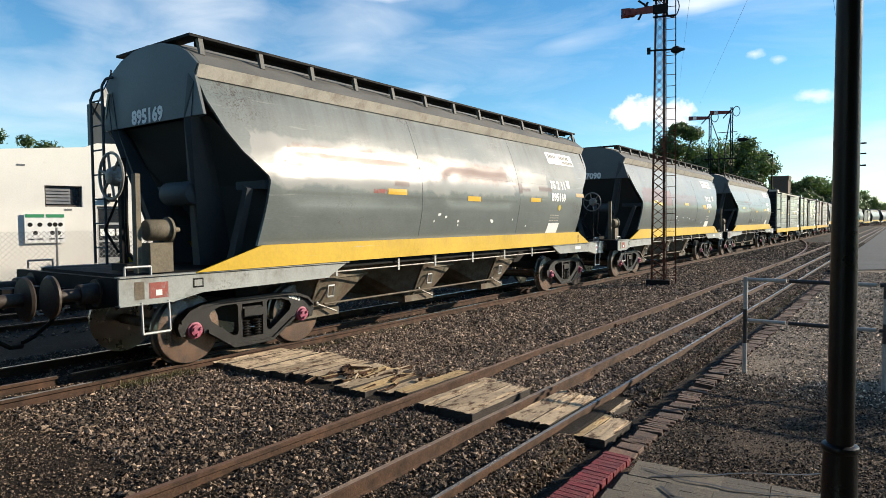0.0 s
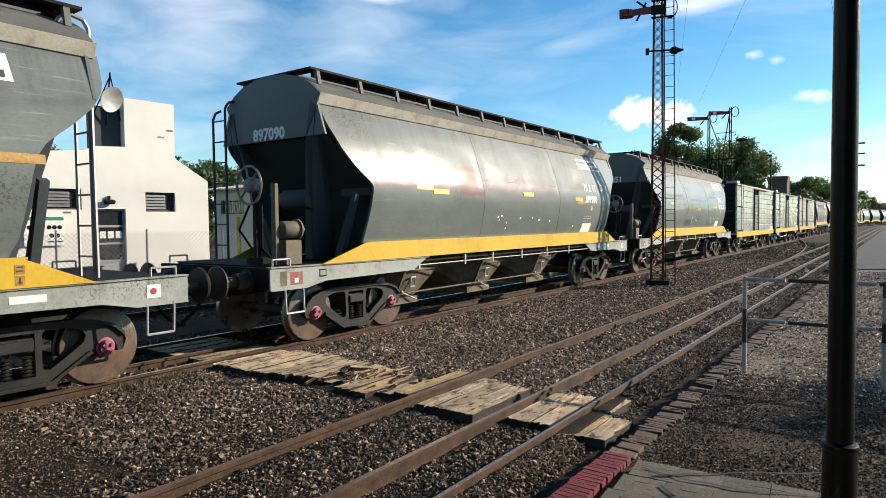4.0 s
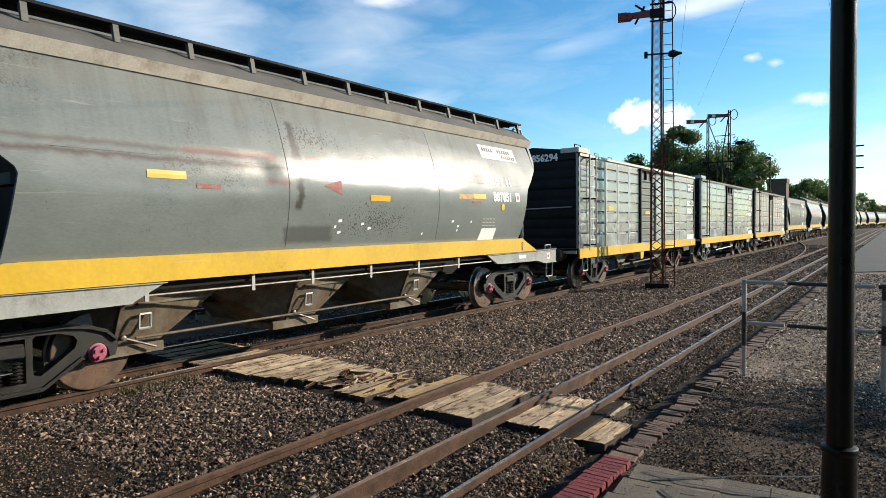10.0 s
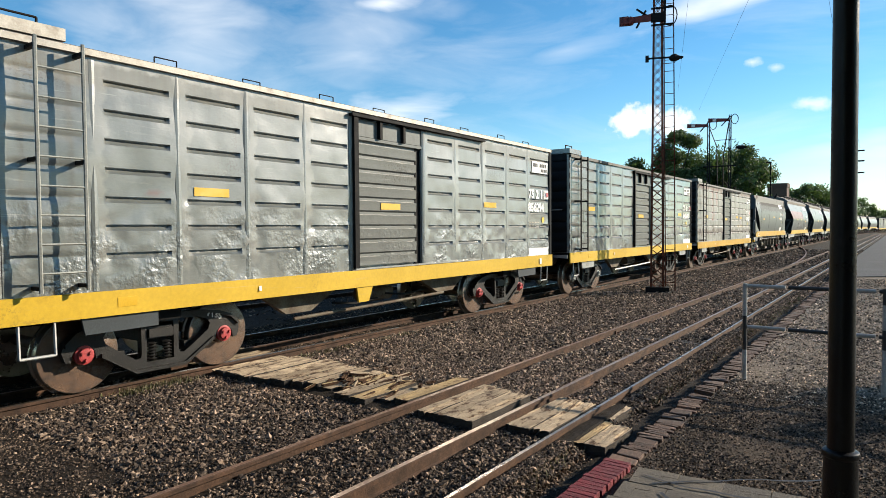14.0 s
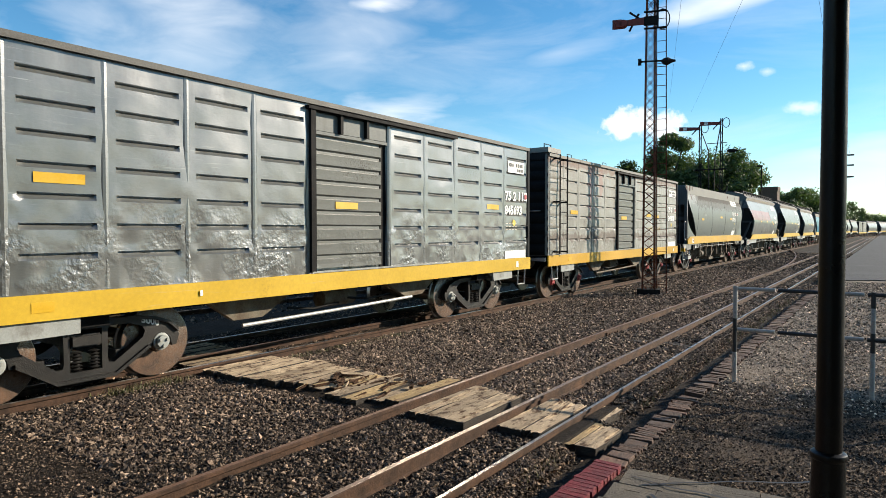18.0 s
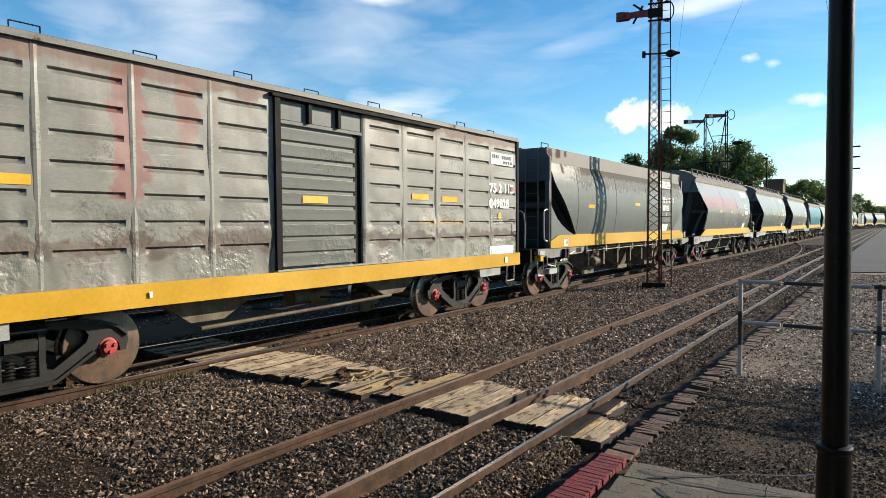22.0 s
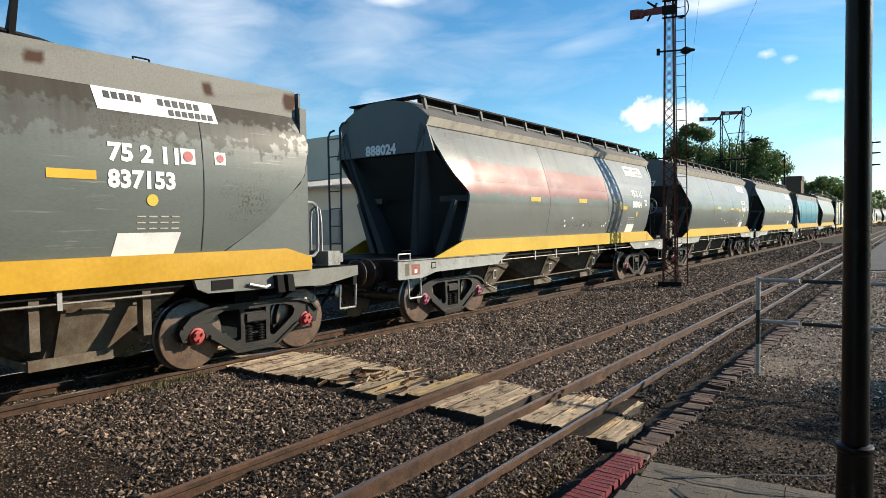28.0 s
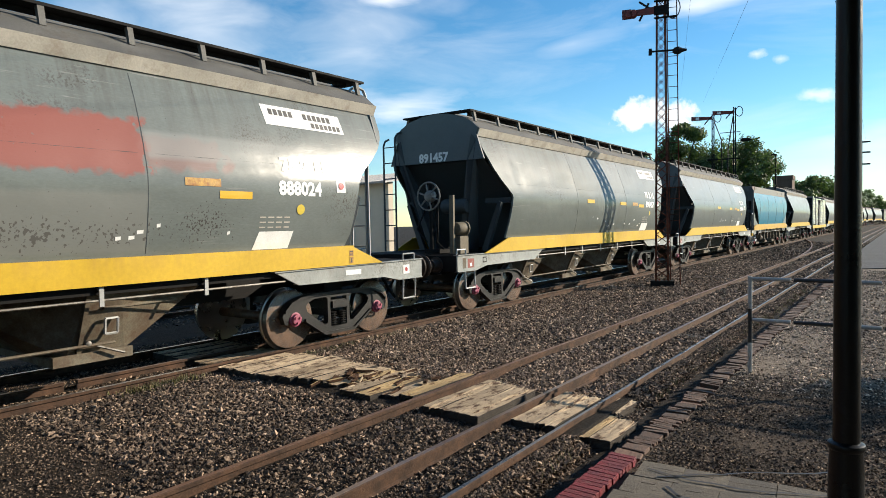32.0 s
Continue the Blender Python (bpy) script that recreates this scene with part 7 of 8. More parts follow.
def plank_mesh(seed, width, length, thick=0.13):
    """A worn timber: checked top, ragged ends, slight twist."""
    rnd = random.Random(seed)
    bm = bmesh.new()
    nx, ny = 14, 16
    ends = [(0.03 + 0.05 * noise.noise((i * 0.45, 1, seed)) + rnd.uniform(0, 0.012), -0.03 + 0.05 * noise.noise((i * 0.45, 7, seed)) - rnd.uniform(0, 0.012)) for i in range(nx + 1)]
    split = {i: (rnd.randrange(ny), rnd.randrange(4, ny)) for i in range(1, nx) if rnd.random() < 0.24 * min(1.0, width / 0.2)}
    top = []
    for i in range(nx + 1):
        row = []
        for j in range(ny + 1):
            a = j / ny
            y = (-length / 2 + ends[i][0]) * (1 - a) + (length / 2 + ends[i][1]) * a
            x = (i / nx - 0.5) * width
            x += 0.006 * noise.noise((y * 3, i * 3.7, seed)) if 0 < i < nx else 0.012 * noise.noise((y * 4, i * 3.7, seed))
            z = 0.006 * noise.noise((x * 14, y * 2.0, seed)) + 0.006 * noise.noise((x * 40, y * 1.5, seed + 3))
            if i in split and split[i][0] <= j <= split[i][0] + split[i][1]:
                z -= rnd.uniform(0.008, 0.035)
            row.append(bm.verts.new((x, y, z)))
        top.append(row)
    bot = [[bm.verts.new((r[j].co.x, r[j].co.y, -thick)) for j in range(ny + 1)] for r in (top[0], top[-1])]
    upper = [bm.faces.new((top[i][j], top[i + 1][j], top[i + 1][j + 1], top[i][j + 1])) for i in range(nx) for j in range(ny)]
    for j in range(ny):
        bm.faces.new((top[0][j], top[0][j + 1], bot[0][j + 1], bot[0][j]))
        bm.faces.new((top[-1][j + 1], top[-1][j], bot[1][j], bot[1][j + 1]))
    for j in (0, ny):
        bm.faces.new([top[i][j] for i in range(nx + 1)] + [bot[1][j], bot[0][j]])
    bmesh.ops.recalc_face_normals(bm, faces=bm.faces[:])
    # sides and ends take a second, darker timber: shade put into colour, with grime and end grain
    for fa in bm.faces:
        fa.material_index = 1
    for fa in upper:
        fa.material_index = 0
    return bm


crossing = thing("plank_crossing", pose(-4.8, 5.75, BED), "weathered timber foot crossing of broken planks between the rails", "plank crossing", kind="structure")
rnd = random.Random(8)


def lay_plank(x0, x1, y0, y1, timber=None, top=-0.03, lean=0.35):
    """One timber between x0..x1 and y0..y1, its worn top near the height given."""
    bm = plank_mesh(rnd.randrange(999), x1 - x0 - rnd.uniform(0.008, 0.02), y1 - y0, 0.1)
    # M_TIE on the sides is darker than the tops, to stand for shade and grime
    ob = part("plank", bm, [timber or M_WOOD, M_TIE], crossing)
    ob.matrix_parent_inverse = pose(-4.8, 5.75, BED).inverted()
    ob.matrix_basis = pose((x0 + x1) / 2, (y0 + y1) / 2, top + rnd.uniform(-0.012, 0.006), rnd.uniform(-0.4, 0.4), rnd.uniform(-lean, lean), rnd.uniform(-lean, lean))


# between the train track and the platform track, left to rot in the middle
for x0, x1, y0, y1 in ((-7.64, -7.38, 5.08, 6.3), (-7.38, -7.1, 5.1, 6.42), (-7.1, -6.83, 5.04, 6.36), (-6.83, -6.54, 5.12, 6.48), (-6.54, -6.24, 5.16, 6.4), (-6.24, -6.02, 5.24, 6.34), (-6.02, -5.8, 5.3, 6.36)):
    lay_plank(x0, x1, y0, y1, M_WOOD, -0.022)
for x0, x1, y0, y1, m, top in ((-5.8, -5.58, 5.3, 6.42, M_WOOD, -0.05), (-5.58, -5.34, 5.42, 6.36, M_LICHEN, -0.045), (-5.34, -5.1, 5.13, 6.32, M_WOOD, -0.03), (-5.1, -4.86, 5.14, 6.16, M_LICHEN, -0.03), (-4.86, -4.64, 5.34, 6.22, M_WOOD, -0.055), (-4.6, -4.4, 5.34, 6.66, M_LICHEN, -0.02)):
    lay_plank(x0, x1, y0, y1, m, top, 1.0)
for x0, x1, y0, y1 in ((-4.13, -3.91, 5.16, 6.56), (-3.91, -3.69, 5.17, 6.5), (-3.69, -3.4, 5.15, 6.44)):
    lay_plank(x0, x1, y0, y1)
for x0, x1, y0, y1 in ((-3.12, -2.86, 5.3, 6.62), (-2.86, -2.66, 5.33, 6.56)):
    lay_plank(x0, x1, y0, y1, M_WOOD, -0.055)
for x0, x1, y0, y1, m in ((-2.52, -2.3, 5.28, 6.1, M_LICHEN), (-2.3, -2.08, 5.29, 6.06, M_WOOD), (-2.56, -2.33, 6.14, 6.74, M_WOOD)):
    lay_plank(x0, x1, y0, y1, m, -0.085)
for x0 in (-9.4, -9.12, -8.84, -8.3, -8.1):
    lay_plank(x0, x0 + (0.28 if x0 < -8.5 else 0.2), 5.1, 6.4)

# chunks broken out of the rotten timbers
for i in range(64):
    bm = plank_mesh(300 + i % 7, 0.02 + 0.02 * (i % 3), rnd.uniform(0.08, 0.34), 0.03)
    ob = part("plank_splinter", bm, [(M_ROT, M_ROT, M_WOOD, M_LICHEN)[i % 4], M_ROT], crossing)
    ob.matrix_parent_inverse = pose(-4.8, 5.75, BED).inverted()
    ob.matrix_basis = pose(rnd.gauss(-5.35, 0.3), rnd.gauss(5.85, 0.25), rnd.uniform(-0.05, 0.0), rnd.uniform(-12, 12), rnd.uniform(-14, 14), rnd.uniform(-35, 35))

# sleepers, mostly buried
sleeper_base = None
for i in range(90):
    for x0, x1 in ((-4.75, -2.44), (-10.0, -7.25)):
        y = 1.0 + i * 0.68 + rnd.uniform(-0.05, 0.05)
        if 4.8 < y < 6.7:
            continue
        if sleeper_base is None:
            bm = bmesh.new()
            box(bm, -0.5, 0.5, -0.12, 0.12, -0.12, 0)
            sleeper_base = part("sleeper", bm, M_TIE)
            sleeper = sleeper_base
        else:
            sleeper = part("sleeper", sleeper_base.data, M_TIE)
        sleeper.matrix_world = pose((x0 + x1) / 2, y, BED + (0.012 if x0 > -5 and i == 15 else rnd.uniform(-0.05, -0.028))) @ Matrix.Diagonal((x1 - x0, 1, 1, 1))
        tagged(sleeper, "old dark timber sleeper half buried in ballast", "sleeper", "sleepers", "structure")

# fish plates and rail clips
for x in (RAIL_A, RAIL_B):
    for y in (16.2, 20.6) if x == RAIL_B else (11.6, 20.4):
        bm = bmesh.new()
        for s in (-1, 1):
            box(bm, s * 0.028 - 0.012, s * 0.028 + 0.012, -0.3, 0.3, -0.11, -0.035)
            for k in (-0.22, -0.08, 0.08, 0.22):
                tube(bm, (s * 0.03, k, -0.075), (s * 0.062, k, -0.075), 0.016, 6)
        ob = part("fish_plate", bm, M_RAIL)
        ob.matrix_world = pose(x, y, 0)
        tagged(ob, "rusty bolted fish plate joining two rail ends", "rail joint", "rail joints", "structure")

# platform edge of bricks on edge, the first metres painted red
edge = thing("brick_edging", pose(-1.7, 10, 0), "uneven row of worn bricks laid on edge along the path", "brick edging", kind="structure")
red_edge = thing("platform_edge", pose(-1.7, 3, 0), "red painted brick edge of the low platform", "platform edge", kind="structure")
brick_meshes = []
for k in range(8):
    worn = 1.0 if k < 4 else 0.2
    bm = bmesh.new()
    vs = box(bm, -0.108, 0.108, -0.031, 0.031, -0.22, 0)
    for v in vs:
        v.co += worn * Vector((rnd.uniform(-0.012, 0.012), rnd.uniform(-0.005, 0.005), rnd.uniform(-0.012, 0.004)))
    bmesh.ops.bevel(bm, geom=bm.edges[:], offset=0.004, segments=1, affect="EDGES")
    me = bpy.data.meshes.new("brick")
    bm.to_mesh(me)
    bm.free()
    brick_meshes.append(me)
for parent, y0, y1, z, material, base in ((edge, 4.86, 26.0, 0.012, M_BRICK, (-1.7, 10, 0)), (red_edge, 1.6, 4.80, 0.03, M_REDBRICK, (-1.7, 3, 0))):
    y = y0
    while y < y1:
        me = brick_meshes[rnd.randrange(4) + (4 if parent is red_edge else 0)]
        ob = new("brick", me)
        if not me.materials:
            me.materials.append(M_BRICK)
        ob.material_slots[0].link = "OBJECT"
        ob.material_slots[0].material = material
        ob.parent = parent
        drop = -0.05 if parent is edge and rnd.random() < 0.09 else 0
        thick = rnd.choice((0.62, 0.7, 0.8, 0.9, 1.1)) if parent is edge else 1.0
        wobble = 1.0 if parent is edge else 0.25
        if parent is edge and (rnd.random() < 0.07 or y < 5.1):
            thick = 2.4
        y += 0.0318 * thick
        ob.matrix_basis = pose(-1.78 - base[0] + rnd.uniform(-0.03, 0.03) * wobble, y - base[1], z + rnd.uniform(-0.008, 0.003) * wobble + drop, rnd.uniform(-1.5, 1.5) * wobble, rnd.uniform(-2, 2) * wobble, rnd.uniform(-3.5, 3.5) * wobble) @ Matrix.Diagonal((1 + rnd.uniform(-0.16, 0.06) * wobble, thick, 1, 1))
        y += 0.0318 * thick + rnd.uniform(0, 0.0015)

# platform paving: squares scored into small tiles, cracked
paving = thing("platform_paving", pose(-1.0, 3.5, 0), "cracked yellowish platform tiles scored in small squares", "paving", kind="structure")


def tile_mesh(seed, worn=False):
    """A square scored into nine; on a worn one dust has nearly filled the scores."""
    half, floor_z = (0.0495, -0.0025) if worn else (0.047, -0.006)
    r = random.Random(seed)
    bm = bmesh.new()
    n = 3
    box(bm, -0.1499, 0.1499, -0.1499, 0.1499, -0.1, floor_z)
    for i in range(n):
        for j in range(n):
            x, y, z = -0.1 + i * 0.1, -0.1 + j * 0.1, r.uniform(-0.002, 0.001)
            prism(bm, [(x - half, y - half), (x + half, y - half), (x + half, y + half), (x - half, y + half)], -0.02, z, "z")
    me = bpy.data.meshes.new("tile")
    bm.to_mesh(me)
    bm.free()
    me.materials.append(M_TILE)
    return me


tiles, worn_tiles = [tile_mesh(k) for k in range(3)], [tile_mesh(k + 5, True) for k in range(3)]
for i in range(12):
    for j in range(10):
        x, y = -1.42 + i * 0.3, 4.56 - j * 0.3
        ob = new("tile", (worn_tiles if i + 0.6 * j < 4 or rnd.random() < 0.25 else tiles)[rnd.randrange(3)])
        ob.parent = paving
        tip = 0.9 if (i < 3 and j < 3) else 0.3
        ob.matrix_basis = pose(x + 1.0 + rnd.uniform(-0.004, 0.004), y - 3.5 + 0.1 * (x + 1.4), 0.055 + rnd.uniform(-0.003, 0.002), rnd.uniform(-tip, tip), rnd.uniform(-tip, tip), 5.7 + rnd.uniform(-0.8, 0.8))
for k in range(5):
    bm = bmesh.new()
    r3 = random.Random(60 + k)
    x, y, a = -1.5 + 0.1 * k, 4.55 - 0.12 * k, -0.2 - 0.3 * k + (1.2 if k % 2 else 0)
    last = None
    for i in range(9):
        wd = 0.005 + 0.009 * r3.random()
        d = Vector((math.cos(a), math.sin(a), 0))
        s_ = Vector((-d.y, d.x, 0)) * wd
        p = Vector((x, y, 0.064))
        pair = (bm.verts.new(p - s_), bm.verts.new(p + s_))
        if last:
            bm.faces.new((last[0], pair[0], pair[1], last[1]))
        last = pair
        x, y, a = x + 0.16 * d.x, y + 0.16 * d.y, a + r3.uniform(-0.5, 0.5)
    ob = part("crack", bm, M_BLACK, paving, "open dark crack in the tiles")
    ob.matrix_parent_inverse = pose(-1.0, 3.5, 0).inverted()
bm = bmesh.new()
box(bm, -1.56, 3, -2, 4.58, -0.3, -0.03)
tagged(part("platform_base", bm, M_SOIL), "earth fill under the platform tiles", "platform", kind="structure")
bm = bmesh.new()
prism(bm, [(-2.1, 27), (-0.4, 28.4), (12, 26), (60, 420), (-2.1, 420)], -0.06, 0.012, "z")
tagged(part("road", bm, M_ASPHALT), "worn grey asphalt yard beyond the path", "road", kind="structure")


# weeds between rail and path
def weeds(name, label, spots, seed):
    rng = np.random.default_rng(seed)
    vs, ts = [], []
    for x, y, r, n, h in spots:
        for _ in range(n):
            px_, py_ = x + rng.normal(0, r), y + rng.normal(0, r * 2.2)
            a, lean = rng.uniform(0, 6.28), rng.uniform(0.1, 0.7)
            hh, ww = h * rng.uniform(0.4, 1.1), rng.uniform(0.003, 0.007)
            d = np.array((math.cos(a), math.sin(a), 0))
            e = np.array((-d[1], d[0], 0))
            b = np.array((px_, py_, BED + 0.0))
            k = len(vs)
            vs += [b - e * ww, b + e * ww, b + d * hh * lean * 0.5 + np.array((0, 0, hh * 0.6)) + e * ww * 0.6, b + d * hh * lean + np.array((0, 0, hh))]
            ts += [(k, k + 1, k + 2), (k, k + 2, k + 3)]
    ob = new(name, mesh_from_arrays(name, np.array(vs), np.array(ts), M_GRASS))
    return tagged(ob, label, "weeds", kind="stuff")


spots = [(-2.3 + rnd.uniform(-0.12, 0.12), 7.0 + i * 0.42 + rnd.uniform(-0.3, 0.3), 0.05, 34, 0.07) for i in range(0, 34, 2)]
spots += [(-7.55 + rnd.uniform(-0.1, 0.1), 3.4 + rnd.uniform(0, 1.4), 0.07, 90, 0.1) for i in range(8)]
spots += [(-2.2, 14 + i * 1.1, 0.1, 40, 0.07) for i in range(6)] + [(-2.35, 4.2 + i * 0.3, 0.06, 50, 0.08) for i in range(3)]
spots += [(-7.5, 6.6 + i * 0.5, 0.06, 50, 0.08) for i in range(6)]
weeds("weeds", "low dry green weeds along the rails", spots, 5)


# ---- pole, fence, signals ----
lamp_post = thing("platform_post", pose(-0.255, 4.22, 0), "black painted cast iron platform post with a collar", "post")
bm = bmesh.new()
lathe(bm, [(0.0, 0.112), (0.05, 0.108), (0.07, 0.096), (0.5, 0.087), (0.56, 0.085)], "z", 28)
part("base", bm, M_POLE, lamp_post)
bm = bmesh.new()
lathe(bm, [(0.55, 0.084), (0.562, 0.094), (0.575, 0.098), (0.59, 0.093), (0.602, 0.074)], "z", 28)
part("collar", bm, M_POLE, lamp_post)
bm = bmesh.new()
lathe(bm, [(0.6, 0.069), (1.5, 0.067), (3.9, 0.062), (3.98, 0.09), (4.02, 0.09)], "z", 28)
part("shaft", bm, M_POLE, lamp_post)

# unseen roof over the post and wall behind, added to shape shade and reflections
canopy = thing("platform_canopy", pose(1.0, -5, 4.02), "plain platform roof on an iron post above the paving", "platform roof", kind="structure")
bm = bmesh.new()
prism(bm, [(-2.3, 0.0), (3.2, 0.35), (3.2, 0.43), (-2.3, 0.08)], -20, 9.42, "y")
part("roof_sheet", bm, M_TIN, canopy)
for a in (-14, -6, 2, 9.22):
    bm = bmesh.new()
    prism(bm, [(-2.25, -0.1), (3.1, 0.22), (3.1, 0.33), (-2.25, -0.012)], a - 0.05, a + 0.05, "y")
    part("rafter", bm, M_POLE, canopy)
bm = bmesh.new()
box(bm, 4.1, 4.4, -26, 4.3, -0.05, 4.55)
tagged(part("wall_station", bm, M_BEIGE), "plain plastered station wall behind the platform", "wall", kind="structure")

fence = thing("barrier_fence", pose(-1.53, 8.46, PATH), "black and white striped tubular barrier beside the path", "barrier")
for x in (0, 1.42, 2.84):
    for z0, z1, m in ((-0.1, 0.36, M_BARPAINT), (0.36, 0.78, M_BLACK), (0.78, 1.18, M_BARPAINT)) if x != 1.42 else ((-0.1, 0.5, M_BARPAINT), (0.5, 0.72, M_BLACK), (0.72, 1.0, M_BARPAINT), (1.0, 1.18, M_BLACK)):
        bm = bmesh.new()
        tube(bm, (x, 0, z0), (x, 0, z1), 0.026, 12)
        part("post", bm, m, fence)
for z in (1.15, 0.645):
    x, k = 0.0, 0
    while x < 4.2:
        ln = 0.445
        bm = bmesh.new()
        tube(bm, (x + 0.03, 0, z), (x + ln, 0, z), 0.023, 12)
        part("bar", bm, M_BARPAINT if k % 2 == 0 else M_BLACK, fence)
        x, k = x + ln, k + 1


def lattice(bm, h, w0, w1, steps):
    for i in range(4):
        c = [(-1, -1), (1, -1), (1, 1), (-1, 1)]
        a, b = c[i], c[(i + 1) % 4]
        tube(bm, (a[0] * w0 / 2, a[1] * w0 / 2, 0), (a[0] * w1 / 2, a[1] * w1 / 2, h), 0.042, 4)
        for k in range(steps):
            z0, z1 = h * k / steps, h * (k + 1) / steps
            q0, q1 = w0 + (w1 - w0) * k / steps, w0 + (w1 - w0) * (k + 1) / steps
            p, q = (a, b) if k % 2 else (b, a)
            tube(bm, (p[0] * q0 / 2, p[1] * q0 / 2, z0), (q[0] * q1 / 2, q[1] * q1 / 2, z1), 0.011, 4)
            tube(bm, (q[0] * q0 / 2, q[1] * q0 / 2, z0), (p[0] * q1 / 2, p[1] * q1 / 2, z1), 0.011, 4)


signal = thing("semaphore_signal", pose(-6.02, 19.55, BED, 0, 0, 18), "rusty lattice semaphore signal mast with a ladder beside the rails", "railway signal")
bm = bmesh.new()
lattice(bm, 10.6, 0.36, 0.2, 40)
part("mast", bm, M_MASTRUST, signal)
bm = bmesh.new()
for s in (-1, 1):
    box(bm, s * 0.17 - 0.17, s * 0.17 + 0.17, -0.26, 0.26, -0.1, 0.17)
part("footing", bm, M_STEEL, signal)
bm = bmesh.new()
for s in (0.25, 0.53):
    tube(bm, (s, 0.1, 0), (s - 0.09, 0.1, 10.0), 0.017, 5)
for k in range(29):
    z = 0.3 + k * 0.34
    tube(bm, (0.25 - 0.009 * z, 0.1, z), (0.53 - 0.009 * z, 0.1, z), 0.011, 4)
for z in (2.2, 4.6, 7.0, 9.4):
    tube(bm, (0.1, 0.1, z), (0.5, 0.1, z), 0.012, 4)
part("ladder", bm, M_MASTRUST, signal)
bm = bmesh.new()
prism(bm, [(-0.2, 8.2), (-0.2, 8.42), (-0.75, 8.38), (-0.75, 8.2)], -0.3, -0.27, "y")
for dx in (-0.92, -0.8):
    lathe(bm, [(-0.36, 0.1), (-0.3, 0.13), (-0.2, 0.13), (-0.16, 0.08)], "y", 12, (dx, 0, 8.28))
box(bm, -1.12, -0.85, -0.3, -0.18, 8.16, 8.42)
part("signal_arm", bm, M_ARMRED, signal, "dark red signal arm with lens frames")
bm = bmesh.new()
tube(bm, (-0.35, -0.25, 8.55), (-0.62, -0.25, 8.05), 0.035, 6)
tube(bm, (-0.62, -0.25, 8.62), (-0.2, -0.25, 8.3), 0.03, 6)
ring = [(0.34 + 0.2 * math.cos(i * 0.393), -0.2, 8.35 + 0.3 * math.sin(i * 0.393)) for i in range(16)]
pipe(bm, ring, 0.016, 5, True)
for z in (8.1, 8.6, 9.2):
    tube(bm, (-0.2, -0.2, z), (0.45, -0.2, z), 0.03, 5)
tube(bm, (0.2, -0.2, 8.1), (0.2, -0.2, 9.6), 0.03, 5)
box(bm, -0.2, 0.2, -0.26, -0.14, 8.2, 8.45)
part("linkage", bm, M_STEEL, signal)
bm = bmesh.new()
tube(bm, (-0.3, -0.18, 7.12), (0.5, -0.18, 7.1), 0.028, 6)
lathe(bm, [(0.32, 0.04), (0.38, 0.1), (0.5, 0.12), (0.6, 0.06), (0.72, 0.03)], "x", 12, (0, -0.18, 7.08))
box(bm, -0.36, -0.26, -0.24, -0.12, 7.02, 7.2)
part("signal_lamp", bm, M_STEEL, signal)


def far_signal(x, y, h, arms):
    s = thing("bracket_signal", pose(x, y, BED, 0, 0, 20), "distant bracket semaphore signal with two arms on braced posts", "railway signal")
    bm = bmesh.new()
    for sx, top in ((-0.85, h - 0.5), (0.85, h)):
        for q in (-0.09, 0.09):
            tube(bm, (sx + q, 0, 0), (sx + q * 0.8, 0, top), 0.045, 5)
        for k in range(14):
            tube(bm, (sx - 0.09, 0, top * k / 14), (sx + 0.09, 0, top * (k + 1) / 14), 0.02, 4)
    pipe(bm, [(-0.8, 0, h - 1.0), (-0.2, 0, h - 2.7), (0.0, 0, 0)], 0.04, 5)
    pipe(bm, [(0.75, 0, h - 0.7), (0.35, 0, h - 3.4), (0.15, 0, 0)], 0.045, 5)
    tube(bm, (-0.3, 0, h - 2.15), (1.3, 0, h - 2.1), 0.03, 5)
    tube(bm, (-1.3, 0, h - 4.4), (1.3, 0, h - 4.35), 0.06, 5)
    part("mast", bm, M_STEEL, s)
    for sx, z in ((-0.85, h - 0.85), (0.85, h - 0.45)):
        bm = bmesh.new()
        prism(bm, [(sx - 0.1, z - 0.12), (sx - 0.1, z + 0.12), (sx - 1.75, z + 0.2), (sx - 1.75, z - 0.16)], -0.12, -0.07, "y")
        arm = part("signal_arm", bm, M_ARMRED, s)
        bm = bmesh.new()
        box(bm, sx - 1.4, sx - 1.12, -0.125, -0.121, z - 0.1, z + 0.13)
        part("arm_stripe", bm, M_WHITE, arm, "faded white stripe across the arm")
        bm = bmesh.new()
        ring = [(sx + 0.35 + 0.28 * math.cos(i * 0.5236), -0.1, z + 0.05 + 0.42 * math.sin(i * 0.5236)) for i in range(12)]
        pipe(bm, ring, 0.03, 5, True)
        tube(bm, (sx - 0.7, -0.1, z - 0.5), (sx, -0.1, z + 0.3), 0.05, 5)
        part("spectacle", bm, M_STEEL, s)
    bm = bmesh.new()
    lathe(bm, [(1.3, 0.05), (1.5, 0.16), (1.9, 0.16), (2.2, 0.04)], "x", 8, (0, 0, h - 2.8))
    part("signal_lamp", bm, M_STEEL, s)
    return s


far_signal(-12.6, 58.0, 11.6, 2)

mast = thing("yard_light", pose(-11.6, 78.1, BED), "tall thin grey yard light pole", "light pole")
bm = bmesh.new()
tube(bm, (0, 0, 0), (0, 0, 9.1), 0.1, 8, 0.06)
part("pole", bm, M_STEEL, mast)
bm = bmesh.new()
box(bm, -0.45, 0.1, -0.16, 0.16, 9.05, 9.2)
part("lamp_head", bm, M_STEEL, mast)

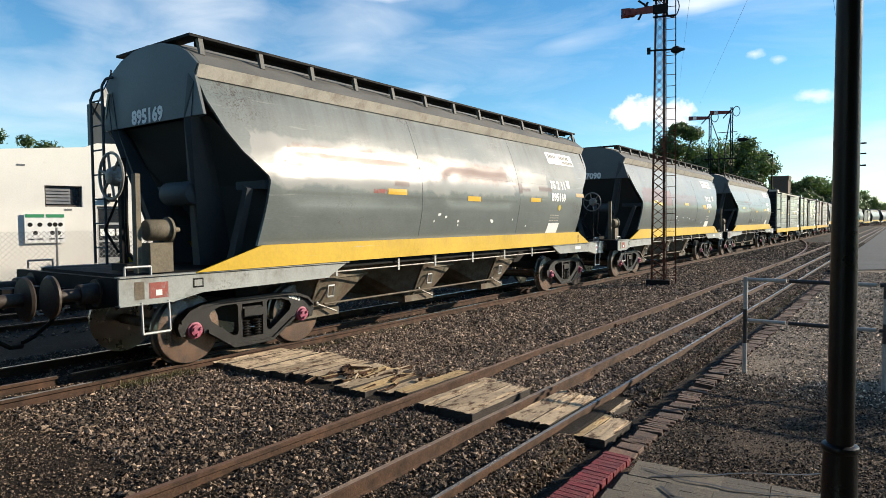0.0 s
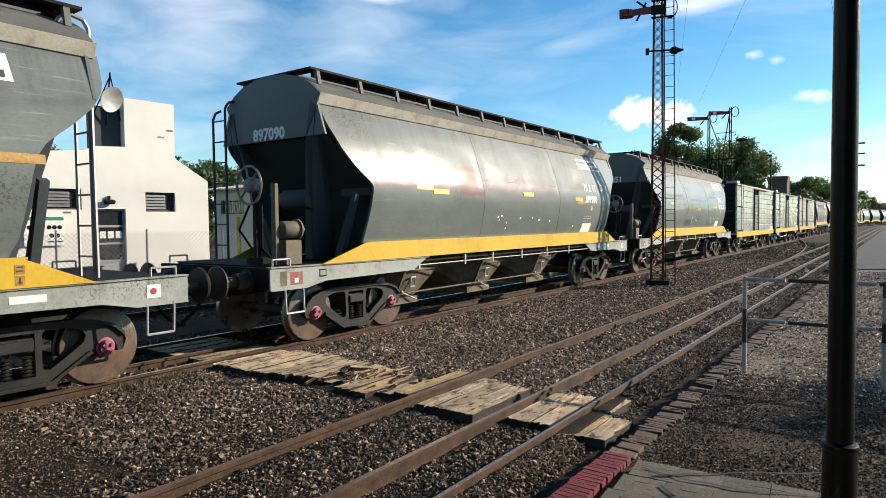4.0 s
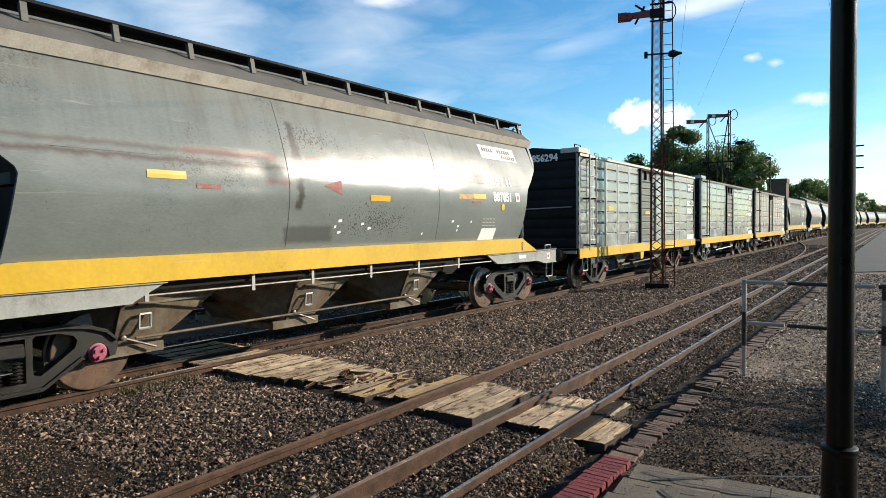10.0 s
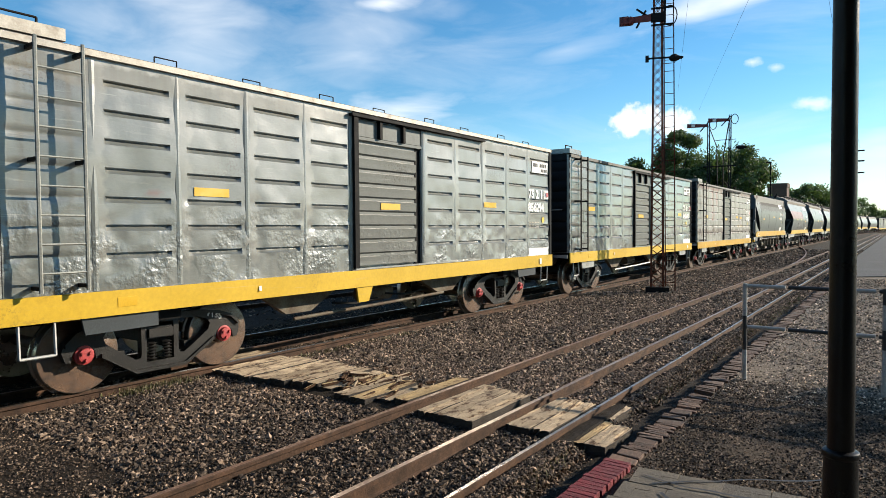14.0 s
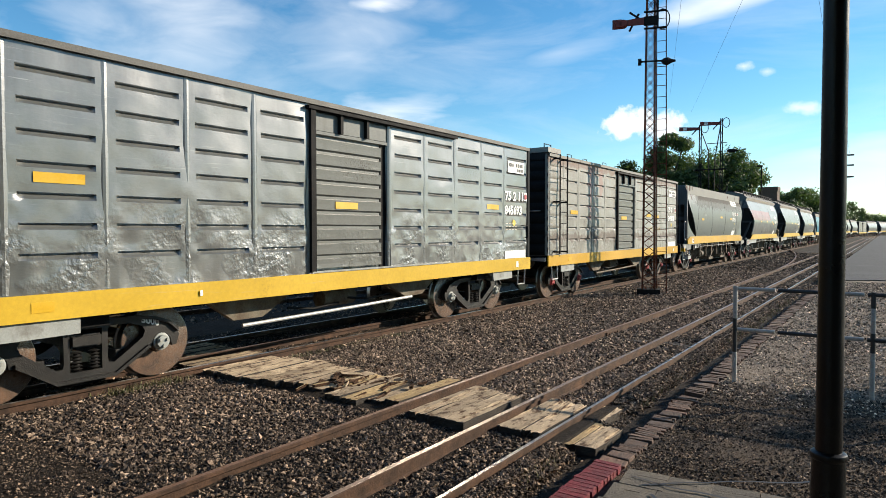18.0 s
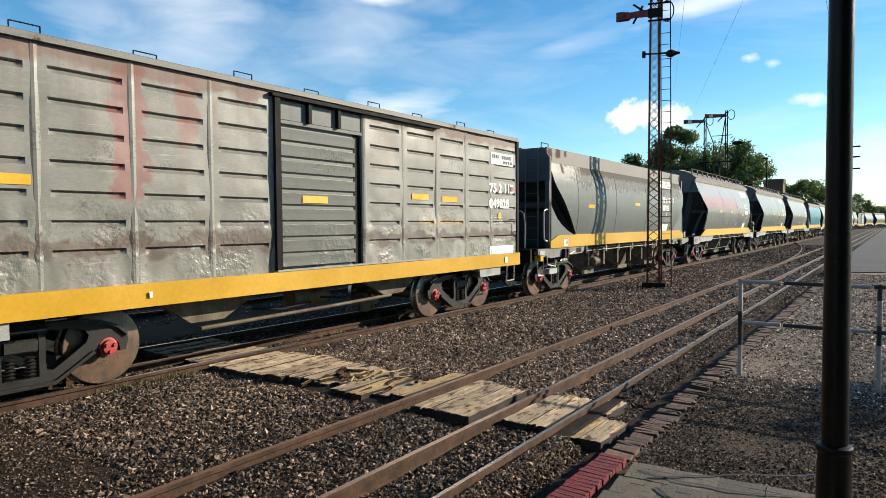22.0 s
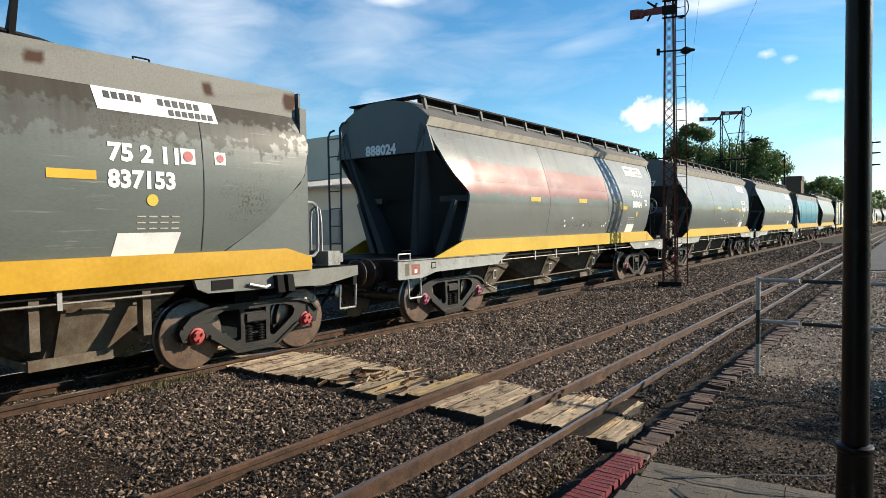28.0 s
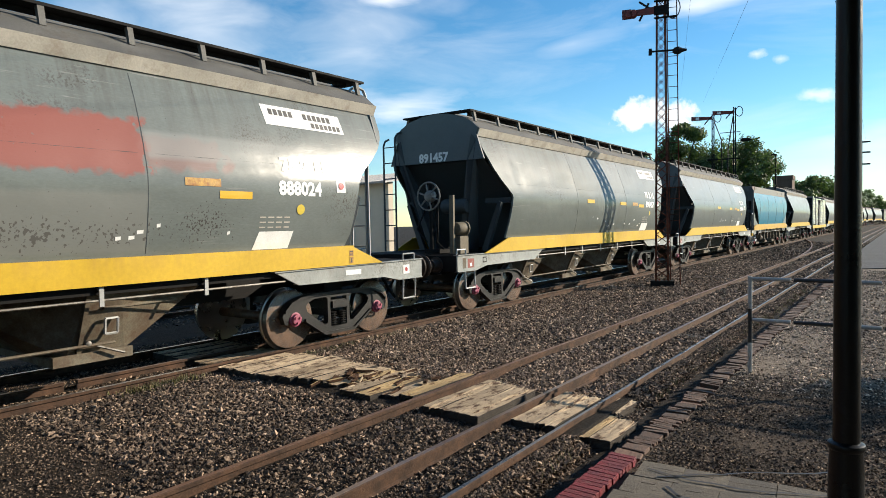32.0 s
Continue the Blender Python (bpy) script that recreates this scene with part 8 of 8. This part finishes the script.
tele = thing("telegraph_pole", pose(-4.9, 103.5, BED), "distant wooden telegraph pole with three crossarms", "utility pole")
bm = bmesh.new()
tube(bm, (0, 0, 0), (0, 0, 12.5), 0.14, 8, 0.09)
part("pole", bm, M_BARK, tele)
for k, z in enumerate((9.2, 10.8, 12.2)):
    bm = bmesh.new()
    box(bm, -1.0, 1.0, -0.08, 0.08, z, z + 0.2)
    part("crossarm", bm, M_STEEL, tele)

bm = bmesh.new()
for dx in (0, 0.5):
    prev = None
    for i in range(13):
        a = i / 12
        p = Vector((-4.9 + dx + a * 2.5, 103.5 - a * 92, 12.2 - 5 * a * (1 - a) + a * 4.0))
        if prev is not None:
            tube(bm, prev, p, 0.008, 3)
        prev = p
for p, q in (((-14.3, 58, 12.1), (0.5, 5, 6.6)), ((-16.1, 58, 13.8), (-1.0, 5, 6.5))):
    tube(bm, p, q, 0.0045, 3)
tagged(part("overhead_wire", bm, M_STEEL), "thin overhead wires sagging above the track", "overhead wire", kind="thing")


# ---- buildings beyond the train: local x runs along the street, local y away from the eye ----
STREET = pose(-20.5, 10.2, 0, 0, 0, 82) @ pose(0, -21, 0)
LANE = pose(0, -12, 0)


def wall_with_openings(bm, x0, x1, z0, top, y, thick, holes):
    """A wall in the local xz plane; top is a list of (x, z) for its upper edge; rectangular holes (x0, x1, z0, z1)."""
    xs = sorted({x0, x1, *[a for h in holes for a in h[:2]], *[p[0] for p in top]})
    xs = [x for x in xs if x0 <= x <= x1]
    tx, tz = [p[0] for p in top], [p[1] for p in top]
    for a, b in zip(xs, xs[1:]):
        inside = sorted([h for h in holes if h[0] <= a + 1e-6 and h[1] >= b - 1e-6], key=lambda h: h[2])
        z = z0
        for h in inside:
            if h[2] > z:
                box(bm, a, b, y, y + thick, z, h[2])
            z = h[3]
        za, zb = float(np.interp(a + 1e-4, tx, tz)), float(np.interp(b - 1e-4, tx, tz))
        prism(bm, [(a, z), (b, z), (b, zb), (a, za)], y, y + thick, "y")


def window_unit(parent, x0, x1, z0, z1, y, slats=0, bars=0):
    bm = bmesh.new()
    for q in ((x0, x0 + 0.05, z0, z1), (x1 - 0.05, x1, z0, z1), (x0 + 0.05, x1 - 0.05, z1 - 0.05, z1), (x0 + 0.05, x1 - 0.05, z0, z0 + 0.05)):
        box(bm, q[0], q[1], y + 0.1, y + 0.16, q[2], q[3])
    wf = part("window", bm, M_FRAME, parent, "recessed brown window")
    bm = bmesh.new()
    box(bm, x0 + 0.05, x1 - 0.05, y + 0.14, y + 0.15, z0 + 0.05, z1 - 0.05)
    part("pane", bm, M_GLASS, wf)
    for i in range(slats):
        z = z0 + 0.08 + (z1 - z0 - 0.14) * i / slats
        bm = bmesh.new()
        prism(bm, [(y + 0.09, z), (y + 0.13, z + 0.09), (y + 0.125, z + 0.1), (y + 0.085, z + 0.01)], x0 + 0.05, x0 + (x1 - x0) * 0.7, "x")
        part("slat", bm, M_TIN, wf)
    for i in range(bars):
        x = x0 + (x1 - x0) * (i + 0.5) / bars
        bm = bmesh.new()
        tube(bm, (x, y - 0.03, z0 - 0.05), (x, y - 0.03, z1 + 0.05), 0.012, 4)
        part("window_bar", bm, M_STEEL, wf)
    return wf


hut = thing("station_building", STREET, "white plastered flat-roofed building with a small tower block", "building")
bm = bmesh.new()
holes = [(-1.92, -0.9, 2.41, 3.05), (1.03, 2.02, 2.36, 3.01), (-0.5, 0.39, -0.2, 2.44), (-5.6, -4.6, 2.41, 3.05)]
wall_with_openings(bm, -10.0, 3.2, -0.3, [(-10, 3.5), (-3, 4.05), (-0.8, 4.27), (-0.45, 4.42), (0.43, 4.46), (0.431, 6.05), (2.05, 6.02), (2.051, 4.19), (3.2, 3.45)], 21.0, 0.3, holes)
bmesh.ops.remove_doubles(bm, verts=bm.verts[:], dist=0.002)
part("wall", bm, M_PLASTER, hut)
bm = bmesh.new()
box(bm, -10, 2.9, 25.5, 25.8, -0.3, 3.2)
part("back_wall", bm, M_PLASTER, hut)
bm = bmesh.new()
prism(bm, [(21.3, -0.3), (25.8, -0.3), (25.8, 3.0), (21.3, 3.42)], 2.9, 3.2, "x")
part("end_wall", bm, M_PLASTER, hut)
bm = bmesh.new()
box(bm, -9.9, 2.88, 21.32, 25.48, 3.15, 3.22)
part("roof", bm, M_TIN, hut)
bm = bmesh.new()
box(bm, -0.42, 0.42, 21.35, 21.9, 3.25, 5.75)
part("tank_housing", bm, M_DARK, hut, "dark grey panelled housing on the roof")
bm = bmesh.new()
box(bm, 0.44, 2.03, 21.32, 23.4, 3.25, 5.95)
part("tower_block", bm, M_PLASTER, hut)
window_unit(hut, -1.92, -0.9, 2.41, 3.05, 21.0, 5)
window_unit(hut, 1.03, 2.02, 2.36, 3.01, 21.0, 5)
window_unit(hut, -5.6, -4.6, 2.41, 3.05, 21.0, 5)
bm = bmesh.new()
for q in ((-0.5, -0.43, -0.2, 2.44), (0.32, 0.39, -0.2, 2.44), (-0.43, 0.32, 2.37, 2.44), (-0.43, 0.32, 1.85, 1.92), (-0.43, 0.32, 1.3, 1.36), (-0.43, 0.32, 0.72, 0.8), (-0.43, 0.32, -0.1, 0.0)):
    box(bm, q[0], q[1], 21.1, 21.16, q[2], q[3])
door = part("door", bm, M_DOOR, hut, "grey glazed metal door")
for z0, z1, m in ((1.92, 2.37, M_GLASS), (1.36, 1.85, M_GLASS), (0.8, 1.3, M_GLASS), (0.0, 0.72, M_DOOR)):
    bm = bmesh.new()
    box(bm, -0.43, 0.32, 21.12, 21.14, z0, z1)
    part("door_panel", bm, m, door)
for i in range(3):
    bm = bmesh.new()
    box(bm, -0.38 + i * 0.24, -0.2 + i * 0.24, 21.095, 21.1, 1.5, 1.72)
    part("notice", bm, M_WHITE, door)
bm = bmesh.new()
lathe(bm, [(-0.3, 0.03), (-0.25, 0.08), (0.0, 0.08), (0.05, 0.03)], "x", 10, (0, 20.88, 2.66))
box(bm, -0.15, -0.09, 20.9, 21.0, 2.69, 2.85)
part("wall_lamp", bm, M_STEEL, hut)
for x, z in ((-2.6, 3.6), (1.8, 5.1), (1.5, 4.85), (-1.4, 2.3)):
    bm = bmesh.new()
    box(bm, x, x + 0.2, 20.985, 21.0, z, z + 0.05)
    part("wall_fixing", bm, M_TIN, hut)

board = thing("notice_board", STREET @ pose(-1.95, 20.93, 1.32), "white notice board with green headings and pictograms on a wall", "sign")
bm = bmesh.new()
box(bm, -0.53, 0.53, -0.015, 0.015, 0, 0.88)
part("panel", bm, M_WHITE, board)
M_GREEN = mat("green sign paint", (0.03, 0.3, 0.12), 0.5, var=0.1, bump=0)
for x0, x1 in ((-0.51, -0.02), (0.02, 0.51)):
    bm = bmesh.new()
    box(bm, x0, x1, -0.02, -0.016, 0.76, 0.86)
    part("heading_bar", bm, M_GREEN, board)
for x, z in ((-0.39, 0.55), (-0.14, 0.55), (0.12, 0.55), (0.26, 0.55), (0.4, 0.55), (0.18, 0.3), (0.34, 0.3), (-0.26, 0.3)):
    bm = bmesh.new()
    lathe(bm, [(-0.02, 0.065), (-0.016, 0.065)], "y", 14, (x, 0, z))
    part("pictogram", bm, M_STEEL, board)
for x in (-0.38, -0.14, 0.16, 0.38):
    bm = bmesh.new()
    box(bm, x - 0.08, x + 0.08, -0.02, -0.016, 0.1, 0.14)
    part("text_bar", bm, M_STEEL, board)

dish = thing("satellite_dish", STREET @ pose(-0.02, 20.9, 6.25), "grey satellite dish on a tripod mount", "satellite dish")
bm = bmesh.new()
lathe(bm, [(0.0, 0.02), (0.02, 0.2), (0.07, 0.33), (0.12, 0.41), (0.14, 0.41), (0.04, 0.2), (0.02, 0.02)], "y", 20, (0, 0, 0.45))
part("reflector", bm, M_GALV, dish).matrix_basis = pose(0, -0.25, 0.1, 200, 0, 25)
bm = bmesh.new()
tube(bm, (0, 0.4, -1.1), (0, -0.1, 0.5), 0.025, 6)
tube(bm, (-0.4, 0.45, -0.9), (0, -0.1, 0.4), 0.02, 6)
tube(bm, (0.45, 0.45, -0.9), (0, -0.1, 0.4), 0.02, 6)
part("mount", bm, M_STEEL, dish)

chain = thing("chain_link_fence", STREET @ pose(0, 19.6, BED), "chain-link fence on thin posts before a white wall", "fence")
for i in range(6):
    bm = bmesh.new()
    tube(bm, (-9.5 + i * 2.5, 0, 0), (-9.5 + i * 2.5, 0, 1.9), 0.03, 6)
    part("post", bm, M_TIN, chain)
bm = bmesh.new()
x = -10.5
while x < 3.3:
    for s in (1, -1):
        a, b = Vector((x, 0, 0.05)), Vector((x + s * 1.75, 0, 1.8))
        w = Vector((0.004, 0, 0.004 * -s))
        bm.faces.new([bm.verts.new(p) for p in (a - w, a + w, b + w, b - w)])
    x += 0.14
part("wire_mesh", bm, M_TIN, chain)

house = thing("beige_house", LANE, "low beige plastered house with barred windows and sheet roof", "house")
bm = bmesh.new()
wall_with_openings(bm, -29.4, -17.5, -0.3, [(-29.4, 3.68), (-17.5, 3.75)], 32, 0.3, [(-28.9, -26.9, 2.47, 3.14), (-25.1, -23.4, 2.44, 3.11)])
part("wall", bm, M_BEIGE, house)
window_unit(house, -28.9, -26.9, 2.47, 3.14, 32, 0, 10)
window_unit(house, -25.1, -23.4, 2.44, 3.11, 32, 0, 10)
bm = bmesh.new()
prism(bm, [(31.5, 3.66), (31.5, 3.74), (38, 4.7), (38, 4.6)], -29.8, -17.3, "x")
for i in range(60):
    a = -29.75 + i * 0.2
    prism(bm, [(31.48, 3.74), (31.48, 3.77), (38, 4.73), (38, 4.7)], a, a + 0.06, "x")
part("roof", bm, M_TIN, house)
bm = bmesh.new()
box(bm, -29.4, -29.1, 32.3, 38, -0.3, 3.7)
part("side_wall", bm, M_BEIGE, house)
bm = bmesh.new()
box(bm, -22.8, -20.8, 31.92, 32.0, 1.05, 2.65)
sh = part("shutter", bm, M_TIN, house)
for i in range(12):
    bm = bmesh.new()
    box(bm, -22.72, -20.88, 31.9, 31.92, 1.1 + i * 0.127, 1.19 + i * 0.127)
    part("slat", bm, M_TIN, sh)
bm = bmesh.new()
box(bm, -30.2, -25.8, 38.2, 38.6, -0.3, 7.3)
part("party_wall", bm, M_BEIGE, house)
bm = bmesh.new()
tube(bm, (-26.6, 31.4, -0.2), (-26.6, 31.4, 2.3), 0.1, 8)
part("gate_post", bm, M_YEL, house)

tower = thing("brick_tower", pose(-21.8, 157.3, BED), "distant square dark brick water tower", "tower")
bm = bmesh.new()
box(bm, -1.9, 1.9, -1.9, 1.9, 0, 11.3)
box(bm, -2.05, 2.05, -2.05, 2.05, 10.6, 11.5)
part("shaft", bm, M_BRICK, tower)


# ---- trees ----
def tree(x, y, height, spread, seed, n, leaf=0.3, z=BED, trunk=0.3, low=0.3):
    t = thing("tree", pose(x, y, z), "dense dark green tree with an uneven crown", "tree", "trees")
    r = np.random.default_rng(seed)
    bm = bmesh.new()
    tube(bm, (0, 0, 0), (0.1, 0, height * 0.55), trunk, 8, trunk * 0.5)
    tips = []
    for i in range(7):
        a = 6.28 * i / 7 + r.uniform(-0.3, 0.3)
        p = Vector((0.05, 0, height * r.uniform(0.25, 0.5)))
        q = Vector((spread * 0.6 * math.cos(a), spread * 0.6 * math.sin(a), height * r.uniform(0.5, 0.85)))
        tube(bm, p, q, trunk * 0.4, 5, trunk * 0.12)
        tips.append(q)
    part("trunk", bm, M_BARK, t)
    clumps = [(np.array(q), spread * r.uniform(0.28, 0.45)) for q in tips]
    for _ in range(16):
        a, e = r.uniform(0, 6.28), r.uniform(low, 1.0)
        rr = spread * r.uniform(0.2, 0.95) * math.sin(math.pi * min(0.92, max(0.18, 1.08 - e))) ** 0.6
        clumps.append((np.array((rr * math.cos(a), rr * math.sin(a), height * (e - 0.08))), spread * r.uniform(0.18, 0.36)))
    vs, ts = [], []
    per = n // len(clumps)
    for c, rad in clumps:
        d = r.normal(size=(per, 3))
        d /= np.linalg.norm(d, axis=1)[:, None]
        p = c + d * rad * (r.uniform(0.35, 1.08, (per, 1))) * np.array((1, 1, 0.75))
        u = r.normal(size=(per, 3))
        u /= np.linalg.norm(u, axis=1)[:, None]
        w = np.cross(u, d)
        s = leaf * r.uniform(0.5, 1.2, (per, 1))
        k = len(vs) * 1
        quad = np.stack([p - u * s, p - w * s * 0.6, p + u * s, p + w * s * 0.6], 1)
        vs.append(quad.reshape(-1, 3))
    vs = np.concatenate(vs)
    qs = np.arange(len(vs)).reshape(-1, 4)
    ob = new("crown", mesh_from_arrays("crown", vs, qs, M_LEAF))
    ob.parent = t
    return t


def beyond(px, depth):
    k = (px - 784) / 1113.4 * depth
    a = radians(36)
    return (-math.sin(a) * depth + math.cos(a) * k, math.cos(a) * depth + math.sin(a) * k)


# small tree beside the path, whose shade falls on the gravel
tree(4.2, 13.2, 3.7, 1.4, 33, 4000, 0.07, z=PATH - 0.03, trunk=0.06)
for k, (px, depth, top, spread) in enumerate(((1196, 75, 14.6, 3.2), (1218, 76, 13.4, 4.4), (1262, 80, 13.2, 5.4), (1150, 77, 11.6, 3.6), (1300, 74, 12.2, 4.8), (1328, 78, 10.6, 3.8), (1350, 82, 7.6, 2.0), (1180, 84, 11.2, 4.4), (1140, 88, 10.4, 3.6), (1235, 95, 12, 5.0))):
    tree(*beyond(px, depth), top, spread, 40 + k, 9500, 0.23, low=0.12)
for k, (px, depth, top, spread) in enumerate(((1412, 150, 12.0, 5.5), (1436, 154, 12.6, 6.0), (1460, 158, 11.6, 6.5), (1485, 165, 9.5, 6), (1532, 262, 14, 6.5), (1575, 300, 10, 8))):
    tree(*beyond(px, depth), top, spread, 60 + k, 5200, 0.42, low=0.15)
for k, (px, depth, top, spread) in enumerate(((20, 48, 9.6, 3.2), (75, 50, 9.4, 3.0), (125, 52, 9.2, 2.6), (-40, 48, 9.7, 3), (335, 46, 7.4, 2.6), (375, 50, 7.4, 3.0), (425, 52, 7.0, 2.8), (470, 54, 6.6, 2.8), (545, 56, 6.8, 3.0))):
    tree(*beyond(px, depth), top, spread, 80 + k, 5500, 0.18, low=0.2)





# ---- what moves: the train, its wheels ----
def motions():
    ts, ss = [a for a, b in TRAVEL], [b for a, b in TRAVEL]
    for w in TRAIN:
        y = w.location.y
        places = [(t, along(y - s, TRACK_X)) for t, s in TRAVEL]
        walk(w, [(t, pose(p[0], p[1], 0, 0, 0, -p[2])) for t, p in places])
    steps = [i * 0.15 for i in range(214)] + [32.0]
    turn = [float(np.interp(t, ts, ss)) / 0.455 for t in steps]
    for w, dy, start in WHEELSETS[:48]:
        walk(w, [(t, pose(0, dy, 0.46, math.degrees(start + a))) for t, a in zip(steps, turn)])


motions()
